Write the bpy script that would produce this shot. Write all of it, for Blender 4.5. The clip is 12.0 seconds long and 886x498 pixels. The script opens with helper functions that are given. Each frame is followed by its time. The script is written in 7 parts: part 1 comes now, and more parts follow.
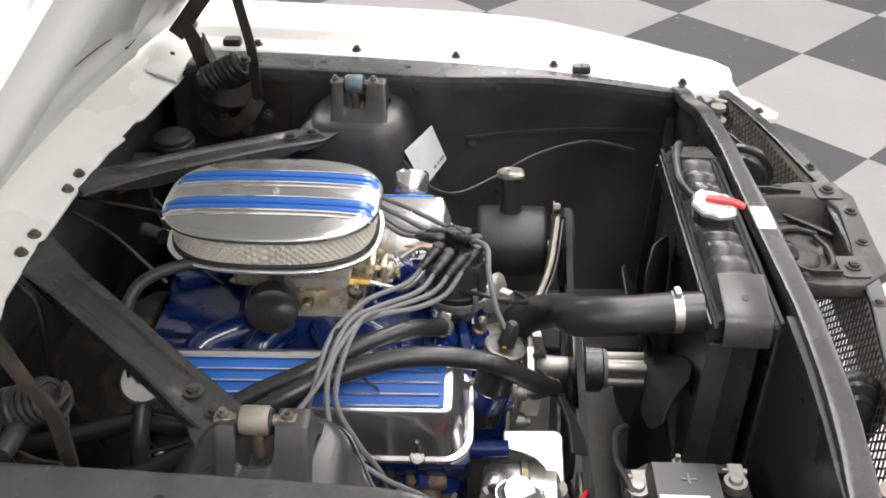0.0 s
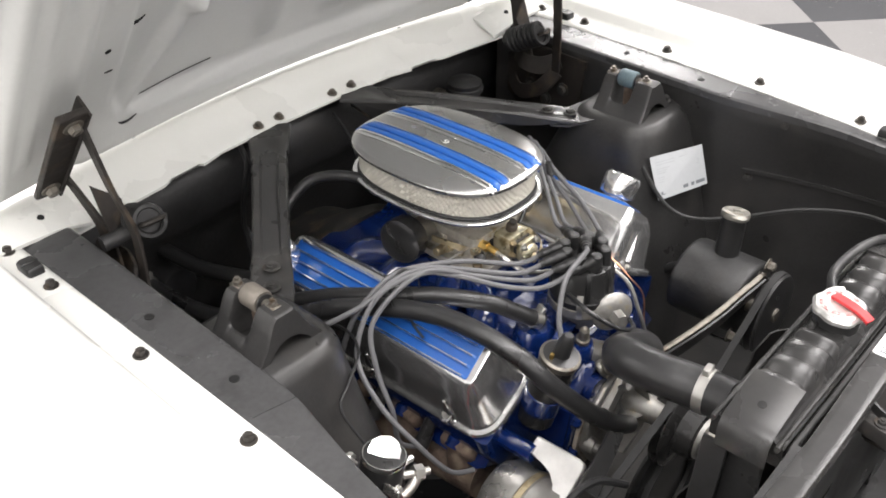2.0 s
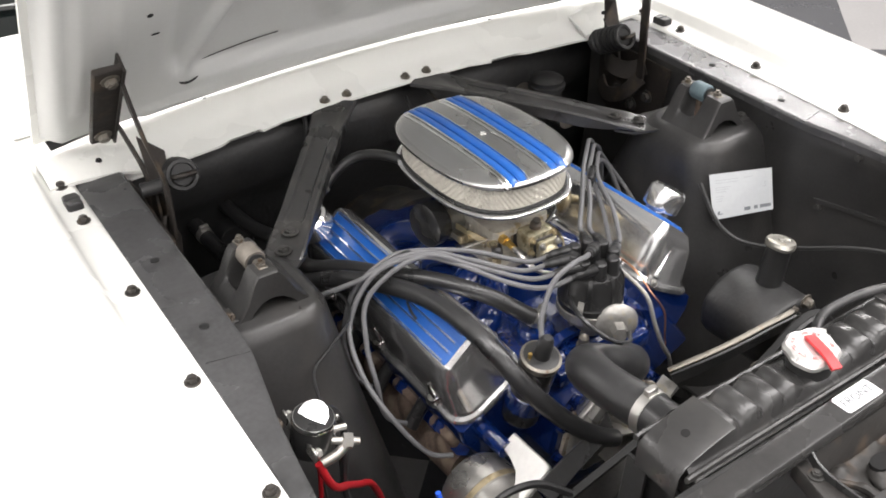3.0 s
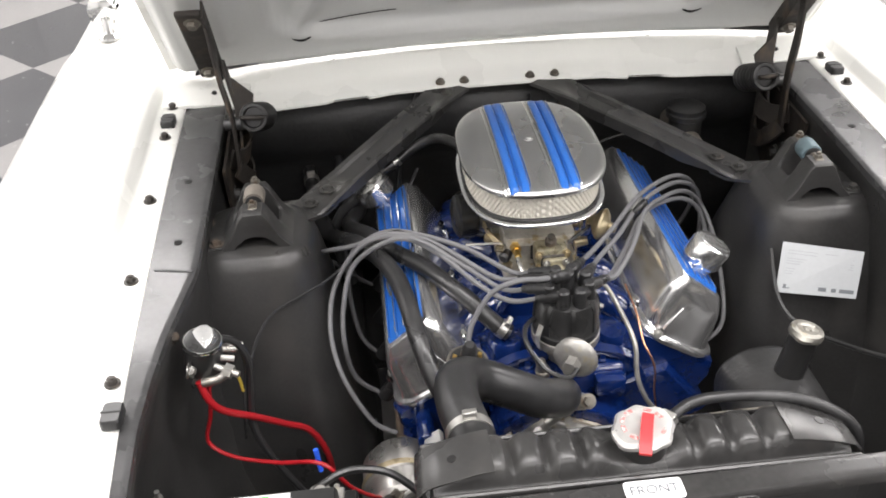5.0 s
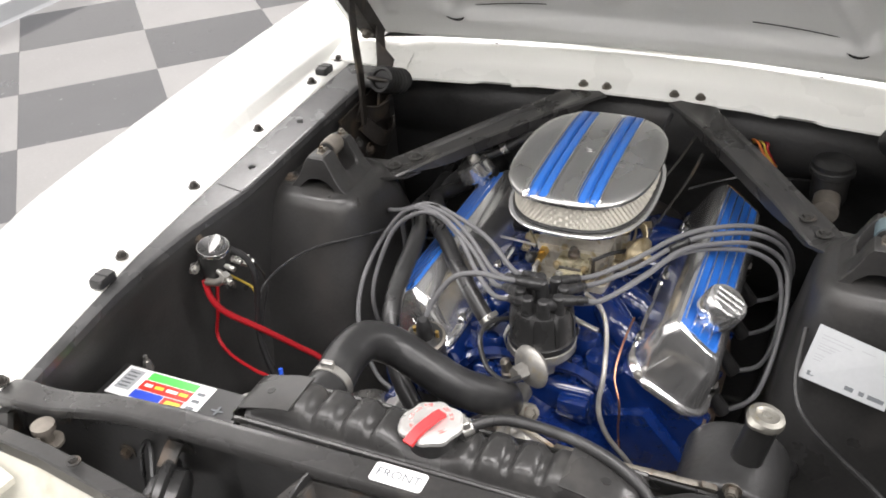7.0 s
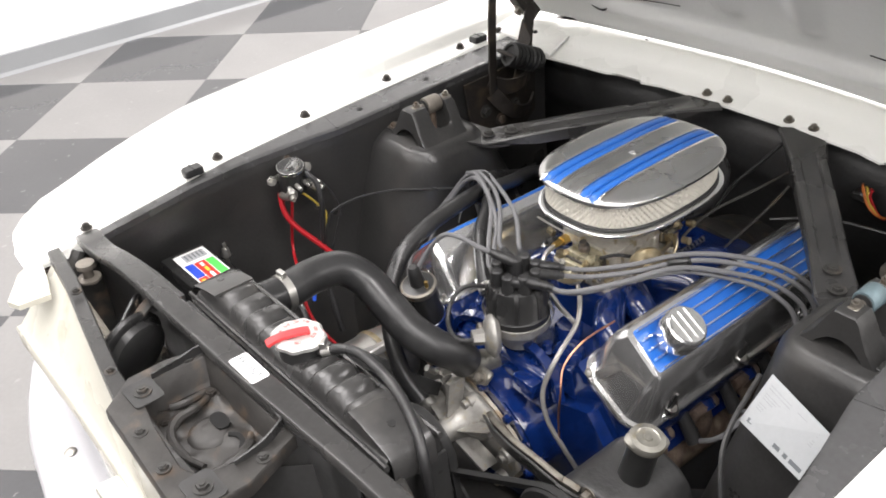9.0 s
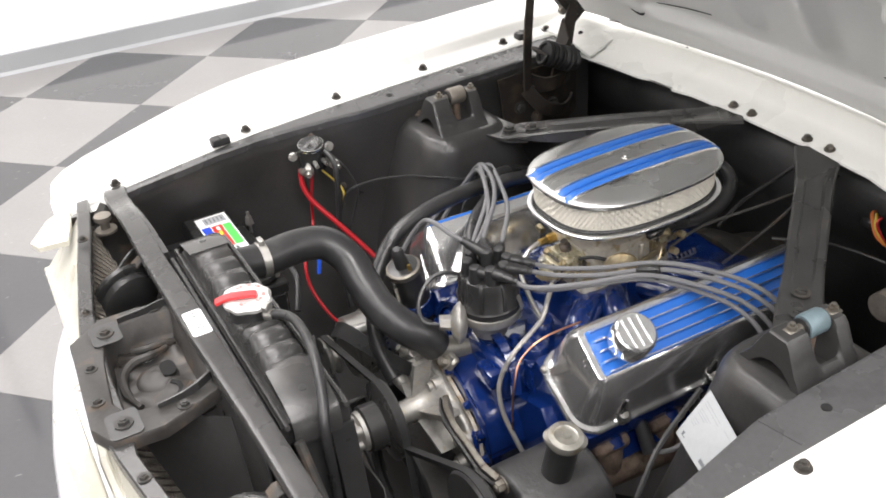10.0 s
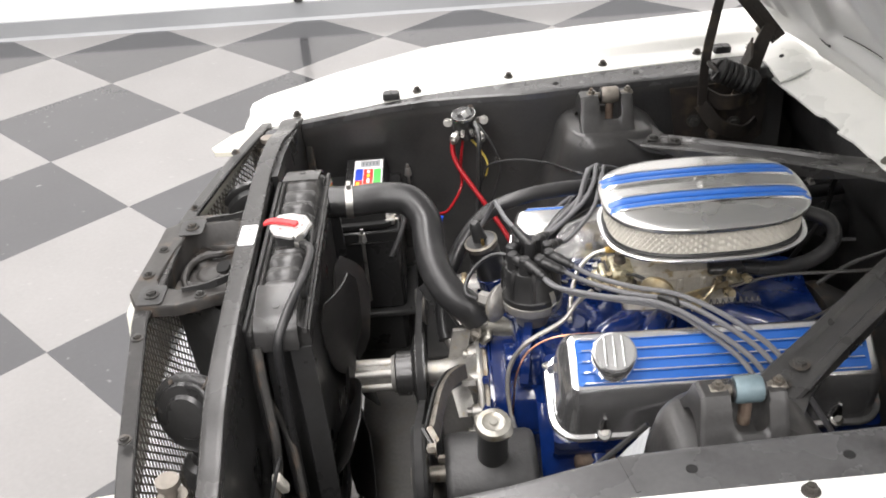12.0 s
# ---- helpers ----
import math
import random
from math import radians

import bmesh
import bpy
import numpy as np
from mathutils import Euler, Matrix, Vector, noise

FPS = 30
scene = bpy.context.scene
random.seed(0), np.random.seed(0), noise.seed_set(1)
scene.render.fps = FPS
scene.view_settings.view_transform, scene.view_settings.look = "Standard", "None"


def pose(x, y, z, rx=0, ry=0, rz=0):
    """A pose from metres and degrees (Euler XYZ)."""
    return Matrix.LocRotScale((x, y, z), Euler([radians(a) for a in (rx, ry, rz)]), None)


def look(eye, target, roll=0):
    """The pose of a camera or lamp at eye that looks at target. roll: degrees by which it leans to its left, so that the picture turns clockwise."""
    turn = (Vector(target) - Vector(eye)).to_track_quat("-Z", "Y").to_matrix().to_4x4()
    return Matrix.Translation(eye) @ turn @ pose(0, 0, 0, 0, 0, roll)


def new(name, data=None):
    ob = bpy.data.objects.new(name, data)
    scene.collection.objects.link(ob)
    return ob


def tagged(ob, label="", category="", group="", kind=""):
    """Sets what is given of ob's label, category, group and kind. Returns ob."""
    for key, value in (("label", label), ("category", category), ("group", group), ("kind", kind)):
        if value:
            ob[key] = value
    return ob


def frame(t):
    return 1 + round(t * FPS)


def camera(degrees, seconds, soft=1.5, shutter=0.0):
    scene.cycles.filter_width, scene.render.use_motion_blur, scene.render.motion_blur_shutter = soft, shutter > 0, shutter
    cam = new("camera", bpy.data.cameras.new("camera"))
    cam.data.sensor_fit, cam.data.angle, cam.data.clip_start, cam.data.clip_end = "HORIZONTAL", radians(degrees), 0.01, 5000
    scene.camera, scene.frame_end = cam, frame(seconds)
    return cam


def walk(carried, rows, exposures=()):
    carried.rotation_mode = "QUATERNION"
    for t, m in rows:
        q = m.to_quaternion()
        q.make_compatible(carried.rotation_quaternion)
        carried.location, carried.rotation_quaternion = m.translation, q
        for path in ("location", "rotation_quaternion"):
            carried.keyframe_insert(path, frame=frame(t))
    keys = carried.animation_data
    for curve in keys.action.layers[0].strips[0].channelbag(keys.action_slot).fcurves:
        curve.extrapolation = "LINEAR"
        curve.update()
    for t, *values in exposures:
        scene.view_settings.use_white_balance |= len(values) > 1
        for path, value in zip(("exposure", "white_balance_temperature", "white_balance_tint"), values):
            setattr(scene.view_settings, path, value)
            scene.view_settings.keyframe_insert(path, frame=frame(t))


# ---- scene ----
cam = camera(50.4, 12.0, 1.8)
# the car stands on the level floor leaning about one degree: all car numbers are in the car's own frame
_n = Vector((-0.0165, 0.0101, 1.0)).normalized()
LEAN = _n.rotation_difference(Vector((0, 0, 1))).to_matrix().to_4x4() @ pose(0, 0, -0.0491)
EXPOSURE = 0.05
PATH = [
    (0, (-1.132, 0.381, 1.599), (0.52, 0.456, 0.475), -0.1),
    (0.5, (-1.107, 0.22, 1.594), (0.5, 0.62, 0.472), -0.4),
    (1, (-1.064, 0.063, 1.595), (0.457, 0.712, 0.47), -0.5),
    (1.5, (-1.009, -0.074, 1.599), (0.371, 0.832, 0.47), -0.7),
    (2, (-0.956, -0.189, 1.604), (0.263, 0.92, 0.47), -0.9),
    (2.5, (-0.876, -0.294, 1.609), (0.182, 0.965, 0.47), -1.2),
    (4.5, (-0.385, -0.581, 1.61), (-0.022, 1.026, 0.476), -2.1),
    (5, (-0.244, -0.614, 1.611), (-0.114, 1.032, 0.482), -2.6),
    (5.5, (-0.084, -0.633, 1.61), (-0.197, 1.018, 0.488), -3.0),
    (6, (0.074, -0.63, 1.608), (-0.272, 0.993, 0.493), -3.4),
    (6.5, (0.208, -0.616, 1.602), (-0.345, 0.956, 0.496), -3.8),
    (7, (0.337, -0.588, 1.601), (-0.382, 0.921, 0.502), -3.8),
    (9, (0.836, -0.352, 1.605), (-0.499, 0.667, 0.518), -4.6),
    (9.5, (0.921, -0.277, 1.6), (-0.508, 0.614, 0.521), -4.6),
    (10, (1.013, -0.172, 1.599), (-0.491, 0.593, 0.525), -4.5),
    (10.5, (1.091, -0.06, 1.601), (-0.484, 0.543, 0.525), -4.5),
    (11, (1.155, 0.05, 1.602), (-0.486, 0.459, 0.534), -4.5),
    (11.5, (1.2, 0.159, 1.607), (-0.481, 0.356, 0.543), -4.5),
    (12, (1.228, 0.292, 1.611), (-0.47, 0.272, 0.553), -4.8),
]
walk(cam, [(t, LEAN @ look(eye, target, roll)) for t, eye, target, roll in PATH], [(0.0, EXPOSURE), (7.0, EXPOSURE), (9.5, EXPOSURE + 0.08), (12.0, EXPOSURE + 0.11)])

# ---------------------------------------------------------------- world and lights
world = bpy.data.worlds.new("world")
scene.world = world
world.use_nodes = True
world.node_tree.nodes["Background"].inputs[0].default_value = (0.9, 0.95, 1.0, 1)
world.node_tree.nodes["Background"].inputs[1].default_value = 0.3

LAMP_WATTS = {-2.4: 90.0, 0.6: 106.0, 3.6: 116.0, 6.6: 118.0}
ROW_SHARE = {-5.6: 0.60, -3.0: 0.70, -0.4: 1.06, 3.9: 1.75}
CEILING_Z = 4.2
LAMP_SPOTS = [(x, y) for x in (-2.4, 0.6, 3.6, 6.6) for y in (-5.6, -3.0, -0.4, 3.9)]
for lx, ly in LAMP_SPOTS:
    lamp = bpy.data.lights.new("ceiling_lamp", "AREA")
    lamp.shape, lamp.size, lamp.size_y = "RECTANGLE", 2.4, 1.2
    lamp.energy, lamp.color = LAMP_WATTS[lx] * ROW_SHARE[ly], (1.0, 0.962, 0.952)
    ob = new("ceiling_lamp", lamp)
    ob.matrix_world = pose(lx, ly, CEILING_Z - 0.03)


# ---------------------------------------------------------------- materials
def pbr(name, col, rough, metal=0.0, var=0.12, s1=6.0, s2=140.0, bump=0.08, coat=0.0, rvar=0.12,
        stain=None, amount=0.0, stain_scale=14.0, aniso=None):
    """Principled surface: base colour varied at two scales, roughness wear, fine relief and optional stains."""
    m = bpy.data.materials.new(name)
    m.use_nodes = True
    nt = m.node_tree
    N, L = nt.nodes, nt.links
    p = N["Principled BSDF"]
    tc = N.new("ShaderNodeTexCoord")
    src = tc.outputs["Object"]
    if aniso:
        mp = N.new("ShaderNodeMapping")
        mp.inputs["Scale"].default_value = aniso
        L.new(src, mp.inputs[0])
        fine_src = mp.outputs[0]
    else:
        fine_src = src
    n1, n2 = N.new("ShaderNodeTexNoise"), N.new("ShaderNodeTexNoise")
    n1.inputs["Scale"].default_value, n1.inputs["Detail"].default_value = s1, 5
    n2.inputs["Scale"].default_value, n2.inputs["Detail"].default_value = s2, 3
    L.new(src, n1.inputs["Vector"])
    L.new(fine_src, n2.inputs["Vector"])
    add = N.new("ShaderNodeMath")
    add.operation = "MULTIPLY_ADD"
    L.new(n1.outputs[0], add.inputs[0])
    add.inputs[1].default_value = 0.65
    sc = N.new("ShaderNodeMath")
    sc.operation = "MULTIPLY"
    sc.inputs[1].default_value = 0.35
    L.new(n2.outputs[0], sc.inputs[0])
    L.new(sc.outputs[0], add.inputs[2])
    ramp = N.new("ShaderNodeMapRange")
    ramp.inputs[1].default_value, ramp.inputs[2].default_value = 0.3, 0.7
    ramp.inputs[3].default_value, ramp.inputs[4].default_value = 1 - var, 1 + var
    L.new(add.outputs[0], ramp.inputs[0])
    mul = N.new("ShaderNodeVectorMath")
    mul.operation = "SCALE"
    mul.inputs[0].default_value = col
    L.new(ramp.outputs[0], mul.inputs["Scale"])
    colour = mul.outputs[0]
    if stain:
        n3 = N.new("ShaderNodeTexNoise")
        n3.inputs["Scale"].default_value, n3.inputs["Detail"].default_value = stain_scale, 8
        L.new(src, n3.inputs["Vector"])
        r3 = N.new("ShaderNodeMapRange")
        r3.inputs[1].default_value, r3.inputs[2].default_value = 0.62 - 0.3 * amount, 0.78 - 0.3 * amount
        L.new(n3.outputs[0], r3.inputs[0])
        mx = N.new("ShaderNodeMix")
        mx.data_type = "RGBA"
        mx.inputs[7].default_value = (*stain, 1)
        L.new(r3.outputs[0], mx.inputs[0])
        L.new(colour, mx.inputs[6])
        colour = mx.outputs[2]
    L.new(colour, p.inputs["Base Color"])
    rr = N.new("ShaderNodeMapRange")
    rr.inputs[1].default_value, rr.inputs[2].default_value = 0.3, 0.7
    rr.inputs[3].default_value, rr.inputs[4].default_value = max(rough - rvar, 0.02), min(rough + rvar, 1.0)
    L.new(n1.outputs[0], rr.inputs[0])
    L.new(rr.outputs[0], p.inputs["Roughness"])
    p.inputs["Metallic"].default_value = metal
    p.inputs["Coat Weight"].default_value = coat
    p.inputs["Coat Roughness"].default_value = 0.06
    if bump:
        bp = N.new("ShaderNodeBump")
        bp.inputs["Strength"].default_value, bp.inputs["Distance"].default_value = bump, 0.002
        L.new(n2.outputs[0], bp.inputs["Height"])
        L.new(bp.outputs[0], p.inputs["Normal"])
    return m


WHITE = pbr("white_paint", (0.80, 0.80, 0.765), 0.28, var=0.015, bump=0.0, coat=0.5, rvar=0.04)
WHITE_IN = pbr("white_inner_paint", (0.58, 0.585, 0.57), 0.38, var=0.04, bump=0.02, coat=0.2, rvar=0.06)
CREAM = pbr("cream_paint", (0.55, 0.535, 0.465), 0.3, var=0.08, bump=0.03, stain=(0.4, 0.36, 0.27), amount=0.12)
BLACK = pbr("satin_black_paint", (0.031, 0.031, 0.031), 0.32, var=0.3, s1=11, bump=0.12, rvar=0.08, stain=(0.030, 0.029, 0.028), amount=0.2)
APRON = pbr("undercoat_black", (0.030, 0.0295, 0.029), 0.38, var=0.35, s1=8, s2=190, bump=0.14, rvar=0.12, stain=(0.044, 0.042, 0.040), amount=0.32, stain_scale=9)
# matt black with the firewall's shade put into its colour, darker than APRON
SHADED_MATT = pbr("matt_black_shaded_tone", (0.021, 0.021, 0.021), 0.5, var=0.5, s1=9, s2=120, bump=0.35, rvar=0.12, stain=(0.022, 0.020, 0.018), amount=0.2)
SATIN = pbr("worn_satin_black_paint", (0.034, 0.0335, 0.033), 0.27, var=0.25, s1=9, s2=150, bump=0.06, rvar=0.06, stain=(0.055, 0.053, 0.05), amount=0.2)
BRIGHT = pbr("bright_bare_steel", (0.72, 0.71, 0.69), 0.38, metal=0.7, var=0.1, s1=25, bump=0.08)
PALE = pbr("clean_cast_alloy", (0.33, 0.32, 0.30), 0.42, metal=0.6, var=0.28, s1=30, bump=0.25, stain=(0.34, 0.30, 0.22), amount=0.2, stain_scale=60)
CARB = pbr("pale_carburettor_casting", (0.50, 0.475, 0.42), 0.40, metal=0.40, var=0.25, s1=35, s2=170, bump=0.25, stain=(0.30, 0.24, 0.14), amount=0.25, stain_scale=60)
FBOLT = pbr("blackened_bolt", (0.06, 0.055, 0.05), 0.45, metal=0.5, var=0.3, s1=60, bump=0.2, stain=(0.14, 0.11, 0.08), amount=0.2, stain_scale=90)
DARK = pbr("dusty_black_metal", (0.035, 0.034, 0.032), 0.6, var=0.4, s1=20, bump=0.2, stain=(0.10, 0.075, 0.055), amount=0.35, stain_scale=25)
RUSTY = pbr("rusty_hinge_steel", (0.026, 0.022, 0.019), 0.6, metal=0.3, var=0.4, s1=22, bump=0.3, stain=(0.062, 0.046, 0.032), amount=0.3, stain_scale=30)
RUST = pbr("rusted_iron", (0.12, 0.085, 0.065), 0.85, var=0.5, s1=30, s2=200, bump=0.6, stain=(0.20, 0.155, 0.115), amount=0.4, stain_scale=40)
RUBBER = pbr("black_rubber", (0.022, 0.022, 0.0225), 0.33, var=0.25, s1=12, bump=0.06, rvar=0.08, stain=(0.05, 0.05, 0.05), amount=0.15)
PLASTIC = pbr("black_plastic", (0.020, 0.020, 0.020), 0.3, var=0.2, bump=0.03, rvar=0.08)
BLUE = pbr("engine_blue_enamel", (0.0035, 0.016, 0.092), 0.13, var=0.25, s1=14, s2=90, bump=0.25, coat=0.9, rvar=0.06, stain=(0.006, 0.012, 0.06), amount=0.15)
FIN = pbr("bright_blue_paint", (0.018, 0.125, 0.47), 0.33, var=0.06, bump=0.03, coat=0.5, rvar=0.05)
CHROME = pbr("polished_aluminium", (0.78, 0.78, 0.77), 0.11, metal=1.0, var=0.05, s1=18, bump=0.015, rvar=0.05)
COVER = pbr("polished_cover", (0.83, 0.83, 0.83), 0.18, metal=0.92, var=0.03, s1=14, bump=0.02, rvar=0.06)
LID = pbr("brushed_aluminium", (0.60, 0.60, 0.59), 0.27, metal=1.0, var=0.07, s1=9, s2=60, bump=0.04, rvar=0.05, aniso=(24.0, 0.8, 24.0))
CAST = pbr("cast_aluminium", (0.29, 0.28, 0.25), 0.42, metal=0.75, var=0.2, s1=25, bump=0.3, stain=(0.22, 0.18, 0.11), amount=0.25, stain_scale=45)
ZINC = pbr("zinc_chromate_steel", (0.45, 0.38, 0.25), 0.35, metal=0.8, var=0.25, s1=30, bump=0.1, stain=(0.25, 0.19, 0.10), amount=0.3, stain_scale=50)
STEEL = pbr("zinc_plated_steel", (0.50, 0.49, 0.465), 0.34, metal=0.9, var=0.12, s1=30, bump=0.1, stain=(0.3, 0.26, 0.2), amount=0.15)
BOLT = pbr("dull_steel_bolt", (0.20, 0.185, 0.16), 0.45, metal=0.7, var=0.3, s1=60, bump=0.2, stain=(0.12, 0.08, 0.05), amount=0.25, stain_scale=90)
BRASS = pbr("brass", (0.70, 0.48, 0.16), 0.3, metal=1.0, var=0.15, bump=0.05)
COPPER = pbr("copper", (0.72, 0.36, 0.22), 0.3, metal=1.0, var=0.15, bump=0.05)
WIRE = pbr("grey_silicone_wire", (0.135, 0.135, 0.14), 0.5, var=0.1, bump=0.04)
RED = pbr("red_cable", (0.36, 0.010, 0.016), 0.38, var=0.12, bump=0.03)
CAPRED = pbr("worn_red_print", (0.55, 0.16, 0.15), 0.5, var=0.3, s1=120, bump=0.0, stain=(0.6, 0.58, 0.56), amount=0.5, stain_scale=220)
REDTAG = pbr("red_plastic_lever", (0.62, 0.045, 0.05), 0.45, var=0.12, bump=0.06)
BLUEWIRE = pbr("blue_wire_end", (0.03, 0.12, 0.75), 0.4, var=0.1, bump=0.0)
YELLOW = pbr("yellow_wire", (0.55, 0.40, 0.06), 0.5, var=0.15, bump=0.0)
ORANGE = pbr("orange_wire", (0.55, 0.16, 0.04), 0.5, var=0.15, bump=0.0)
FILTER = pbr("cotton_filter", (0.60, 0.575, 0.51), 0.8, var=0.14, s1=40, s2=260, bump=0.3)
PAPER = pbr("printed_paper", (0.42, 0.435, 0.445), 0.6, var=0.06, s1=10, bump=0.03)
# lighter grey than APRON, with some darker patches
FLANGE = pbr("grey_black_flange", (0.060, 0.060, 0.061), 0.27, var=0.25, s1=10, bump=0.05, rvar=0.08, stain=(0.03, 0.03, 0.03), amount=0.2)
FAINT = pbr("faint_grey_ink", (0.36, 0.37, 0.385), 0.6, var=0.1, bump=0.0)
INK = pbr("grey_ink", (0.14, 0.15, 0.16), 0.6, var=0.1, bump=0.0)
STICKER = pbr("white_sticker", (0.82, 0.82, 0.82), 0.45, var=0.03, bump=0.0)
LBL_GREEN = pbr("label_green", (0.10, 0.55, 0.10), 0.35, var=0.04, bump=0.0)
LBL_BLUE = pbr("label_blue", (0.03, 0.07, 0.50), 0.35, var=0.04, bump=0.0)
LBL_RED = pbr("label_red", (0.70, 0.04, 0.03), 0.35, var=0.04, bump=0.0)
LBL_YEL = pbr("label_yellow", (0.85, 0.62, 0.06), 0.35, var=0.04, bump=0.0)
BUSH = pbr("worn_bushing", (0.20, 0.18, 0.155), 0.5, metal=0.4, var=0.25, s1=40, bump=0.15)
BUSHB = pbr("blue_bushing", (0.13, 0.18, 0.20), 0.5, metal=0.2, var=0.2, s1=40, bump=0.1)
WALL = pbr("white_wall_paint", (0.82, 0.82, 0.81), 0.55, var=0.02, s1=1.5, s2=220, bump=0.05)
BASE = pbr("grey_vinyl_cove", (0.30, 0.31, 0.32), 0.4, var=0.06, s1=3, bump=0.02)
CEIL = pbr("white_ceiling", (0.80, 0.80, 0.79), 0.8, var=0.03, s1=2, bump=0.1)
LATCH = pbr("dusty_rusty_pressing", (0.033, 0.031, 0.029), 0.5, var=0.35, s1=18, s2=150, bump=0.2, stain=(0.085, 0.062, 0.044), amount=0.25, stain_scale=28)
PAN = pbr("dusty_grey_underside", (0.085, 0.082, 0.077), 0.7, var=0.35, s1=10, bump=0.2, stain=(0.09, 0.083, 0.072), amount=0.3, stain_scale=18)
BELT = pbr("worn_belt_rubber", (0.016, 0.016, 0.016), 0.75, var=0.3, s1=30, bump=0.1)
FANBLADE = pbr("brown_black_fan_paint", (0.014, 0.0132, 0.0128), 0.5, var=0.3, s1=14, bump=0.1, stain=(0.035, 0.026, 0.02), amount=0.12, stain_scale=22)
GASKET = pbr("cream_sealant", (0.40, 0.36, 0.30), 0.7, var=0.2, s1=40, bump=0.3, stain=(0.25, 0.18, 0.11), amount=0.3, stain_scale=60)
HOLE = pbr("dark_hole", (0.003, 0.003, 0.003), 0.9, var=0.1, bump=0.0)
BUMPER = pbr("pale_bumper_paint", (0.56, 0.56, 0.585), 0.32, var=0.04, s1=5, bump=0.01, coat=0.3)
TYRE = pbr("tyre_rubber", (0.03, 0.03, 0.03), 0.7, var=0.2, bump=0.15)
GLASS = pbr("dark_glass", (0.006, 0.008, 0.008), 0.04, var=0.05, bump=0.0, coat=0.5, rvar=0.01)


def tile_material(name, col, speck, amount):
    """Vinyl tile: polished, mottled, with scattered chips and a slight change from tile to tile."""
    m = pbr(name, col, 0.095, var=0.07, s1=2.5, s2=70, bump=0.008, rvar=0.025)
    nt = m.node_tree
    N, L = nt.nodes, nt.links
    p = N["Principled BSDF"]
    old = p.inputs["Base Color"].links[0].from_socket
    geo = N.new("ShaderNodeNewGeometry")
    vo = N.new("ShaderNodeTexNoise")
    vo.inputs["Scale"].default_value, vo.inputs["Detail"].default_value = 34.0, 3
    mp = N.new("ShaderNodeMapping")
    mp.inputs["Scale"].default_value = (1.0, 0.6, 1.0)
    L.new(geo.outputs["Position"], mp.inputs[0])
    L.new(mp.outputs[0], vo.inputs["Vector"])
    r = N.new("ShaderNodeMapRange")
    r.inputs[1].default_value, r.inputs[2].default_value = 0.70 - amount, 0.75 - amount
    L.new(vo.outputs[0], r.inputs[0])
    mx = N.new("ShaderNodeMix")
    mx.data_type = "RGBA"
    mx.inputs[7].default_value = (*speck, 1)
    L.new(r.outputs[0], mx.inputs[0])
    oi = N.new("ShaderNodeObjectInfo")
    rr = N.new("ShaderNodeMapRange")
    rr.inputs[3].default_value, rr.inputs[4].default_value = 0.92, 1.06
    L.new(oi.outputs["Random"], rr.inputs[0])
    sc = N.new("ShaderNodeVectorMath")
    sc.operation = "SCALE"
    L.new(old, sc.inputs[0])
    L.new(rr.outputs[0], sc.inputs["Scale"])
    L.new(sc.outputs[0], mx.inputs[6])
    L.new(mx.outputs[2], p.inputs["Base Color"])
    return m


TILE_D = tile_material("dark_grey_vinyl_tile", (0.070, 0.071, 0.075), (0.17, 0.17, 0.17), 0.014)
TILE_L = tile_material("light_grey_vinyl_tile", (0.240, 0.235, 0.232), (0.27, 0.265, 0.26), 0.03)


# ---------------------------------------------------------------- mesh helpers
def V(*a):
    return Vector(a[0] if len(a) == 1 else a)


def frame_of(axis, up=None):
    z = V(axis).normalized()
    ref = V(up) if up else (V(0, 0, 1) if abs(z.z) < 0.9 else V(0, 1, 0))
    x = ref.cross(z).normalized()
    return x, z.cross(x).normalized(), z


def box(bm, c, s, rot=None, bevel=0.0, seg=1):
    c = V(c)
    vs = []
    for dx in (-0.5, 0.5):
        for dy in (-0.5, 0.5):
            for dz in (-0.5, 0.5):
                d = V(dx * s[0], dy * s[1], dz * s[2])
                vs.append(bm.verts.new(c + (rot @ d if rot else d)))
    faces = [bm.faces.new([vs[i] for i in q]) for q in
             ((0, 1, 3, 2), (4, 6, 7, 5), (0, 4, 5, 1), (2, 3, 7, 6), (0, 2, 6, 4), (1, 5, 7, 3))]
    if bevel:
        edges = {e for f in faces for e in f.edges}
        bmesh.ops.bevel(bm, geom=list(edges), offset=bevel, segments=seg, affect="EDGES", profile=0.5)


def loft(bm, rings, caps=True, closed=True):
    rows = [[bm.verts.new(V(p)) for p in ring] for ring in rings]
    n = len(rows[0])
    for a, b in zip(rows, rows[1:]):
        for i in range(n if closed else n - 1):
            j = (i + 1) % n
            bm.faces.new((a[i], a[j], b[j], b[i]))
    if caps and closed:
        bm.faces.new(rows[0][::-1])
        bm.faces.new(rows[-1])


def lathe(bm, prof, origin, axis=(0, 0, 1), seg=28):
    """Turned shape: profile of (radius, height along axis)."""
    x, y, z = frame_of(axis)
    o = V(origin)
    loft(bm, [[o + z * h + (x * math.cos(2 * math.pi * k / seg) + y * math.sin(2 * math.pi * k / seg)) * max(r, 1e-4)
               for k in range(seg)] for r, h in prof])


def cyl(bm, a, b, r, r2=None, seg=20, ch=0.0):
    a, b = V(a), V(b)
    d = (b - a).length
    r2 = r if r2 is None else r2
    prof = [(r - ch, 0), (r, ch), (r2, d - ch), (r2 - ch, d)] if ch else [(r, 0), (r2, d)]
    lathe(bm, prof, a, b - a, seg)


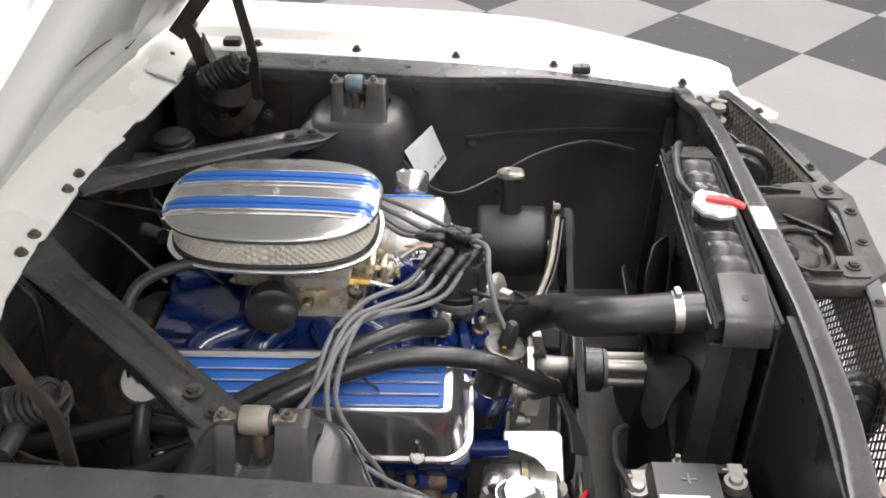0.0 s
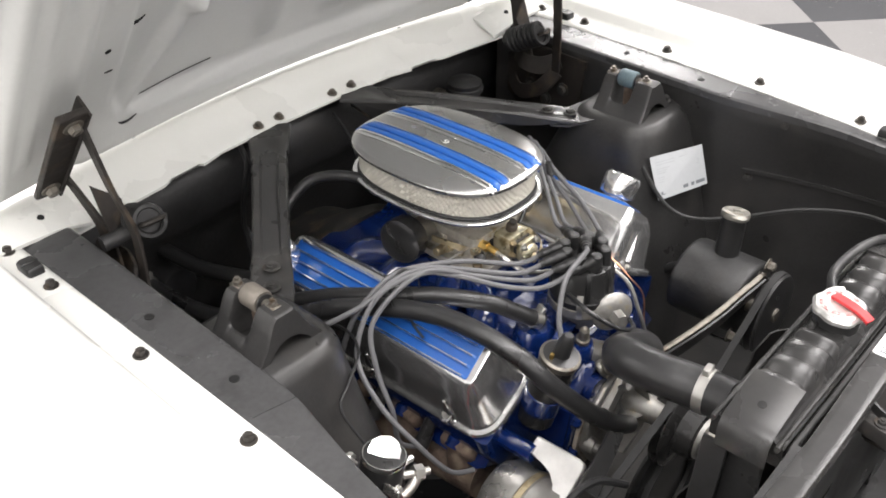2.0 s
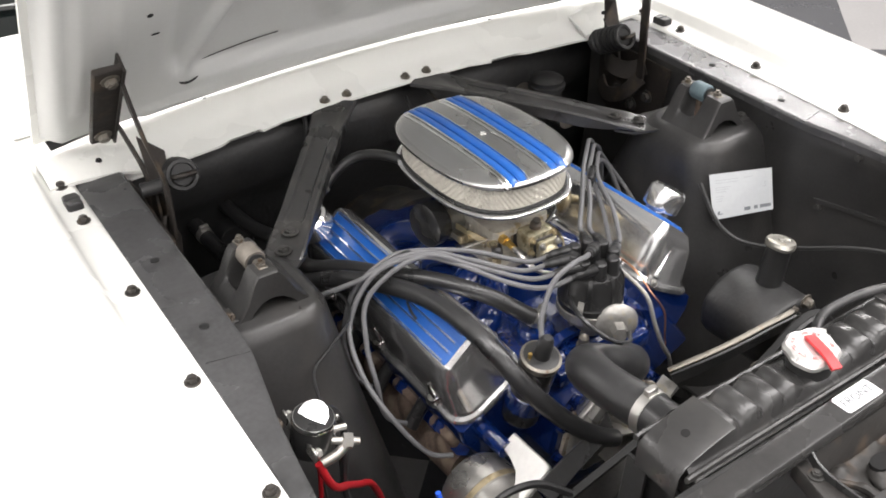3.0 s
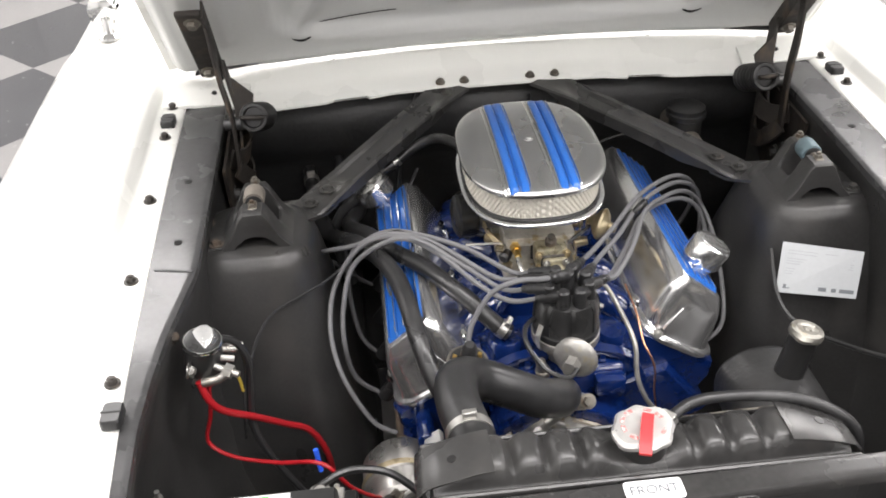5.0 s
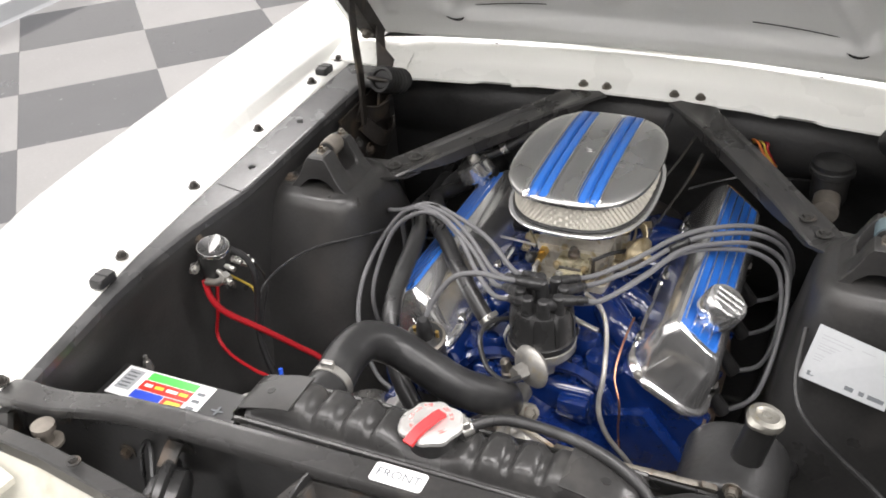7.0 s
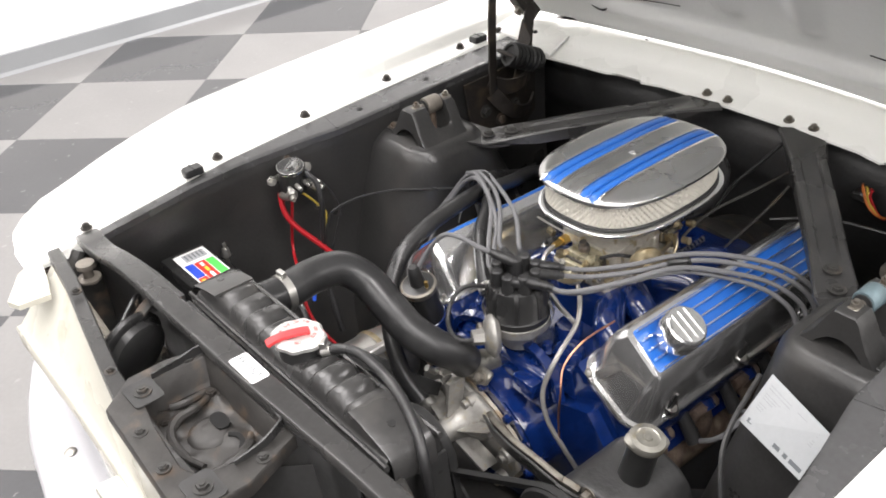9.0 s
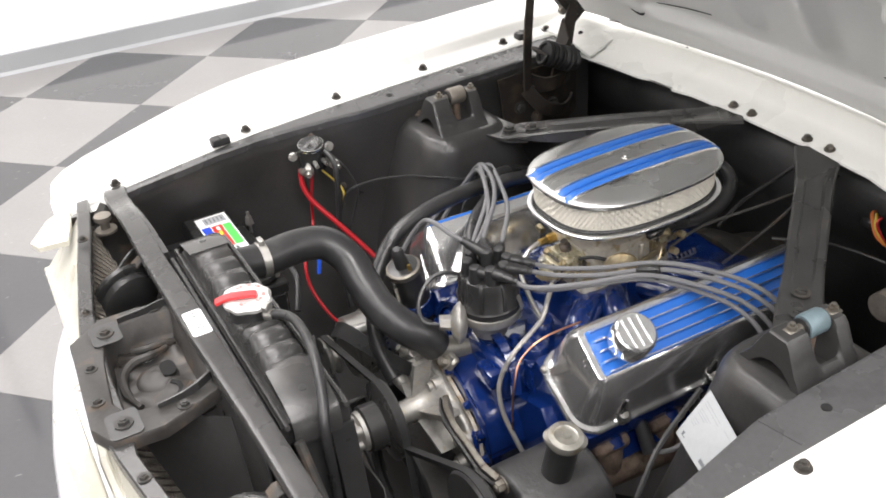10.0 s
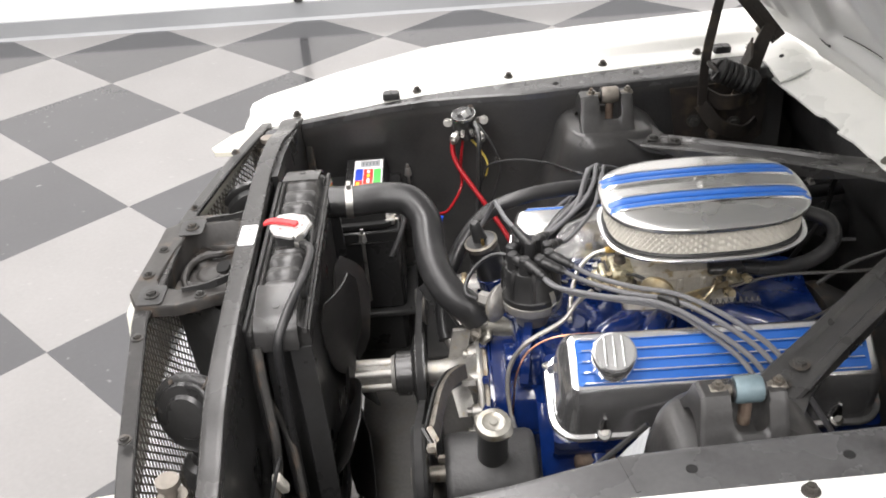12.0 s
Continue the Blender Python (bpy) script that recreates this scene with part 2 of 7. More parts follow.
def smooth_path(pts, k=7):
    pts = [V(p) for p in pts]
    out = []
    for i in range(len(pts) - 1):
        p0, p1, p2, p3 = pts[max(i - 1, 0)], pts[i], pts[i + 1], pts[min(i + 2, len(pts) - 1)]
        for s in range(k):
            t = s / k
            out.append(0.5 * (2 * p1 + (p2 - p0) * t + (2 * p0 - 5 * p1 + 4 * p2 - p3) * t * t + (3 * p1 - p0 - 3 * p2 + p3) * t ** 3))
    out.append(pts[-1])
    return out


def tube(bm, pts, r, seg=10, k=7, straight=False):
    """Round hose, wire or pipe along points."""
    path = [V(p) for p in pts] if straight else smooth_path(pts, k)
    n = len(path)
    up = None
    rings = []
    for i, p in enumerate(path):
        d = (path[min(i + 1, n - 1)] - path[max(i - 1, 0)]).normalized()
        if up is None:
            up = frame_of(d)[0]
        up = (up - d * up.dot(d)).normalized()
        side = d.cross(up)
        rad = r[min(int(i * len(r) / n), len(r) - 1)] if isinstance(r, (list, tuple)) else r
        rings.append([p + (up * math.cos(2 * math.pi * q / seg) + side * math.sin(2 * math.pi * q / seg)) * rad for q in range(seg)])
    loft(bm, rings)


def strip(bm, pts, width, thick, side, k=5, straight=False):
    """Flat bar along points; side: the direction across its width."""
    path = [V(p) for p in pts] if straight else smooth_path(pts, k)
    n = len(path)
    rings = []
    for i, p in enumerate(path):
        d = (path[min(i + 1, n - 1)] - path[max(i - 1, 0)]).normalized()
        s = V(side)
        s = (s - d * s.dot(d)).normalized()
        u = d.cross(s)
        w = width(i / (n - 1)) if callable(width) else width
        rings.append([p + s * a * w / 2 + u * b * thick / 2 for a, b in ((-1, -0.6), (-0.94, -1), (0.94, -1), (1, -0.6), (1, 0.6), (0.94, 1), (-0.94, 1), (-1, 0.6))])
    loft(bm, rings)


def prism(bm, pts, depth):
    """Plate: a flat outline pushed along depth."""
    d = V(depth)
    a = [bm.verts.new(V(p)) for p in pts]
    b = [bm.verts.new(V(p) + d) for p in pts]
    n = len(a)
    bm.faces.new(a[::-1])
    bm.faces.new(b)
    for i in range(n):
        bm.faces.new((a[i], a[(i + 1) % n], b[(i + 1) % n], b[i]))


def rrect(hx, hy, r, seg=5):
    out = []
    for cx, cy, a0 in ((hx - r, hy - r, 0), (-hx + r, hy - r, 90), (-hx + r, -hy + r, 180), (hx - r, -hy + r, 270)):
        for k in range(seg + 1):
            a = radians(a0 + 90 * k / seg)
            out.append((cx + r * math.cos(a), cy + r * math.sin(a)))
    return out


def oval(a, b, n=2.5, seg=72):
    out = []
    for k in range(seg):
        t = 2 * math.pi * k / seg
        c, s = math.cos(t), math.sin(t)
        out.append((a * math.copysign(abs(c) ** (2 / n), c), b * math.copysign(abs(s) ** (2 / n), s)))
    return out


def hexbolt(bm, p, axis, r=0.008, h=0.006, washer=True):
    p, ax = V(p), V(axis).normalized()
    if washer:
        cyl(bm, p, p + ax * 0.0018, r * 1.5, seg=14)
    cyl(bm, p + ax * 0.0015, p + ax * (0.0015 + h), r, r * 0.95, seg=6)
    cyl(bm, p + ax * (0.0015 + h), p + ax * (0.003 + h), r * 0.55, seg=10)


def thing(name, base, label, category, group="", kind="", turn=None):
    """An empty at the thing's base, which carries its parts."""
    ob = new(name)
    ob.empty_display_size = 0.05
    ob.matrix_world = LEAN @ Matrix.Translation(V(base))
    ob["_base"] = list(base)
    return tagged(ob, label, category, group, kind)


def base_of(ob):
    while ob.parent:
        ob = ob.parent
    return V(ob["_base"])


def part(name, bm, material, parent, label="", angle=38, flat=False):
    """Links a bmesh, given in the car's frame, as one mesh under a thing or part."""
    bmesh.ops.recalc_face_normals(bm, faces=bm.faces)
    bmesh.ops.translate(bm, verts=bm.verts, vec=-base_of(parent))
    me = bpy.data.meshes.new(name)
    bm.to_mesh(me)
    bm.free()
    me.materials.append(material)
    if not flat:
        me.shade_smooth()
        me.set_sharp_from_angle(angle=radians(angle))
    ob = new(name, me)
    ob.parent = parent
    return tagged(ob, label)


def B():
    return bmesh.new()


def one(name, build, material, parent, label="", angle=38):
    bm = B()
    build(bm)
    return part(name, bm, material, parent, label, angle)


def words(text, size, m, material, parent, name="lettering"):
    """Raised lettering from the built-in font, turned to mesh; m places it in the car's frame."""
    cu = bpy.data.curves.new(name, "FONT")
    cu.body, cu.size, cu.align_x, cu.align_y, cu.extrude = text, size, "CENTER", "CENTER", 0.0003
    tmp = bpy.data.objects.new("tmp", cu)
    scene.collection.objects.link(tmp)
    dg = bpy.context.evaluated_depsgraph_get()
    me = bpy.data.meshes.new_from_object(tmp.evaluated_get(dg))
    bpy.data.objects.remove(tmp)
    me.transform(Matrix.Translation(-base_of(parent)) @ m)
    me.materials.clear()
    me.materials.append(material)
    ob = new(name, me)
    ob.parent = parent
    return ob


def setting(name, bm, material, label, category, angle=38):
    """A piece of the room, in room coordinates."""
    bmesh.ops.recalc_face_normals(bm, faces=bm.faces)
    me = bpy.data.meshes.new(name)
    bm.to_mesh(me)
    bm.free()
    me.materials.append(material)
    return tagged(new(name, me), label, category, kind="structure")


# ---------------------------------------------------------------- the room
XW, XE, YS, YN = -3.87, 15.0, -9.0, 10.0
bm = B()
box(bm, ((XW + XE) / 2, (YS + YN) / 2, -0.06), (XE - XW + 0.4, YN - YS + 0.4, 0.1))
floor = setting("floor", bm, BASE, "grey checkered vinyl tile showroom floor", "floor")
for nm, c, s in (("wall_west", (XW - 0.06, (YS + YN) / 2, 2.1), (0.12, YN - YS + 0.4, 4.2)),
                 ("wall_east", (XE + 0.06, (YS + YN) / 2, 2.1), (0.12, YN - YS + 0.4, 4.2)),
                 ("wall_south", ((XW + XE) / 2, YS - 0.06, 2.1), (XE - XW, 0.12, 4.2)),
                 ("wall_north", ((XW + XE) / 2, YN + 0.06, 2.1), (XE - XW, 0.12, 4.2))):
    bm = B()
    box(bm, c, s)
    setting(nm, bm, WALL, "plain white painted showroom wall", "wall")
bm = B()
box(bm, ((XW + XE) / 2, (YS + YN) / 2, CEILING_Z + 0.06), (XE - XW + 0.24, YN - YS + 0.24, 0.12))
setting("ceiling", bm, CEIL, "plain white showroom ceiling", "ceiling")
bm = B()
loft(bm, [[(XW, y, 0.0), (XW + 0.022, y, 0.0), (XW + 0.016, y, 0.004), (XW + 0.007, y, 0.015), (XW + 0.006, y, 0.098), (XW, y, 0.102)] for y in (YS, YN)])
setting("baseboard", bm, BASE, "grey vinyl cove baseboard along the white wall", "baseboard")
bm = B()
box(bm, (XW + 0.012, -0.44, 0.105 + 1.0), (0.024, 0.045, 2.0), bevel=0.004)
setting("trim", bm, BLACK, "narrow dark upright trim on the white wall", "trim")

# ---------------------------------------------------------------- the car body
car = thing("car", (0, 0.5, 0.04), "white two-door classic car with its hood raised on the tiled floor", "car")


def zb(y):
    """Height of the fender's inner lip along the car."""
    return float(np.interp(y, (-0.12, -0.005, 0.245, 0.433, 0.625, 0.817, 1.1, 1.6, 2.3), (0.826, 0.845, 0.875, 0.887, 0.896, 0.903, 0.91, 0.915, 0.915)))


def lip_x(y):
    """Inner edge of the fender lip."""
    return float(np.interp(y, (-0.12, 0.0, 0.25, 0.6, 1.0, 2.3), (0.543, 0.548, 0.556, 0.560, 0.563, 0.565)))


def fender(s):
    bm = B()
    rings = []
    for y in (-0.115, -0.108, -0.095, -0.075, -0.05, -0.02, 0.015, 0.05, 0.09, 0.16, 0.25, 0.34, 0.43, 0.53, 0.63, 0.73, 0.83, 0.93, 1.03, 1.13, 1.21):
        z, x0 = zb(y), lip_x(y)
        f = min(max((0.2 - y) / 0.3, 0), 1) ** 2
        prof = [(x0, -0.012), (x0 + 0.002, -0.006), (0.575, -0.0015), (0.603, -0.001), (0.609, 0.004), (0.613, 0.018), (0.622, 0.026),
                (0.66, 0.030 - 0.004 * f), (0.72, 0.028 - 0.010 * f), (0.77, 0.018 - 0.016 * f), (0.81, 0.002 - 0.02 * f), (0.84, -0.026 - 0.012 * f),
                (0.858, -0.065), (0.866, -0.12), (0.868, -0.20), (0.868, -0.36), (0.858, -0.50), (0.845, -0.50), (0.850, -0.2), (0.83, -0.05), (0.70, 0.004), (0.63, 0.006), (0.605, -0.012)]
        g = min(max((0.35 - y) / 0.465, 0), 1)
        rings.append([(s * x, y + g * (0.6 * max(x - 0.6, 0) + 1.4 * max(x - 0.6, 0) ** 2), z + dz) for x, dz in prof])
    loft(bm, rings)
    return part("fender", bm, WHITE, car, "white painted front fender", 50)


FENDERS = {s: fender(s) for s in (-1, 1)}

for s in (-1, 1):
    # lip bolts and rubber stops
    for y, dx in ((0.925, 0.584), (0.817, 0.583), (0.625, 0.580), (0.433, 0.578), (0.245, 0.571), (-0.004, 0.565)):
        one("fender_bolt", lambda bm: hexbolt(bm, (s * dx, y, zb(y) - 0.002), (0, 0, 1), 0.0065, 0.007), FBOLT, FENDERS[s])
    for y, dx in ((0.866, 0.583), (0.192, 0.562)):
        bm = B()
        loft(bm, [[(s * dx + px, y + py, zb(y) - 0.003 + h) for px, py in rrect(0.0115 * k, 0.0175 * k, 0.005, 3)] for h, k in ((0, 1.0), (0.010, 1.0), (0.013, 0.88))])
        box(bm, (s * dx, y, zb(y) + 0.0095), (0.0235, 0.0035, 0.004), bevel=0.001)
        part("rubber_stop", bm, RUBBER, FENDERS[s], "black rubber hood stop")

# doors, cowl top, windscreen
for s in (-1, 1):
    bm = B()
    rings = []
    for y in (1.215, 1.4, 1.7, 2.0, 2.3):
        z = zb(y)
        rings.append([(s * x, y, z + dz) for x, dz in ((0.70, 0.03), (0.76, 0.022), (0.82, -0.01), (0.855, -0.06), (0.868, -0.14), (0.868, -0.4), (0.84, -0.62), (0.82, -0.6), (0.83, -0.1), (0.70, 0.0))])
    loft(bm, rings)
    part("door", bm, WHITE, car, "white painted door", 50)
bm = B()
loft(bm, [[(x, y, z) for x in np.linspace(-0.70, 0.70, 15)] + [(x, y, z - 0.02) for x in np.linspace(0.70, -0.70, 15)]
          for y, z in ((1.105, 0.932), (1.18, 0.945), (1.30, 0.958), (1.42, 0.965))])
part("cowl_top", bm, WHITE, car, "white painted cowl top panel", 40)
bm = B()
loft(bm, [[(x * w, y - 0.10 * (x / 0.66) ** 2 * -1, z) for x in np.linspace(-0.66, 0.66, 13)] + [(x * w, y - 0.10 * (x / 0.66) ** 2 * -1 + 0.004, z - 0.006) for x in np.linspace(0.66, -0.66, 13)]
          for y, z, w in ((1.36, 0.962, 1.0), (1.55, 1.10, 0.97), (1.85, 1.28, 0.92))])
part("windscreen", bm, GLASS, car, "dark glass windscreen")
for s in (-1, 1):
    bm = B()
    tube(bm, [(s * 0.665, 1.45, 0.955), (s * 0.65, 1.64, 1.10), (s * 0.61, 1.96, 1.29)], 0.022, seg=8)
    part("windscreen_pillar", bm, WHITE, car, "white windscreen pillar")
    bm = B()
    strip(bm, [(s * 0.12, 1.40, 0.985), (s * 0.30, 1.42, 1.0), (s * 0.55, 1.47, 1.005)], 0.012, 0.006, (0, 1, 0))
    part("wiper", bm, PLASTIC, car, "black windscreen wiper")
bm = B()
lathe(bm, [(0.022, 0), (0.022, 0.004), (0.013, 0.012), (0.010, 0.03), (0.012, 0.045)], (-0.73, 1.186, zb(1.186) + 0.027), (0, 0.2, 1), seg=20)
lathe(bm, [(0.018, 0), (0.03, 0.008), (0.032, 0.02), (0.01, 0.028)], (-0.735, 1.19, zb(1.186) + 0.075), (0, 1, 0.2), seg=20)
part("side_mirror", bm, CHROME, car, "small chrome side mirror on a stalk")

# cowl lip: the white panel above the firewall
def cowl_y(x):
    a = abs(x)
    return float(np.interp(a, (0.0, 0.19, 0.22, 0.30, 0.40, 0.46, 0.60), (0.988, 0.988, 0.974, 0.966, 0.955, 0.946, 0.935)))


bm = B()
xs = [-0.60, -0.50, -0.46, -0.40, -0.32, -0.30, -0.245, -0.24, -0.205, -0.20, -0.12, -0.06, 0.0, 0.06, 0.12, 0.20, 0.205, 0.24, 0.245, 0.30, 0.32, 0.40, 0.46, 0.50, 0.60]
rows = []
for x in xs:
    a = abs(x)
    y0 = cowl_y(x) + (0.008 if 0.203 < a < 0.31 and a > 0.242 else 0.0)
    back = 1.11 - 0.10 * (a / 0.6) ** 2
    top = [(y0, 0.873), (y0 + 0.012, 0.879), (y0 + 0.032, 0.884), (y0 + 0.048, 0.893), (1.062 - 0.09 * (a / 0.6) ** 2, 0.912), (back, 0.918)]
    rows.append([(x, y, z) for y, z in top] + [(x, y, z - 0.004) for y, z in reversed(top)])
loft(bm, rows)
cowl = part("cowl_panel", bm, WHITE, car, "white painted cowl panel with bolts", 45)
for x in (-0.1075, -0.063, 0.061, 0.1075):
    one("cowl_bolt", lambda bm: hexbolt(bm, (x, 0.999, 0.8785), (0, -0.12, 1), 0.0062, 0.006), BOLT, cowl)
for x in (-0.302, 0.300):
    one("hole_plug", lambda bm: cyl(bm, (x, 1.061, 0.9115), (x, 1.059, 0.9135), 0.0045, seg=12), HOLE, cowl)
for s in (-1, 1):
    bm = B()
    rows = []
    for x, y0, z0, y1, z1 in ((0.455, 0.945, 0.880, 1.03, 0.912), (0.50, 0.935, 0.897, 1.02, 0.917), (0.56, 0.925, 0.906, 1.005, 0.921), (0.60, 0.92, 0.908, 1.0, 0.923)):
        rows.append([(s * x, y0, z0), (s * x, (y0 + y1) / 2, (z0 + z1) / 2 + 0.003), (s * x, y1, z1), (s * x, y1, z1 - 0.005), (s * x, (y0 + y1) / 2, (z0 + z1) / 2 - 0.002), (s * x, y0, z0 - 0.005)])
    loft(bm, rows)
    corner = part("cowl_corner", bm, WHITE, car, "white hinge corner panel")
    one("corner_hole", lambda b: cyl(b, (s * 0.515, 0.965, 0.9065), (s * 0.515, 0.963, 0.9095), 0.005, seg=12), HOLE, corner)

# firewall with a pressed horizontal rib
bm = B()
rings = []
for x in np.linspace(-0.60, 0.60, 25):
    yb = cowl_y(x)
    front = [(yb + 0.004, 0.872), (yb + 0.03, 0.862), (1.032, 0.852), (1.024, 0.842), (1.014, 0.828), (1.008, 0.808), (1.006, 0.785), (1.009, 0.762), (1.016, 0.742), (1.027, 0.728), (1.04, 0.70), (1.04, 0.58), (1.06, 0.45), (1.15, 0.35)]
    rings.append([(x, y, z) for y, z in front] + [(x, 1.2, 0.35), (x, 1.2, 0.86)])
loft(bm, rings)
# the darker black carries the shade below the cowl
part("firewall", bm, SHADED_MATT, car, "black painted firewall", 60)


# inner aprons with the flat dark flange beside the lip
def apron(s):
    bm = B()
    rings = []
    ys = (-0.012, 0.03, 0.10, 0.18, 0.26, 0.33, 0.40, 0.445, 0.47, 0.55, 0.65, 0.75, 0.85, 0.93, 0.97)
    for y in ys:
        z = zb(y) - 0.0125
        xi = float(np.interp(y, (0.0, 0.20, 0.33, 0.445, 0.475, 0.9, 0.97), (0.536, 0.538, 0.522, 0.500, 0.497, 0.494, 0.494)))
        bul = float(np.interp(y, (0.0, 0.3, 0.5, 0.97), (0.03, 0.02, 0.0, 0.0)))
        rings.append([(s * x, y, zz) for x, zz in ((0.572, z), (xi + 0.004, z + 0.001), (xi, z - 0.004), (xi + 0.001, z - 0.03), (xi + bul, z - 0.10), (xi + bul * 1.3, z - 0.22),
                                                     (xi - 0.02, z - 0.36), (xi - 0.06, z - 0.46), (xi - 0.05, z - 0.47), (0.60, z - 0.40), (0.60, z - 0.03))])
    loft(bm, rings)
    ob = part("inner_apron", bm, APRON, car, "black undercoated inner fender apron", 50)
    bm = B()
    rows = []
    for y in ys[:-1]:
        z = zb(y) - 0.0125
        xi = float(np.interp(y, (0.0, 0.20, 0.33, 0.445, 0.475, 0.9, 0.97), (0.536, 0.538, 0.522, 0.500, 0.497, 0.494, 0.494)))
        rows.append([(s * (xi - 0.0015), y, z - 0.010), (s * (xi - 0.0015), y, z + 0.002), (s * (xi + 0.002), y, z + 0.0045), (s * (xi + 0.007), y, z + 0.0046), (s * 0.556, y, z + 0.0046), (s * 0.562, y, z + 0.0045), (s * 0.562, y, z + 0.0025), (s * (xi + 0.002), y, z + 0.0022)])
    loft(bm, rows)
    part("flange", bm, FLANGE, ob, "grey-black top flange", 50)
    for y, x in ((0.683, 0.531), (0.522, 0.528)):
        one("flange_hole", lambda b: cyl(b, (s * x, y, zb(y) - 0.0125), (s * x, y, zb(y) - 0.0072), 0.0062, seg=12), HOLE, ob)
    for y, z in ((0.86, 0.83), (0.44, 0.80), (0.40, 0.73), (0.35, 0.85)):
        x = 0.50 if y > 0.5 else 0.518
        one("apron_bolt", lambda b: hexbolt(b, (s * (x + 0.004), y, z), (-s, 0, 0.15), 0.0065, 0.008), DARK, ob)
    # pressed bead along the front half of the apron
    bead = []
    for y in (0.03, 0.10, 0.18, 0.26, 0.33, 0.41):
        xi = float(np.interp(y, (0.0, 0.20, 0.33, 0.445), (0.536, 0.538, 0.522, 0.500)))
        bul = float(np.interp(y, (0.0, 0.3, 0.5), (0.03, 0.02, 0.0)))
        bead.append((s * (xi + bul * (1 + 0.3 * (zb(y) - 0.855) / 0.12) - 0.001), y, 0.7425))
    if s > 0:
        one("bead", lambda b: strip(b, bead, 0.008, 0.005, (0, 0, 1)), APRON, ob, "pressed bead")
    # raised seam across the flange
    one("seam", lambda b: strip(b, [(s * 0.500, 0.452, zb(0.452) - 0.0078), (s * 0.552, 0.462, zb(0.46) - 0.0074)], 0.005, 0.0016, (0, 1, 0), straight=True), FLANGE, ob, "welded seam")
    return ob


for s in (-1, 1):
    apron(s)


# shock towers with their caps
def tower(s):
    bm = B()
    secs = ((0.843, 0.366, 0.50, 0.535, 0.672, 0.04), (0.838, 0.356, 0.51, 0.525, 0.684, 0.05), (0.822, 0.346, 0.53, 0.516, 0.700, 0.058),
            (0.79, 0.340, 0.55, 0.510, 0.72, 0.06), (0.72, 0.330, 0.56, 0.485, 0.755, 0.07), (0.62, 0.312, 0.57, 0.455, 0.785, 0.08), (0.50, 0.29, 0.58, 0.42, 0.82, 0.09), (0.38, 0.27, 0.58, 0.40, 0.85, 0.09))
    rings = []
    for z, x0, x1, y0, y1, r in secs[::-1]:
        cx, cy = (x0 + x1) / 2, (y0 + y1) / 2
        rings.append([(s * (cx + px), cy + py, z) for px, py in rrect((x1 - x0) / 2, (y1 - y0) / 2, r, 6)])
    loft(bm, rings)
    ob = part("shock_tower", bm, APRON, car, "black shock tower bulging from the apron", 60)
    # cap: one bell-shaped pressing, two ears with a U-shaped slot between them, an arched mouth in front
    cx = 0.425
    half = [(0.060, 0.837), (0.054, 0.841), (0.045, 0.850), (0.035, 0.863), (0.027, 0.879), (0.020, 0.893), (0.014, 0.900)]
    arch = [(0.041, 0.834), (0.030, 0.850), (0.016, 0.861), (0.004, 0.864)]
    ear = [(-x, z) for x, z in half] + half[::-1] + arch + [(-x, z) for x, z in arch[::-1]]
    rim = [(0.060, 0.837), (0.054, 0.841), (0.045, 0.850), (0.036, 0.860), (0.032, 0.860), (0.030, 0.848), (0.014, 0.846)]
    tuck = [(0.041, 0.834), (0.030, 0.838), (0.016, 0.840), (0.004, 0.840)]
    low = [(-x, z) for x, z in rim] + rim[::-1] + tuck + [(-x, z) for x, z in tuck[::-1]]
    bm = B()
    rings = []
    for y, f, k in ((0.5535, 1.0, 0.96), (0.556, 1.0, 0.99), (0.560, 1.0, 1.0), (0.5865, 1.0, 1.0), (0.5885, 0.92, 1.0), (0.5900, 0.40, 1.0), (0.5930, 0.12, 1.0), (0.5980, 0.0, 1.0), (0.609, 0.0, 1.0),
                    (0.6200, 0.0, 1.0), (0.6245, 0.12, 1.0), (0.6272, 0.40, 1.0), (0.6285, 0.92, 1.0), (0.630, 1.0, 1.0), (0.644, 1.0, 1.0), (0.648, 1.0, 0.99), (0.6505, 1.0, 0.96)):
        ring = []
        for (lx, lz), (ex, ez) in zip(low, ear):
            x, z = lx * (1 - f) + ex * f, lz * (1 - f) + ez * f
            rise = min(max((z - 0.836) / 0.064, 0), 1)
            lean = -0.005 * (1 - rise) if y < 0.59 else 0.0
            ring.append((s * (cx + x * k), y + lean, 0.836 + (z - 0.836) * k))
        rings.append(ring)
    loft(bm, rings)
    part("tower_cap", bm, APRON, ob, "black shock tower cap with an arched mouth", 34)
    bm = B()
    lathe(bm, [(0.009, 0), (0.0145, 0.0005), (0.0158, 0.003), (0.0158, 0.029), (0.0145, 0.0315), (0.009, 0.032)], (s * cx, 0.594, 0.895), (0, 1, 0), 24)
    part("bushing", bm, BUSH if s < 0 else BUSHB, ob, "worn steel shock mount bushing" if s < 0 else "pale blue shock mount bushing")
    for yy in (0.5925, 0.6275):
        one("rubber_ring", lambda b: lathe(b, [(0.008, -0.0012), (0.0125, -0.001), (0.0125, 0.001), (0.008, 0.0012)], (s * cx, yy, 0.895), (0, 1, 0), 18), RUBBER, ob, "dark rubber ring")
    bm = B()
    cyl(bm, (s * cx, 0.578, 0.895), (s * cx, 0.642, 0.895), 0.0065, seg=14)
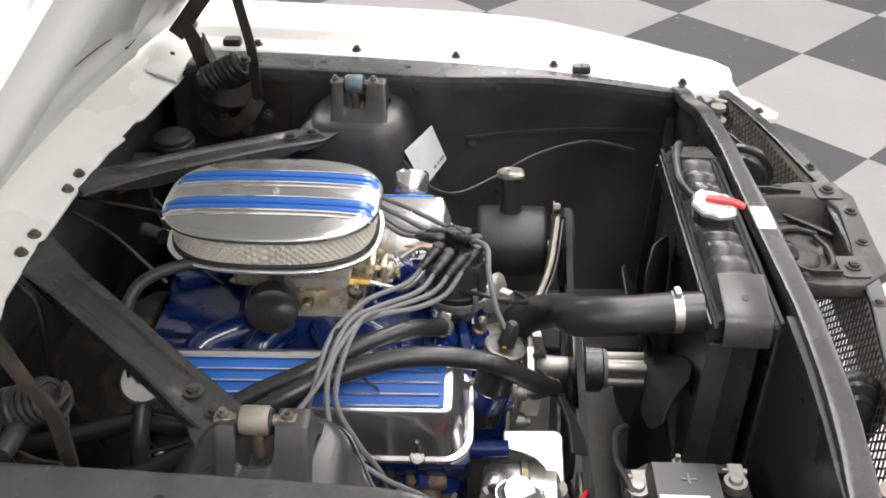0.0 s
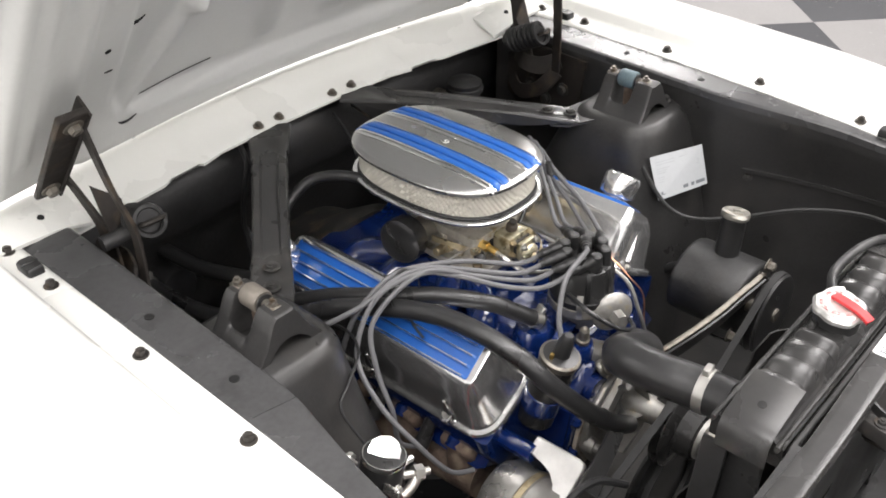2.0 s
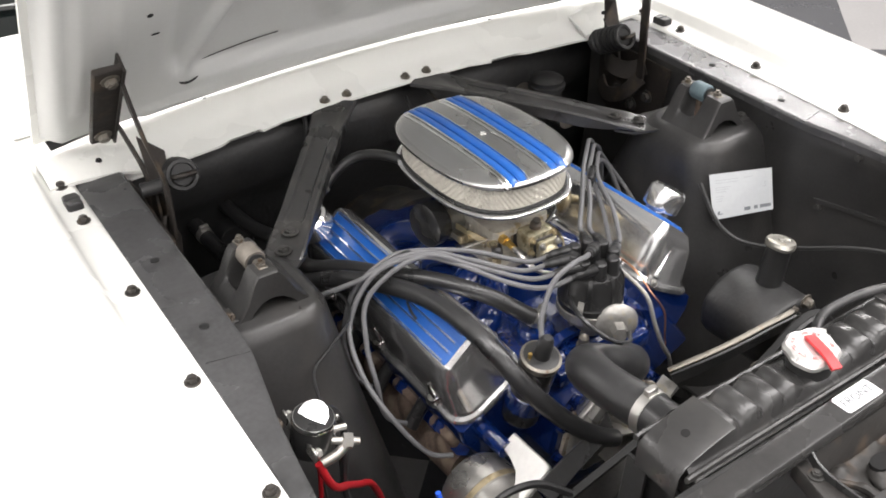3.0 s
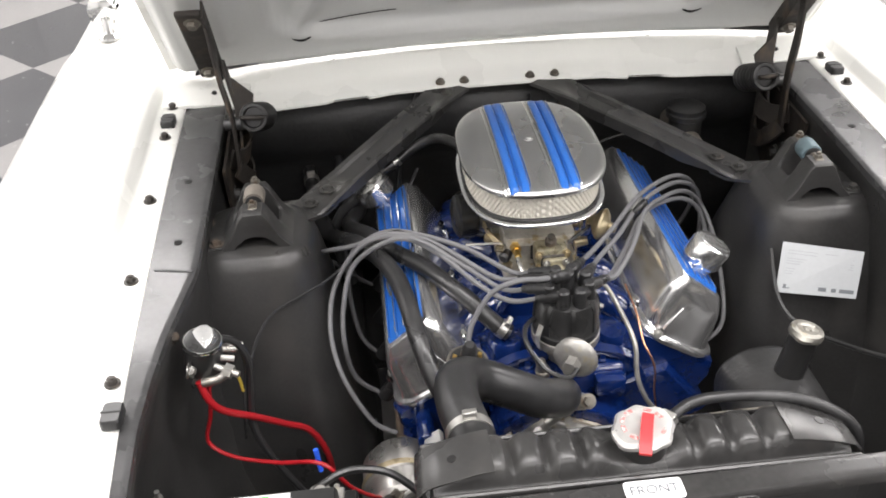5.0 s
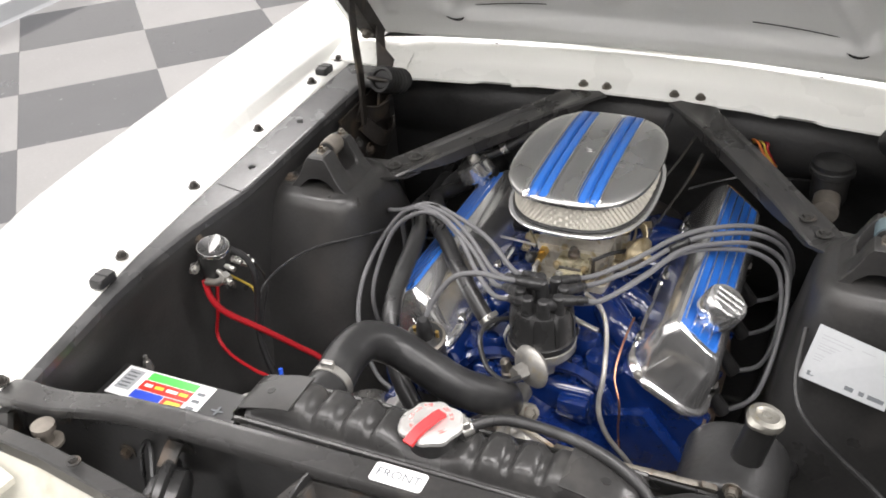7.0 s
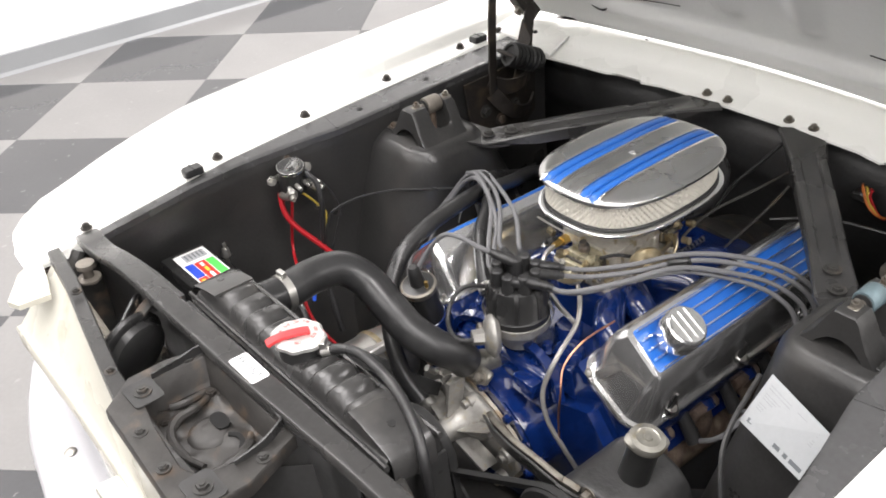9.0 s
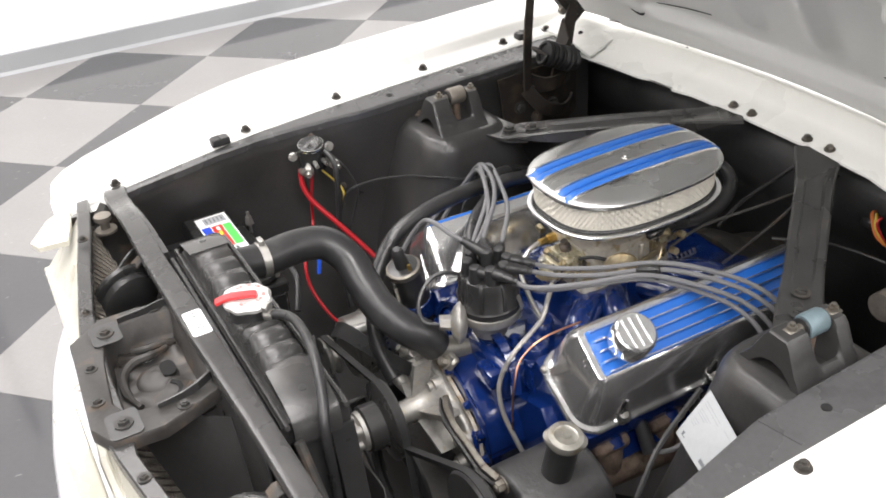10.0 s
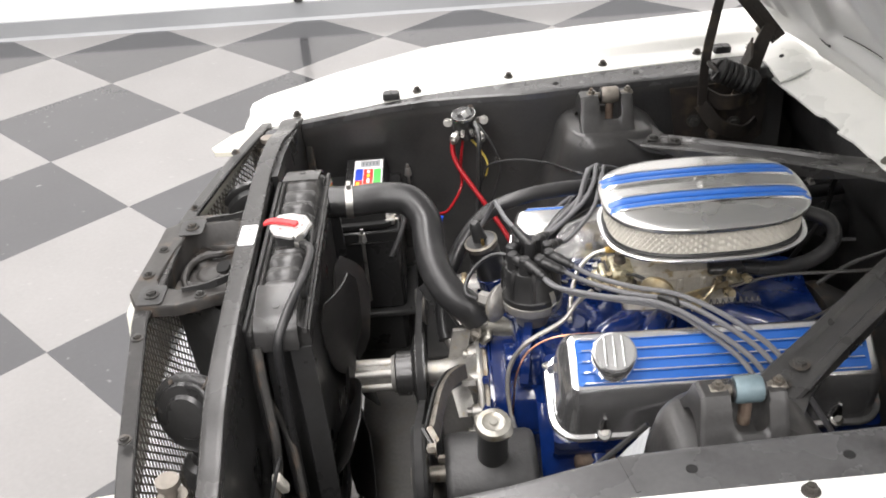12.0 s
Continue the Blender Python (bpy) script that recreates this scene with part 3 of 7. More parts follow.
    for yy in (0.576, 0.644):
        box(bm, (s * cx, yy, 0.8985), (0.015, 0.020, 0.005), bevel=0.002)
        cyl(bm, (s * cx, yy, 0.900), (s * cx, yy, 0.906), 0.0065, seg=6)
        cyl(bm, (s * cx, yy, 0.906), (s * cx, yy, 0.910), 0.0035, seg=10)
    part("pivot_bolt", bm, BOLT, ob)
    one("shock_rod", lambda b: cyl(b, (s * cx, 0.610, 0.80), (s * cx, 0.610, 0.883), 0.0075, seg=14), RUST, ob, "rusty shock absorber rod")
    one("cap_bolt", lambda b: hexbolt(b, (s * (cx + 0.080), 0.630, 0.842), (0, 0, 1), 0.008, 0.008), DARK, ob)
    # bolted foot beside the mouth and the ledge that carries the brace
    bm = B()
    strip(bm, [(s * (cx + 0.044), 0.570, 0.8440), (s * (cx + 0.058), 0.570, 0.8445), (s * (cx + 0.070), 0.570, 0.8435)], 0.034, 0.004, (0, 1, 0), straight=True)
    foot = part("cap_foot", bm, APRON, ob, "black foot of the tower cap")
    one("foot_bolt", lambda b: hexbolt(b, (s * (cx + 0.060), 0.566, 0.846), (0, 0, 1), 0.0075, 0.006), DARK, foot)
    bm = B()
    loft(bm, [[(s * x0, y0, z), (s * x1, y1, z)] + [(s * x1, y1, z - 0.005), (s * x0, y0, z - 0.005)]
              for x0, y0, x1, y1, z in ((0.380, 0.600, 0.450, 0.668, 0.8435), (0.352, 0.632, 0.405, 0.690, 0.8345), (0.324, 0.664, 0.366, 0.712, 0.8240), (0.306, 0.692, 0.344, 0.734, 0.8240))])
    part("brace_ledge", bm, APRON, ob, "black ledge under the brace end")
    return ob


for s in (-1, 1):
    tower(s)

# radiator support: panel, flat cross bar and front ledge
bm = B()
rings = []
for x in (-0.558, -0.55, -0.535, -0.52, -0.495, -0.47, -0.445, -0.42, -0.38, -0.34, -0.27, -0.2, 0.0, 0.2, 0.27, 0.34, 0.38, 0.42, 0.445, 0.47, 0.495, 0.52, 0.535, 0.55, 0.562):
    a = abs(x)
    z = float(np.interp(a, (0, 0.20, 0.27, 0.34, 0.38, 0.42, 0.445, 0.47, 0.495, 0.52, 0.535, 0.56), (0.8955, 0.8955, 0.8935, 0.888, 0.881, 0.8705, 0.863, 0.8575, 0.855, 0.853, 0.849, 0.840)))
    y0 = float(np.interp(x, (-0.57, -0.52, -0.2, 0.0, 0.2, 0.38, 0.57), (-0.026, -0.033, -0.0365, -0.033, -0.0245, -0.0185, -0.006)))
    y1 = float(np.interp(x, (-0.57, -0.52, -0.42, -0.2, 0.0, 0.2, 0.38, 0.57), (0.012, 0.005, -0.002, -0.006, 0.000, 0.003, 0.010, 0.020)))
    rings.append([(x, y0, z - 0.014), (x, y0, z - 0.003), (x, y0 + 0.002, z - 0.0004), (x, y0 + 0.004, z), (x, y0 + 0.009, z), (x, y1 - 0.008, z), (x, y1 - 0.003, z), (x, y1 - 0.001, z - 0.0005), (x, y1, z - 0.003), (x, y1, z - 0.02), (x, y1 - 0.004, z - 0.02), (x, y0 + 0.006, z - 0.014)])
loft(bm, rings)
support = part("radiator_support", bm, SATIN, car, "flat black radiator support bar")
for s in (-1, 1):
    bm = B()
    prism(bm, [(s * x, -0.006, z) for x, z in ((0.212, 0.36), (0.56, 0.36), (0.56, 0.832), (0.495, 0.846), (0.44, 0.855), (0.38, 0.870), (0.30, 0.882), (0.212, 0.886))], (0, 0.010, 0))
    part("support_panel", bm, BLACK, support, "black radiator support panel")
    for x, z in ((0.30, 0.83), (0.38, 0.79), (0.47, 0.82), (0.33, 0.72), (0.44, 0.70)):
        one("panel_bolt", lambda b: hexbolt(b, (s * x, -0.006, z), (0, -1, 0), 0.008, 0.007), DARK, support)
one("front_crossmember", lambda b: box(b, (0, 0.30, 0.345), (1.0, 0.42, 0.03), bevel=0.008), PAN, car, "dusty crossmember pan under the pulleys")
one("front_pan", lambda b: box(b, (0, -0.055, 0.462), (1.06, 0.13, 0.012), bevel=0.003), BLACK, car, "black pan below the radiator support")
one("lower_crossmember", lambda b: box(b, (0, 0.03, 0.37), (1.1, 0.09, 0.06), bevel=0.008), PAN, car, "dusty lower crossmember")

for s in (-1, 1):
    one("splash_pan", lambda b: box(b, (s * 0.445, 0.52, 0.40), (0.31, 1.04, 0.012), bevel=0.004), APRON, car, "black lower splash pan")
for s in (-1, 1):
    one("toe_board", lambda b: box(b, (s * 0.41, 1.02, 0.382), (0.62, 0.46, 0.014), bevel=0.004), SHADED_MATT, car, "black lower toe board")
    one("side_closing_panel", lambda b: box(b, (s * 0.607, 1.09, 0.62), (0.012, 0.30, 0.50), bevel=0.003), SHADED_MATT, car, "black closing panel beside the firewall")
one("bell_housing", lambda b: lathe(b, [(0.19, 0), (0.19, 0.03), (0.15, 0.10), (0.13, 0.2)], (0, 0.885, 0.50), (0, 1, 0), 32), DARK, car, "dark gearbox bell housing")

one("core_panel", lambda b: box(b, (0, -0.010, 0.715), (0.424, 0.006, 0.342), bevel=0.002), BLACK, car, "black panel below the radiator bar")

# label on the bar
tag = thing("sticker", (-0.002, -0.015, 0.8957), "small white FRONT label stuck on the radiator bar", "label")
bm = B()
prism(bm, [(-0.002 + x, -0.015 + y, 0.8957) for x, y in rrect(0.029, 0.0125, 0.004, 4)], (0, 0, 0.0008))
part("paper", bm, STICKER, tag)
words("FRONT", 0.0150, pose(-0.002, -0.015, 0.8967), INK, tag)

# ledge in front of the bar, carrying the hood latch
LEDGE = [(-0.55, -0.060), (-0.42, -0.078), (-0.30, -0.100), (-0.15, -0.126), (0.0, -0.150), (0.10, -0.150), (0.16, -0.142), (0.30, -0.118), (0.42, -0.098), (0.55, -0.075)]
bm = B()
rings = []
for x, y in LEDGE:
    z = 0.868 - 0.03 * (abs(x) / 0.55) ** 3
    w = 0.017 if abs(x) < 0.12 else 0.004
    rings.append([(x, y - 0.017, z - 0.02), (x, y - 0.017, z - 0.002), (x, y - 0.015, z), (x, y + w - 0.002, z), (x, y + w, z - 0.002), (x, y + w, z - 0.008), (x, y - 0.012, z - 0.008), (x, y - 0.012, z - 0.02)])
loft(bm, rings)
ledge = part("grille_ledge", bm, SATIN, car, "narrow black ledge above the grille")
for x in (-0.36, -0.155, 0.20, 0.40):
    y = float(np.interp(x, [p[0] for p in LEDGE], [p[1] for p in LEDGE]))
    one("ledge_bolt", lambda b: hexbolt(b, (x, y - 0.006, 0.866), (0, 0, 1), 0.0055, 0.004), DARK, ledge)

# hood latch well
latch = thing("hood_latch", (0.01, -0.09, 0.79), "dark rusty hood latch in a pressed steel well", "latch")
bm = B()
outer = [(-0.124, -0.122), (-0.088, -0.166), (-0.040, -0.168), (0.100, -0.176), (0.136, -0.158), (0.140, -0.100), (0.112, -0.026), (-0.112, -0.026), (-0.124, -0.07)]
inner = [(-0.092, -0.104), (-0.076, -0.124), (-0.020, -0.134), (0.064, -0.143), (0.088, -0.134), (0.098, -0.095), (0.092, -0.032), (-0.094, -0.032), (-0.098, -0.07)]
def ring3(pts, z, k=1.0, cx=0.002, cy=-0.088):
    return [(cx + (x - cx) * k, cy + (y - cy) * k, z + 0.004 * (x > 0)) for x, y in pts]
loft(bm, [ring3(outer, 0.852), ring3(outer, 0.867), ring3(outer, 0.870, 0.985), ring3(inner, 0.870, 1.04), ring3(inner, 0.867), ring3(inner, 0.836, 0.95), ring3(inner, 0.830, 0.90), ring3(inner, 0.822, 0.95), ring3(inner, 0.856, 1.06)], caps=False)
rng = random.Random(5)
lumps = [(rng.uniform(-0.08, 0.08), rng.uniform(-0.13, -0.04), rng.uniform(0.008, 0.022), rng.uniform(-0.008, 0.009)) for _ in range(26)]
pan = []
for j in range(25):
    row = []
    for i in range(41):
        x, y = -0.094 + 0.188 * i / 40, -0.138 + 0.106 * j / 24
        z = 0.829 + 0.004 * (x > 0) * min(1, max(0, x) / 0.02)
        for lx, ly, lr, lh in lumps:
            q = ((x - lx) ** 2 + (y - ly) ** 2) / (lr * lr)
            if q < 1:
                z += lh * (1 - q) ** 2
        row.append(bm.verts.new((x, y, z)))
    pan.append(row)
for j in range(24):
    for i in range(40):
        bm.faces.new((pan[j][i], pan[j][i + 1], pan[j + 1][i + 1], pan[j + 1][i]))
part("well", bm, LATCH, latch, "pressed black steel well", 50)
# turned-up rear lip with rounded corners
one("rear_lip", lambda b: strip(b, [(-0.100, -0.100, 0.872), (-0.102, -0.06, 0.874), (-0.098, -0.036, 0.880), (-0.085, -0.029, 0.882), (0.0, -0.028, 0.881), (0.082, -0.029, 0.884), (0.096, -0.036, 0.884), (0.103, -0.065, 0.878), (0.104, -0.098, 0.874)], 0.012, 0.003, (0, 0, 1)), BLACK, latch, "turned-up rear lip")
for x, y, tz in ((-0.082, -0.120, 0.8705), (0.112, -0.140, 0.8745)):
    bm = B()
    prism(bm, [(x + px, y + py, tz) for px, py in rrect(0.024, 0.019, 0.007, 4)], (0, 0, 0.0018))
    tab = part("corner_tab", bm, BLACK, latch, "raised corner tab")
    one("tab_bolt", lambda b: hexbolt(b, (x, y, tz + 0.0018), (0, 0, 1), 0.0075, 0.005), DARK, tab)
for x, y in ((-0.02, -0.152), (0.055, -0.158), (-0.106, -0.05), (0.118, -0.07)):
    one("well_bolt", lambda b: hexbolt(b, (x, y, 0.870 + 0.004 * (x > 0)), (0, 0, 1), 0.006, 0.004), DARK, latch)
bm = B()
lathe(bm, [(0.028, 0.0), (0.026, 0.004), (0.018, 0.008), (0.014, 0.007), (0.008, 0.010), (0.002, 0.0105)], (-0.004, -0.080, 0.8310), (0, -0.08, 1), 32)
part("latch_plate", bm, LATCH, latch, "rusty domed latch plate", 60)
bm = B()
tube(bm, [(-0.062, -0.052, 0.834), (-0.050, -0.076, 0.838), (-0.048, -0.100, 0.837), (-0.028, -0.118, 0.836), (0.010, -0.122, 0.836), (0.045, -0.112, 0.836)], [0.004, 0.006, 0.007, 0.006, 0.006, 0.004], seg=8)
tube(bm, [(0.056, -0.118, 0.834), (0.062, -0.085, 0.838), (0.054, -0.060, 0.838), (0.035, -0.046, 0.836)], [0.004, 0.006, 0.007, 0.004], seg=8)
tube(bm, [(-0.078, -0.095, 0.833), (-0.07, -0.075, 0.836), (-0.074, -0.05, 0.834)], 0.005, seg=8)
part("catch", bm, LATCH, latch, "rusty pressed catch ribs")
one("keeper_slot", lambda b: prism(b, [(-0.006 + px, -0.064 + py, 0.8370) for px, py in oval(0.016, 0.010, 2.5, 18)], (0.0, 0.0, 0.0055)), HOLE, latch, "dark keeper slot")
one("side_slot", lambda b: strip(b, [(0.022, -0.068, 0.8414), (0.030, -0.060, 0.8406), (0.040, -0.060, 0.839), (0.048, -0.066, 0.837)], 0.006, 0.0015, (0.5, 1, 0)), HOLE, latch, "dark curved slot")
for x, y in ((-0.066, -0.045), (0.070, -0.052), (-0.055, -0.112), (0.070, -0.112)):
    one("latch_bolt", lambda b: hexbolt(b, (x, y, 0.8315), (0, 0, 1), 0.007, 0.005), RUSTY, latch)

# horns
HORN_AT = {-1: (-0.283, -0.066, 0.795), 1: (0.292, -0.060, 0.808)}
for s in (-1, 1):
    hx, hy, hz = HORN_AT[s]
    horn = thing("horn", (hx, hy, hz - 0.09), "dusty black disc horn behind the grille", "horn", "horns")
    bm = B()
    lathe(bm, [(0.015, -0.026), (0.040, -0.024), (0.046, -0.020), (0.047, -0.008), (0.053, -0.007), (0.056, -0.004), (0.056, 0.003), (0.053, 0.006), (0.047, 0.007), (0.044, 0.013), (0.032, 0.014), (0.028, 0.019), (0.010, 0.021)], (hx, hy, hz), (s * 0.90, -0.30, 0.25), 32)
    part("shell", bm, BLACK, horn, "dusty black horn shell")
    for k in range(6):
        a = math.pi * k / 3
        fx_, fy_, fz_ = frame_of(V(s * 0.90, -0.30, 0.25))
        one("rim_screw", lambda b: cyl(b, V(hx, hy, hz) + fz_ * 0.003 + (fx_ * math.cos(a) + fy_ * math.sin(a)) * 0.049, V(hx, hy, hz) + fz_ * 0.008 + (fx_ * math.cos(a) + fy_ * math.sin(a)) * 0.0505, 0.0035, seg=8), DARK, horn)
    one("bracket", lambda b: strip(b, [(hx, hy + 0.02, hz + 0.04), (hx, -0.020, hz + 0.055), (hx, -0.007, min(hz + 0.03, 0.83))], 0.022, 0.004, (1, 0, 0)), DARK, horn)
    bm = B()
    tube(bm, [(hx, hy, hz - 0.040), (hx - s * 0.012, hy, hz - 0.080), (hx - s * 0.006, hy - 0.02, hz - 0.125)], [0.014, 0.020, 0.028], seg=12)
    part("trumpet", bm, BLACK, horn)
    one("horn_wire", lambda b: tube(b, [(hx, hy, hz + 0.045), (hx + s * 0.03, -0.03, hz + 0.055), (hx + s * 0.06, -0.018, hz + 0.02), (hx + s * 0.08, -0.014, hz - 0.06)], 0.003, seg=6), RUBBER, horn)

# grille: open diagonal mesh
bm = B()
gx0, gx1, gz0, gz1 = -0.50, 0.50, 0.56, 0.835
for fam in (-1, 1):
    x = gx0 - (gz1 - gz0)
    while x < gx1 + (gz1 - gz0):
        run = []
        for q in np.linspace(0, 1, 12):
            z = gz0 + (gz1 - gz0) * q
            xx = x + fam * (z - gz0) * 0.9
            if gx0 <= xx <= gx1:
                run.append((xx, float(np.interp(xx, [p[0] for p in LEDGE], [p[1] for p in LEDGE])) - 0.004 + 0.24 * (gz1 - z), z))
        if len(run) > 1:
            strip(bm, run, 0.0014, 0.0026, (0, 0.97, 0.23), straight=True)
        x += 0.0140
part("grille_mesh", bm, BOLT, car, "open diagonal wire mesh grille")
# dark gusset from the latch well down to the support
bm = B()
prism(bm, [(0.040, -0.136, 0.842), (0.118, -0.098, 0.735), (0.175, -0.024, 0.690), (0.135, -0.024, 0.846)], (0.004, -0.001, 0.002))
part("latch_gusset", bm, BLACK, car, "black gusset below the hood latch")

# grille surround, headlamp doors, bumper
bm = B()
rings = []
for x in np.linspace(-0.54, 0.54, 23):
    y = float(np.interp(x, (-0.54, -0.3, -0.1, 0.0, 0.15, 0.3, 0.54), (-0.155, -0.158, -0.166, -0.174, -0.168, -0.150, -0.125)))
    yi = max(y + 0.012, float(np.interp(x, [p[0] for p in LEDGE], [p[1] for p in LEDGE])) - 0.014)
    zi = 0.850 - 0.03 * (abs(x) / 0.55) ** 3
    rings.append([(x, y - 0.004, 0.705), (x, y - 0.005, 0.737), (x, y - 0.003, 0.740), (x, y + 0.004, 0.740), (x, y + 0.007, 0.743), (x, yi, zi), (x, yi + 0.003, zi), (x, y + 0.006, 0.732), (x, y + 0.001, 0.705)])
loft(bm, rings)
part("grille_surround", bm, CREAM, car, "cream painted grille opening edge")
for s in (-1, 1):
    bm = B()
    rings = []
    for y, k in ((0.04, 0.96), (0.01, 0.95), (-0.035, 0.92), (-0.045, 0.89)):
        rings.append([(s * (0.725 + (px * 0.86) * k), y, 0.635 + pz * k) for px, pz in rrect(0.165, 0.125, 0.06, 6)])
    for y, k in ((-0.043, 0.80), (0.0, 0.74)):
        rings.append([(s * (0.725 + (px * 0.86) * k), y, 0.635 + pz * k) for px, pz in rrect(0.165, 0.125, 0.06, 6)])
    loft(bm, rings, caps=False)
    lamp_door = part("headlamp_door", bm, WHITE, car, "white headlamp surround")
    one("headlamp", lambda b: lathe(b, [(0.10, 0), (0.10, 0.01), (0.085, 0.028), (0.05, 0.042), (0.005, 0.048)], (s * 0.725, 0.0, 0.635), (0, -1, 0), 28), STEEL, lamp_door, "round glass headlamp")
    # white bracket arm between headlamp and ledge
    bm = B()
    loft(bm, [[(s * x, y, z) for x, y in ((0.556, -0.104), (0.538, -0.130), (0.474, -0.167), (0.452, -0.158), (0.446, -0.112), (0.500, -0.098), (0.548, -0.090))] for z in (0.818, 0.824, 0.827)])
    part("corner_filler", bm, CREAM, car, "cream painted corner filler")
    one("inner_splash_panel", lambda b: box(b, (s * 0.552, -0.045, 0.63), (0.010, 0.13, 0.36), bevel=0.003), DARK, car, "dusty black splash panel beside the headlamp")
    bm = B()
    for z in (0.79, 0.74):
        box(bm, (s * (0.53 - (0.845 - z) * 0.2), -0.075, z), (0.05, 0.03, 0.02), rot=Euler((0.3, 0.2 * s, 0.5 * s)).to_matrix(), bevel=0.004)
    tube(bm, [(s * 0.545, -0.03, 0.82), (s * 0.53, -0.06, 0.78), (s * 0.50, -0.09, 0.70)], 0.012, seg=8)
    part("corner_bracket", bm, DARK, car, "dusty steel corner bracket")
    bm = B()
    lathe(bm, [(0.018, 0), (0.018, 0.004), (0.008, 0.006), (0.008, 0.02), (0.014, 0.022), (0.014, 0.03)], (s * 0.453, -0.050, 0.820), (0, 0, 1), 18)
    part("adjuster", bm, BUSH, car, "dull hood height adjuster")
bm = B()
rings = []
for x in np.linspace(-0.86, 0.86, 33):
    a = abs(x) / 0.86
    y = float(np.interp(abs(x), (0.0, 0.19, 0.33, 0.52, 0.62, 0.71, 0.80, 0.86), (-0.262, -0.256, -0.243, -0.211, -0.182, -0.144, -0.09, -0.03))) + 0.05 * max(0.0, x)
    rings.append([(x, y + dy, 0.50 + dz) for dy, dz in ((0.10, 0.055), (0.05, 0.060), (0.012, 0.048), (0.0, 0.02), (0.0, -0.02), (0.015, -0.05), (0.03, -0.05), (0.02, 0.0), (0.03, 0.04), (0.10, 0.048))])
loft(bm, rings)
bumper = part("bumper", bm, BUMPER, car, "pale grey painted front bumper", 60)
for x in (-0.42, 0.42):
    one("bumper_bolt", lambda b: lathe(b, [(0.011, 0), (0.010, 0.003), (0.005, 0.006)], (x, -0.17, 0.559), (0, -0.2, 1), 18), STEEL, bumper)
bm = B()
rings = []
for x in np.linspace(-0.84, 0.84, 25):
    y = -0.16 + 0.17 * x * x
    rings.append([(x, y, 0.56), (x, y - 0.02, 0.45), (x, y + 0.03, 0.32), (x, y + 0.04, 0.32), (x, y - 0.008, 0.45), (x, y + 0.012, 0.56)])
loft(bm, rings)
part("front_valance", bm, WHITE, car, "white front valance")

bm = B()
loft(bm, [[(-0.005 + px + 0.35 * (0.80 - z), -0.198 + py, z) for px, py in rrect(0.050 * k, 0.015 * k, 0.004, 3)] for z, k in ((0.68, 1.0), (0.798, 1.0), (0.802, 0.93))])
part("grille_bar", bm, CREAM, car, "cream painted upright behind the grille badge")

# wheels under the fenders
for s in (-1, 1):
    for y in (0.50,):
        wheel_at = V(s * 0.72, y, 0.365 + (0.0165 * s * 0.72))
        bm = B()
        lathe(bm, [(0.20, -0.09), (0.29, -0.095), (0.312, -0.07), (0.317, 0.0), (0.312, 0.07), (0.29, 0.095), (0.20, 0.09)], wheel_at, (1, 0, 0), 48)
        wheel = part("wheel", bm, TYRE, car, "black front tyre")
        one("rim", lambda b: lathe(b, [(0.02, 0.05), (0.08, 0.045), (0.17, 0.02), (0.195, 0.06), (0.20, 0.08), (0.203, 0.06), (0.18, -0.05), (0.02, -0.05)], wheel_at, (s, 0, 0), 40), STEEL, wheel, "plain steel rim")
# floor pan strip that ends the body behind the firewall
one("underbody", lambda b: box(b, (0, 1.75, 0.34), (1.5, 1.1, 0.05), bevel=0.01), DARK, car, "dark underbody")
for s in (-1, 1):
    one("frame_rail", lambda b: box(b, (s * 0.33, 0.55, 0.36), (0.08, 1.2, 0.09), bevel=0.01), BLACK, car, "black frame rail")

# ---------------------------------------------------------------- the hood, raised
UP = V(0, -0.637, 0.771)          # along the hood, away from its hinge
OUTN = V(0, 0.771, 0.637)         # out of its top face


def hood_pt(x, along, depth=0.0):
    """Point on the hood's underside: along from the hinge edge, depth towards the top skin."""
    a = abs(x) / 0.6
    start = V(0, 1.055 - 0.085 * a ** 2, 0.925 + 0.012 * a ** 2)
    k = along / 1.12
    return V(x, 0, 0) + start + UP * (along - (start.y - 1.0) * 0.0) + OUTN * (depth + 0.02 * math.sin(k * 2.6) * (1 - 0.4 * a * a))


hood = part("hood", (lambda b: (loft(b, [[hood_pt(x, t, 0.030) for x in np.linspace(-0.594, 0.594, 25)] + [hood_pt(x, t, 0.038) for x in np.linspace(0.594, -0.594, 25)] for t in np.linspace(-0.02, 1.12, 17)]), b)[1])(B()),
            WHITE, car, "raised white hood, underside showing", 50)
# inner frame: a pressed panel with raised border and sunken, round-cornered fields
bm = B()
NX, NT = 131, 101


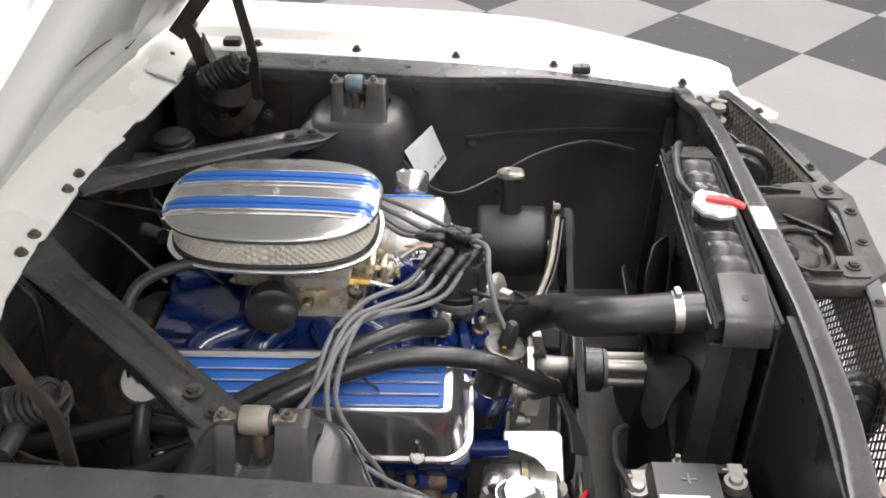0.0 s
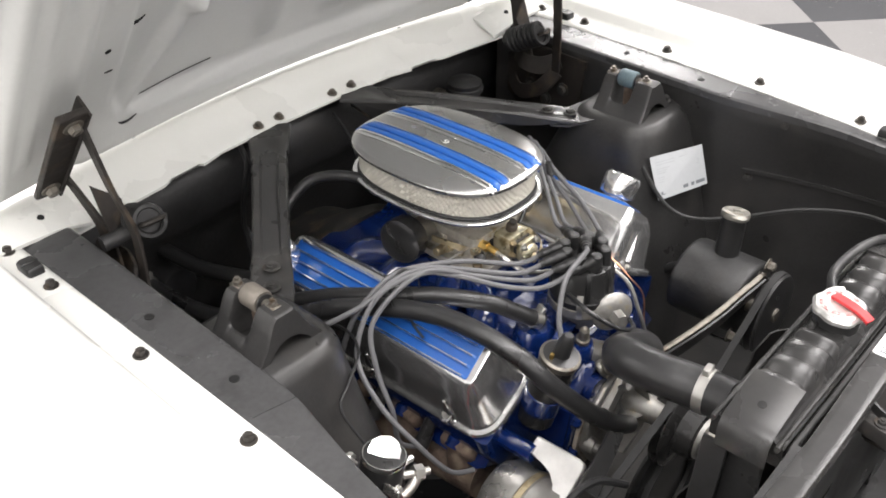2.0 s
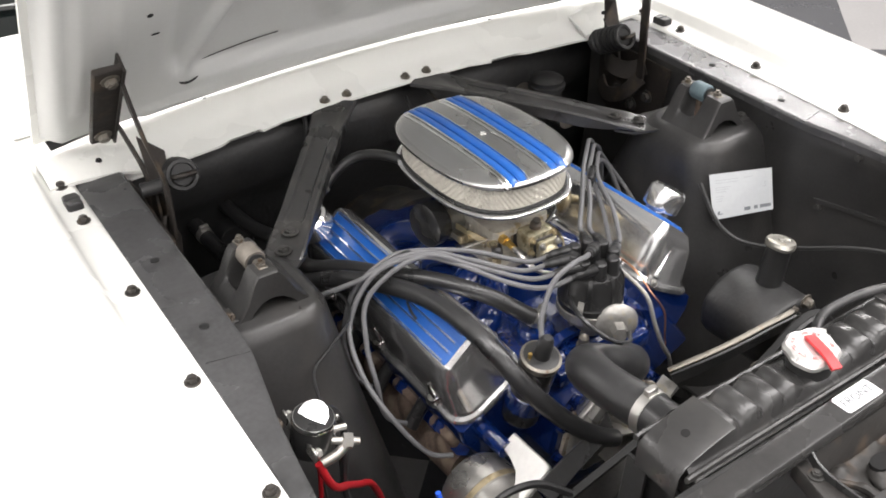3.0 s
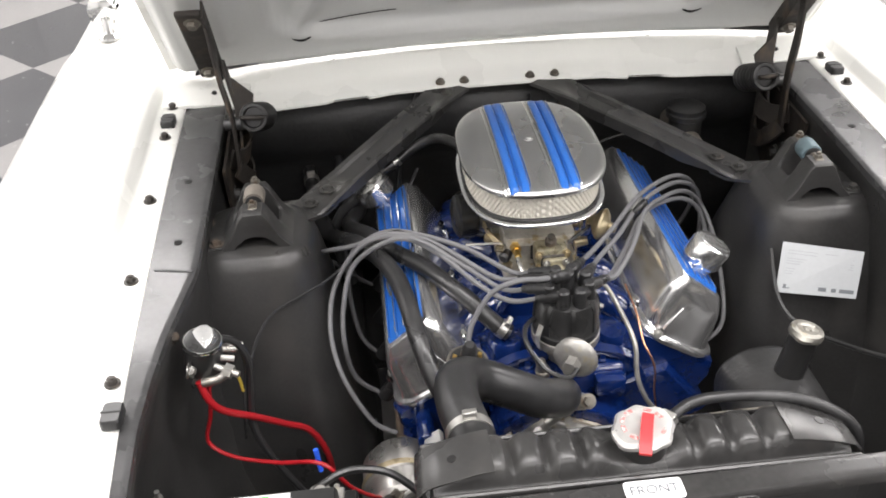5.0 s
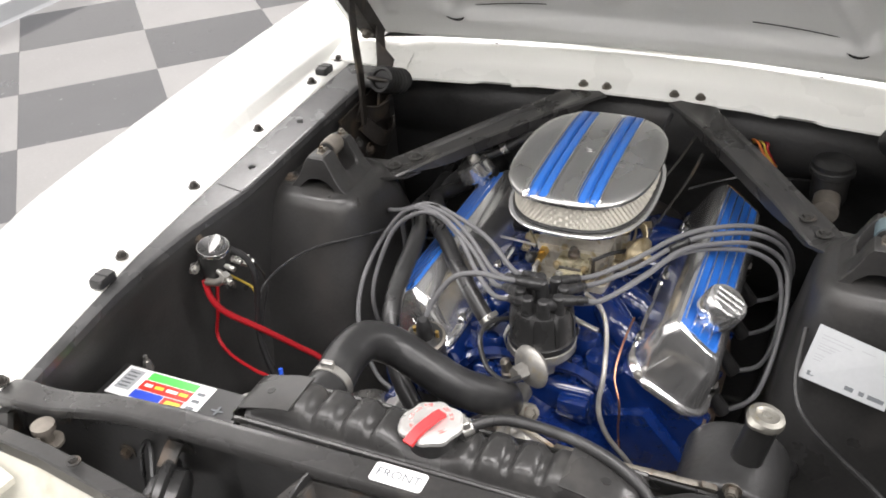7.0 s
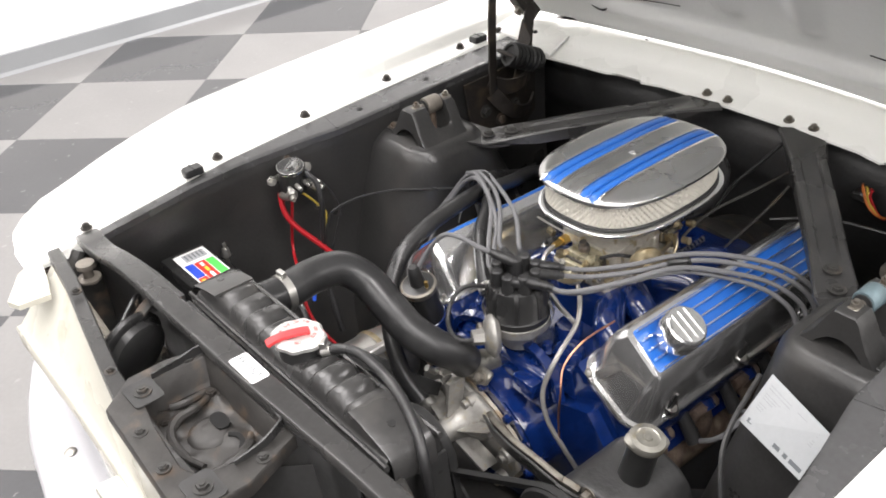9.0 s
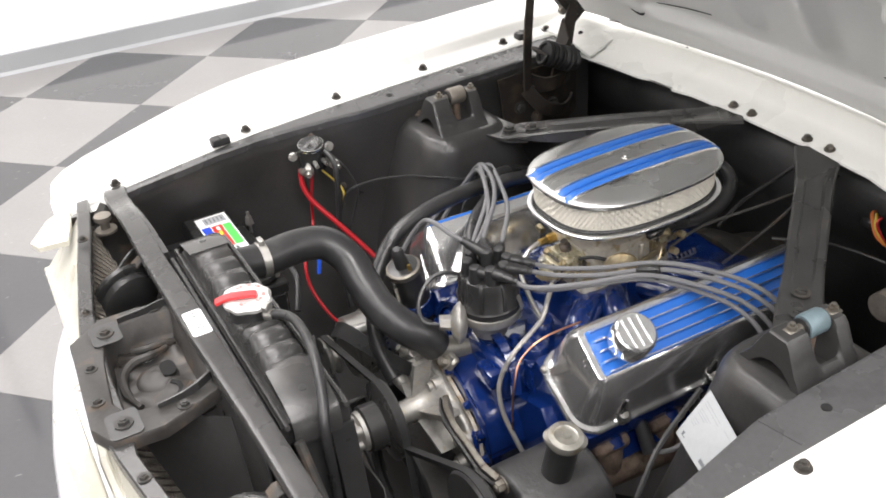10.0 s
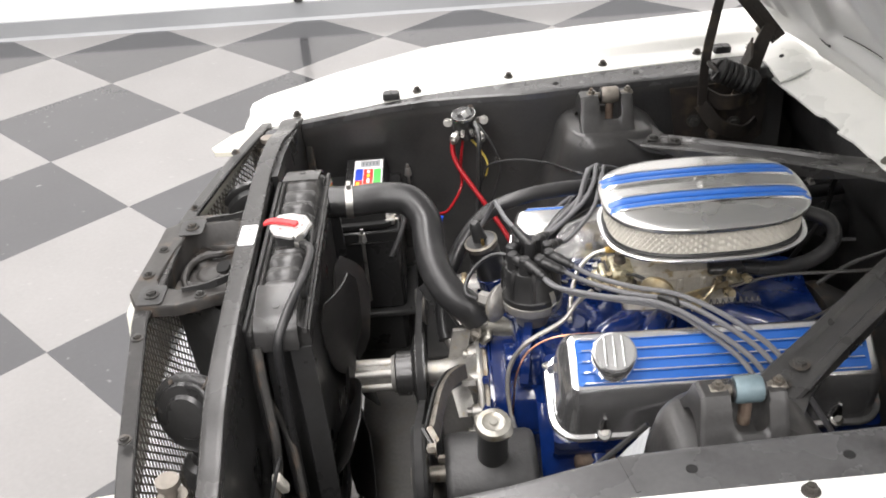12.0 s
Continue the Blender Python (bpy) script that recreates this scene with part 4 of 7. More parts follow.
def press(x, t):
    """Depth of the inner pressing: 0 at the frame face, deeper in the fields."""
    a = abs(x)
    edge = min(0.584 - a, t + 0.005, 1.10 - t)
    d = 0.0
    if edge < 0.02:
        d += 0.031 * (1 - edge / 0.02)

    def field(cx, ct, hx, ht, r, soft=0.028):
        qx, qt = abs(x - cx) - hx + r, abs(t - ct) - ht + r
        dist = math.hypot(max(qx, 0), max(qt, 0)) + min(max(qx, qt), 0) - r
        return min(max(-dist / soft, 0), 1)
    def rib(x0, t0, x1, t1, w):
        u, v = x1 - x0, t1 - t0
        q = min(max(((abs(x) - x0) * u + (t - t0) * v) / (u * u + v * v), 0), 1)
        r = max(0, 1 - math.hypot(abs(x) - x0 - q * u, t - t0 - q * v) / w)
        return r * r * (3 - 2 * r)
    big = field(0, 0.485 - 0.10 * (1 - (x / 0.4) ** 2) * max(0, 0.3 - t), 0.395, 0.405, 0.07, 0.020)
    big = big * big * (3 - 2 * big)
    d += 0.022 * big
    # ridge rising from each lower corner, and two tongues in the middle
    d -= 0.016 * big * rib(0.375, 0.05, 0.27, 0.30, 0.022)
    d -= 0.015 * big * rib(0.27, 0.30, 0.20, 0.75, 0.030)
    d -= 0.016 * big * rib(0.075, 0.150, 0.135, 0.62, 0.042)
    # flutes along the side border
    for fx in (0.474, 0.530):
        d -= 0.007 * rib(fx, 0.10, fx - 0.012, 1.0, 0.016)
    d -= 0.005 * rib(0.0, 0.035, 0.42, 0.018, 0.020)
    return d


grid = []
for j in range(NT):
    t = 1.105 * j / (NT - 1) - 0.004
    row = []
    for i in range(NX):
        x = -0.586 + 1.172 * i / (NX - 1)
        row.append(bm.verts.new(hood_pt(x, t, press(x, t))))
    grid.append(row)
for j in range(NT - 1):
    for i in range(NX - 1):
        bm.faces.new((grid[j][i], grid[j][i + 1], grid[j + 1][i + 1], grid[j + 1][i]))
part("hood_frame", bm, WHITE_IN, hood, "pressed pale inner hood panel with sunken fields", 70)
for sx in (-1, 1):
    for x, t, w, h in ((0.350, 0.074, 0.017, 0.0035), (0.368, 0.288, 0.015, 0.0040), (0.428, 0.288, 0.005, 0.0040), (0.417, 0.240, 0.007, 0.0020)):
        bm = B()
        pts = [hood_pt(sx * x + px, t + pt + 0.010 * (px / w) ** 2 * (w > 0.01), press(sx * x + px, t + pt) - 0.0012) for px, pt in oval(w, h, 2.0, 16)]
        prism(bm, pts, OUTN * 0.0006)
        part("slot", bm, HOLE, hood, "dark slot in the inner panel")
    bm = B()
    strip(bm, [hood_pt(sx * x, 0.109 - 0.10 * (x - 0.15) ** 2 * 6, press(sx * x, 0.109) - 0.0012) for x in np.linspace(0.18, 0.325, 6)], 0.0022, 0.0008, tuple(UP))
    part("seam", bm, HOLE, hood, "dark open seam in the inner panel")


# hinges
def hinge(s):
    b1, b2 = V(s * 0.503, 0.825, 1.100), V(s * 0.509, 0.925, 0.978)
    bm = B()
    prism(bm, [(s * 0.488, y, z) for y, z in ((0.74, 0.87), (0.93, 0.88), (0.93, 0.76), (0.86, 0.70), (0.76, 0.72))], (s * -0.005, 0, 0))
    h = part("hood_hinge", bm, RUSTY, car, "brown-black rusty hood hinge with coil spring")
    bm = B()
    box(bm, (b1 + b2) / 2 - OUTN * 0.006, (0.040, 0.010, 0.205), rot=Matrix((V(1, 0, 0), OUTN, UP)).transposed(), bevel=0.002)
    strip(bm, [b1 + UP * 0.02 - V(s * 0.018, 0, 0), b2 - UP * 0.03 - V(s * 0.018, 0, 0)], 0.03, 0.004, OUTN, straight=True)
    part("hood_plate", bm, RUSTY, h)
    for p in (b1, b2):
        one("plate_bolt", lambda b: hexbolt(b, p - OUTN * 0.011, -OUTN, 0.009, 0.008), BOLT, h)
    one("front_arm", lambda b: strip(b, [(s * 0.487, 0.832, 1.088), (s * 0.478, 0.814, 1.00), (s * 0.466, 0.800, 0.93), (s * 0.468, 0.800, 0.84)], lambda q: 0.018, 0.005, (0, 1, 0.3)), RUSTY, h)
    one("rear_arm", lambda b: strip(b, [(s * 0.486, 0.925, 0.985), (s * 0.476, 0.905, 0.945), (s * 0.466, 0.885, 0.895), (s * 0.468, 0.87, 0.83)], lambda q: 0.022 + 0.02 * q, 0.005, (0, 1, 0)), RUSTY, h)
    one("web", lambda b: prism(b, [(s * 0.470, 0.885, 0.968), (s * 0.436, 0.876, 0.938), (s * 0.440, 0.866, 0.915), (s * 0.470, 0.862, 0.902)], (0, 0.004, 0.001)), RUSTY, h, "rusty triangular web")
    # open coil lying along the apron, hooked at its front end
    axis = V(s * 0.12, -0.90, 0.42).normalized()
    mid = V(s * 0.430, 0.846, 0.912)
    fx_, fy_, _ = frame_of(axis)
    bm = B()
    turns = [mid + axis * (-0.036 + 0.072 * k / 112) + (fx_ * math.cos(k * 0.3927) + fy_ * math.sin(k * 0.3927)) * 0.0205 for k in range(113)]
    tube(bm, turns + [mid + axis * 0.042 + fx_ * 0.012, mid + axis * 0.050 - fx_ * 0.006], 0.0047, seg=6, straight=True)
    part("spring", bm, SHADED_MATT, h, "dark closely wound coil spring", 60)
    one("spring_core", lambda b: cyl(b, mid - axis * 0.046, mid + axis * 0.030, 0.0190, 0.0185, seg=16, ch=0.002), SHADED_MATT, h, "dark spring core")
    one("hook", lambda b: tube(b, [mid + axis * 0.040 + fx_ * 0.018, mid + axis * 0.052, mid + axis * 0.050 - fx_ * 0.016, mid + axis * 0.036 - fx_ * 0.012], 0.0035, seg=6), RUSTY, h)
    one("pivot", lambda b: cyl(b, (s * 0.448, 0.850, 0.900), (s * 0.488, 0.855, 0.898), 0.011, seg=18), BLACK, h)
    one("lower_bracket", lambda b: strip(b, [(s * 0.480, 0.800, 0.86), (s * 0.462, 0.835, 0.845), (s * 0.455, 0.872, 0.850), (s * 0.478, 0.905, 0.862)], 0.034, 0.005, (0.25, 0.1, 1)), RUSTY, h)
    for y, z in ((0.79, 0.80), (0.83, 0.77), (0.87, 0.79), (0.90, 0.84)):
        one("base_bolt", lambda b: hexbolt(b, (s * 0.482, y, z), (-s, 0, 0), 0.009, 0.008), DARK, h)
    # rusty link and bracket under the spring
    one("link", lambda b: strip(b, [(s * 0.47, 0.80, 0.84), (s * 0.455, 0.83, 0.80), (s * 0.46, 0.88, 0.78), (s * 0.47, 0.91, 0.80)], 0.03, 0.005, (0.2, 0.3, 1)), RUSTY, h)
    return h


for s in (-1, 1):
    hinge(s)

# ---------------------------------------------------------------- brace between cowl and towers
brace = thing("export_brace", (0, 0.8, 0.80), "black steel brace from the cowl to both shock towers", "brace")
for s in (-1, 1):
    bm = B()
    a, b = V(s * 0.086, 1.0, 0.872), V(s * 0.383, 0.640, 0.8215)
    ax = (b - a).normalized()
    side = V(ax.y, -ax.x, 0).normalized() * s
    upv = side.cross(ax).normalized()
    if upv.z < 0:
        upv = -upv
    rings = []
    for q in np.linspace(0, 1, 14):
        c = a.lerp(b, q) + V(0, 0, 0.006 * math.sin(q * math.pi))
        w = float(np.interp(q, (0, 0.06, 0.2, 0.7, 0.84, 0.93, 1.0), (0.038, 0.036, 0.029, 0.027, 0.030, 0.029, 0.016)))
        h = float(np.interp(q, (0, 0.08, 0.2, 0.72, 0.86, 1.0), (0.0, 0.0, 1.0, 1.0, 0.0, 0.0)))
        prof = [(-w, -0.018 * h - 0.003), (-w, -0.001), (-w + 0.003, 0.002), (-w * 0.55, 0.002), (-w * 0.42, 0.002 - 0.005 * h), (w * 0.42, 0.002 - 0.005 * h), (w * 0.55, 0.002), (w - 0.003, 0.002), (w, -0.001), (w, -0.018 * h - 0.003), (w - 0.004, -0.018 * h - 0.003), (w - 0.005, -0.004), (-w + 0.005, -0.004), (-w + 0.004, -0.018 * h - 0.003)]
        rings.append([c + side * u + upv * v for u, v in prof])
    loft(bm, rings)
    arm = part("arm", bm, SATIN, brace)
    for p in ((0.323, 0.712, 0.8375), (0.350, 0.680, 0.8330)):
        one("arm_bolt", lambda b2: hexbolt(b2, (s * p[0], p[1], p[2]), (0, 0, 1), 0.0085, 0.005), DARK, arm)

# ---------------------------------------------------------------- the engine
engine = thing("engine", (0, 0.62, 0.42), "blue enamelled V8 engine with polished finned valve covers", "engine")
bm = B()
# block with its valley, and the oil pan
rings = []
for y in (0.40, 0.41, 0.86, 0.87):
    k = 0.96 if y in (0.40, 0.87) else 1.0
    rings.append([(x * k, y, 0.60 + (z - 0.60) * k) for x, z in ((-0.10, 0.42), (-0.14, 0.47), (-0.16, 0.54), (-0.235, 0.575), (-0.165, 0.665), (-0.09, 0.64), (0.09, 0.64), (0.165, 0.665), (0.235, 0.575), (0.16, 0.54), (0.14, 0.47), (0.10, 0.42))])
loft(bm, rings)
part("block", bm, BLUE, engine, "blue engine block")
one("oil_pan", lambda b: box(b, (0, 0.64, 0.41), (0.22, 0.5, 0.08), bevel=0.02), BLUE, engine)

TILT_VC = radians(31)


def vc_point(s, u, y, h):
    """Place on a valve cover: u across (outwards), y along the car, h off the gasket face."""
    h -= 0.16 * (u + 0.0165) * min(max((h - 0.05) / 0.03, 0.0), 1.0) * (h < 0.2)
    c = V(0.1865, 0, 0.694 - 0.02 * (y - 0.62)) if s > 0 else V(0.190, 0, 0.682 - 0.02 * (y - 0.62))
    p = c + V(math.cos(TILT_VC), 0, -math.sin(TILT_VC)) * u + V(math.sin(TILT_VC), 0, math.cos(TILT_VC)) * h
    return V(s * p.x, y, p.z)


def bank(s):
    y0, y1 = (0.411, 0.890) if s > 0 else (0.381, 0.842)
    cy, hl = (y0 + y1) / 2, (y1 - y0) / 2
    # cylinder head
    bm = B()
    rings = []
    for y in (y0 + 0.005, y0 + 0.012, y1 - 0.012, y1 - 0.005):
        k = 0.004 if y in (y0 + 0.005, y1 - 0.005) else 0
        rings.append([vc_point(s, u, y, h) for u, h in ((-0.068 + k, -0.012), (0.068 - k, -0.012), (0.078 - k, -0.035), (0.075 - k, -0.085), (-0.02, -0.11), (-0.07 + k, -0.06))])
    loft(bm, rings)
    for q in range(4):
        yy = y0 + 0.07 + q * 0.105
        cyl(bm, vc_point(s, 0.06, yy, -0.05), vc_point(s, 0.088, yy, -0.058), 0.016, seg=14)
    head = part("cylinder_head", bm, BLUE, engine, "blue cylinder head")
    # cover
    bm = B()
    def lay(hx, hy, r, h, du=0.0, dy=0.0):
        return [vc_point(s, du + px, cy + dy + py, h) for px, py in rrect(hx, hy, r, 7)]
    loft(bm, [lay(0.066, hl, 0.040, -0.012), lay(0.0685, hl, 0.040, -0.010), lay(0.0685, hl, 0.040, -0.006), lay(0.066, hl - 0.002, 0.038, -0.003), lay(0.0600, hl - 0.008, 0.034, -0.002),
              lay(0.0610, hl - 0.011, 0.032, 0.004, -0.0045), lay(0.0548, hl - 0.015, 0.026, 0.044, -0.0108), lay(0.0515, hl - 0.018, 0.022, 0.060, -0.0140), lay(0.0488, hl - 0.021, 0.018, 0.068, -0.0158), lay(0.0425, hl - 0.026, 0.014, 0.079, -0.0155), lay(0.0385, hl - 0.029, 0.011, 0.0845, -0.0160), lay(0.0360, hl - 0.032, 0.009, 0.0855, -0.0160)])
    cover = part("valve_cover", bm, COVER, engine, "polished aluminium valve cover with bright blue fins", 32)
    bm = B()
    prism(bm, [vc_point(s, px - 0.0160, cy + py, 0.0850) for px, py in rrect(0.0325, hl - 0.039, 0.004, 3)], vc_point(s, 0, cy, 0.0015) - vc_point(s, 0, cy, 0.0))
    part("fin_panel", bm, FIN, cover, "bright blue painted fin panel")
    for k in range(5):
        u = -0.0460 + k * 0.0150
        bm = B()
        rings = []
        for y, f in ((y0 + 0.042, 0.0), (y0 + 0.048, 1.0), (y1 - 0.048, 1.0), (y1 - 0.042, 0.0)):
            rings.append([vc_point(s, u + w, y, 0.086 + h * f) for w, h in ((-0.0024, 0.0), (-0.0014, 0.0040), (0.0014, 0.0040), (0.0024, 0.0))])
        loft(bm, rings)
        part("fin", bm, FIN, cover, "bright blue fin")
        one("fin_edge", lambda b: strip(b, [vc_point(s, u, y0 + 0.047, 0.0903), vc_point(s, u, y1 - 0.047, 0.0903)], 0.0019, 0.0010, vc_point(s, 1, cy, 0) - vc_point(s, 0, cy, 0), straight=True), COVER, cover, "bare polished fin edge")
    # hold-down bosses along the outer and inner flange
    for u in (-1, 1):
        for y in (y0 + 0.075, cy, y1 - 0.075):
            bm = B()
            lathe(bm, [(0.012, 0.0), (0.011, 0.012), (0.0095, 0.014)], vc_point(s, u * 0.0595, y, -0.006), vc_point(s, u * 0.2, y, 1) - vc_point(s, 0, y, 0), 16)
            lathe(bm, [(0.009, 0.0), (0.006, 0.016), (0.002, 0.030)], vc_point(s, u * 0.0540, y, 0.006), vc_point(s, u * -0.15, y, 1) - vc_point(s, 0, y, 0), 12)
            boss = part("boss", bm, CHROME, cover)
            one("boss_bolt", lambda b: hexbolt(b, vc_point(s, u * 0.0595, y, 0.008), vc_point(s, u * 0.2, y, 1) - vc_point(s, 0, y, 0), 0.0045, 0.004), STEEL, boss)
    # webs on the sloping front face
    one("front_web", lambda b: strip(b, [vc_point(s, -0.036, y0 + 0.009, 0.006), vc_point(s, -0.027, y0 + 0.0165, 0.042), vc_point(s, -0.016, y0 + 0.0275, 0.075)], 0.013, 0.006, vc_point(s, 1, cy, 0) - vc_point(s, 0, cy, 0)), COVER, cover)
    one("front_bolt", lambda b: hexbolt(b, vc_point(s, -0.046, y0 + 0.006, -0.002), (0, -1, 0.4), 0.0045, 0.004), STEEL, cover)
    # exhaust manifold
    bm = B()
    tube(bm, [vc_point(s, 0.10, y0 + 0.03, -0.115), vc_point(s, 0.105, cy - 0.05, -0.125), vc_point(s, 0.105, cy + 0.08, -0.13), vc_point(s, 0.10, y1 - 0.05, -0.15)], 0.030, seg=14)
    for q in range(4):
        yy = y0 + 0.065 + q * 0.105
        tube(bm, [vc_point(s, 0.060, yy, -0.070), vc_point(s, 0.085, yy, -0.080), vc_point(s, 0.102, yy, -0.115)], 0.024, seg=12)
        box(bm, vc_point(s, 0.078, yy, -0.066), (0.03, 0.058, 0.045), rot=Euler((0, s * TILT_VC, 0)).to_matrix(), bevel=0.006)
    part("exhaust_manifold", bm, RUST, engine, "rusted cast iron exhaust manifold", 50)
    for q in range(4):
        yy = y0 + 0.115 + q * 0.1
        bm = B()
        cyl(bm, vc_point(s, 0.070, yy, -0.035), vc_point(s, 0.115, yy, -0.055), 0.010, 0.012, seg=14)
        part("plug_boot", bm, RUBBER, engine, "black spark plug boot")
    return cover


COVERS = {s: bank(s) for s in (-1, 1)}

# intake manifold with runners
bm = B()
rings = []
for y, k in ((0.415, 0.9), (0.43, 1.0), (0.86, 1.0), (0.872, 0.9)):
    rings.append([(x * k, y, z) for x, z in ((-0.135, 0.655), (-0.125, 0.70), (-0.085, 0.705), (-0.05, 0.69), (0.05, 0.69), (0.085, 0.705), (0.125, 0.70), (0.135, 0.655))])
loft(bm, rings)
rings = [[(px, 0.635 + py, z) for px, py in rrect(a, b, 0.02, 4)] for z, a, b in ((0.69, 0.075, 0.11), (0.735, 0.068, 0.10), (0.745, 0.066, 0.098))]
loft(bm, rings)
box(bm, (0.0, 0.405, 0.665), (0.19, 0.055, 0.07), bevel=0.012, seg=2)
manifold = part("intake_manifold", bm, BLUE, engine, "glossy blue intake manifold", 55)
for s in (-1, 1):
    for ya, yb in ((0.50, 0.57), (0.58, 0.61), (0.70, 0.66), (0.79, 0.70)):
        one("runner", lambda b: tube(b, [(s * 0.13, ya, 0.692), (s * 0.095, ya * 0.8 + yb * 0.2, 0.718), (s * 0.05, yb, 0.722), (s * 0.02, yb, 0.71)], 0.025, seg=14, k=6), BLUE, manifold, "blue intake runner")
for x, y, r, z in ((-0.075, 0.435, 0.028, 0.730), (0.085, 0.44, 0.024, 0.718), (-0.035, 0.385, 0.028, 0.70), (0.055, 0.47, 0.022, 0.73)):
    one("boss", lambda b: lathe(b, [(r * 1.25, -0.06), (r, -0.02), (r, -0.006), (r * 0.85, 0.0)], (x, y, z), (0, 0, 1), 20), BLUE, manifold, "blue water passage boss")
for x, y in ((-0.115, 0.46), (0.115, 0.47), (-0.118, 0.55), (0.118, 0.56), (0.118, 0.66), (-0.118, 0.66), (0.118, 0.77), (-0.118, 0.77), (-0.05, 0.40), (0.06, 0.40)):
    one("manifold_bolt", lambda b: hexbolt(b, (x, y, 0.701), (0, 0, 1), 0.008, 0.008), BLUE, engine)

# front cover, pump, pulleys
bm = B()
prism(bm, [(x, 0.335, z) for x, z in ((-0.085, 0.50), (-0.12, 0.57), (-0.105, 0.64), (-0.06, 0.675), (-0.015, 0.68), (0.045, 0.652), (0.080, 0.630), (0.105, 0.602), (0.115, 0.56), (0.085, 0.50))], (0, 0.075, 0))
bmesh.ops.bevel(bm, geom=bm.edges[:], offset=0.006, segments=2, affect="EDGES")
box(bm, (0.080, 0.33, 0.575), (0.04, 0.02, 0.05), bevel=0.005)
cyl(bm, (-0.06, 0.325, 0.65), (-0.06, 0.34, 0.65), 0.025)
part("timing_cover", bm, BLUE, engine, "blue timing cover")
one("pump_gasket", lambda b: prism(b, [(x * 1.05, 0.3275, 0.61 + (z - 0.61) * 1.05) for x, z in ((-0.07, 0.52), (-0.100, 0.57), (-0.088, 0.63), (-0.05, 0.660), (-0.02, 0.663), (0.04, 0.634), (0.073, 0.614), (0.094, 0.590), (0.10, 0.56), (0.075, 0.52))], (0, 0.006, 0)), GASKET, engine, "cream sealant round the water pump")
bm = B()
prism(bm, [(x, 0.315, z) for x, z in ((-0.07, 0.52), (-0.100, 0.57), (-0.088, 0.63), (-0.05, 0.660), (-0.02, 0.663), (0.04, 0.634), (0.073, 0.614), (0.094, 0.590), (0.10, 0.56), (0.075, 0.52))], (0, 0.012, 0))
bmesh.ops.bevel(bm, geom=bm.edges[:], offset=0.003, segments=1, affect="EDGES")
lathe(bm, [(0.046, 0.0), (0.038, 0.012), (0.026, 0.022), (0.020, 0.04), (0.018, 0.06), (0.018, 0.085)], (0, 0.316, 0.608), (0, -1, 0), 28)
tube(bm, [(-0.05, 0.29, 0.60), (-0.08, 0.27, 0.637), (-0.096, 0.268, 0.652)], 0.0125, seg=12)
for k in range(5):
    a = radians(25 + 72 * k)
    prism(bm, [(0.02 * math.cos(a), 0.30, 0.608 + 0.02 * math.sin(a)), (0.085 * math.cos(a + 0.06), 0.312, 0.608 + 0.075 * math.sin(a + 0.06)), (0.085 * math.cos(a - 0.06), 0.312, 0.608 + 0.075 * math.sin(a - 0.06))], (0, -0.03, 0))
for x, z in ((0.042, 0.620), (0.082, 0.585), (0.07, 0.53), (-0.076, 0.622), (-0.088, 0.575), (-0.035, 0.648), (0.005, 0.642)):
    lathe(bm, [(0.013, 0), (0.012, 0.014), (0.007, 0.015), (0.007, 0.022)], (x, 0.318, z), (0, -1, 0), 14)
part("water_pump", bm, PALE, engine, "dull cast aluminium water pump", 45)
bm = B()
lathe(bm, [(0.017, 0.0), (0.021, 0.002), (0.021, 0.016), (0.019, 0.020)], (-0.015, 0.335, 0.69), (0, -0.75, 0.5), 20)
box(bm, (-0.012, 0.335, 0.680), (0.072, 0.012, 0.024), rot=Euler((-0.9, 0, 0)).to_matrix(), bevel=0.004)
cyl(bm, (-0.015, 0.330, 0.688), (-0.015, 0.390, 0.672), 0.019, seg=18)
part("thermostat_housing", bm, CAST, engine, "cast thermostat housing")
bm = B()
cyl(bm, (-0.078, 0.298, 0.648), (-0.040, 0.300, 0.680), 0.0095, seg=6)
cyl(bm, (-0.040, 0.300, 0.680), (-0.012, 0.303, 0.700), 0.0065, seg=12)
cyl(bm, (-0.052, 0.298, 0.670), (-0.056, 0.280, 0.688), 0.0055, seg=10)
part("bypass_fitting", bm, STEEL, engine, "plated bypass fitting")
for x in (-0.045, 0.022):
    one("housing_bolt", lambda b: hexbolt(b, (x, 0.322, 0.692), (0, -0.75, 0.6), 0.0075, 0.01), BOLT, engine)
lathe(bm := B(), [(0.02, 0), (0.032, 0.001), (0.037, 0.003), (0.038, 0.028), (0.058, 0.033), (0.064, 0.036), (0.064, 0.038), (0.057, 0.0425), (0.064, 0.047), (0.064, 0.051), (0.03, 0.054)], (0, 0.182, 0.608), (0, 1, 0), 36)
part("pump_pulley", bm, SATIN, engine, "black water pump pulley")
lathe(bm := B(), [(0.02, 0), (0.082, 0.001), (0.085, 0.005), (0.078, 0.011), (0.085, 0.017), (0.085, 0.022), (0.04, 0.024), (0.02, 0.024)], (0.0, 0.228, 0.47), (0, 1, 0), 40)
part("crank_pulley", bm, PLASTIC, engine, "black crank pulley")


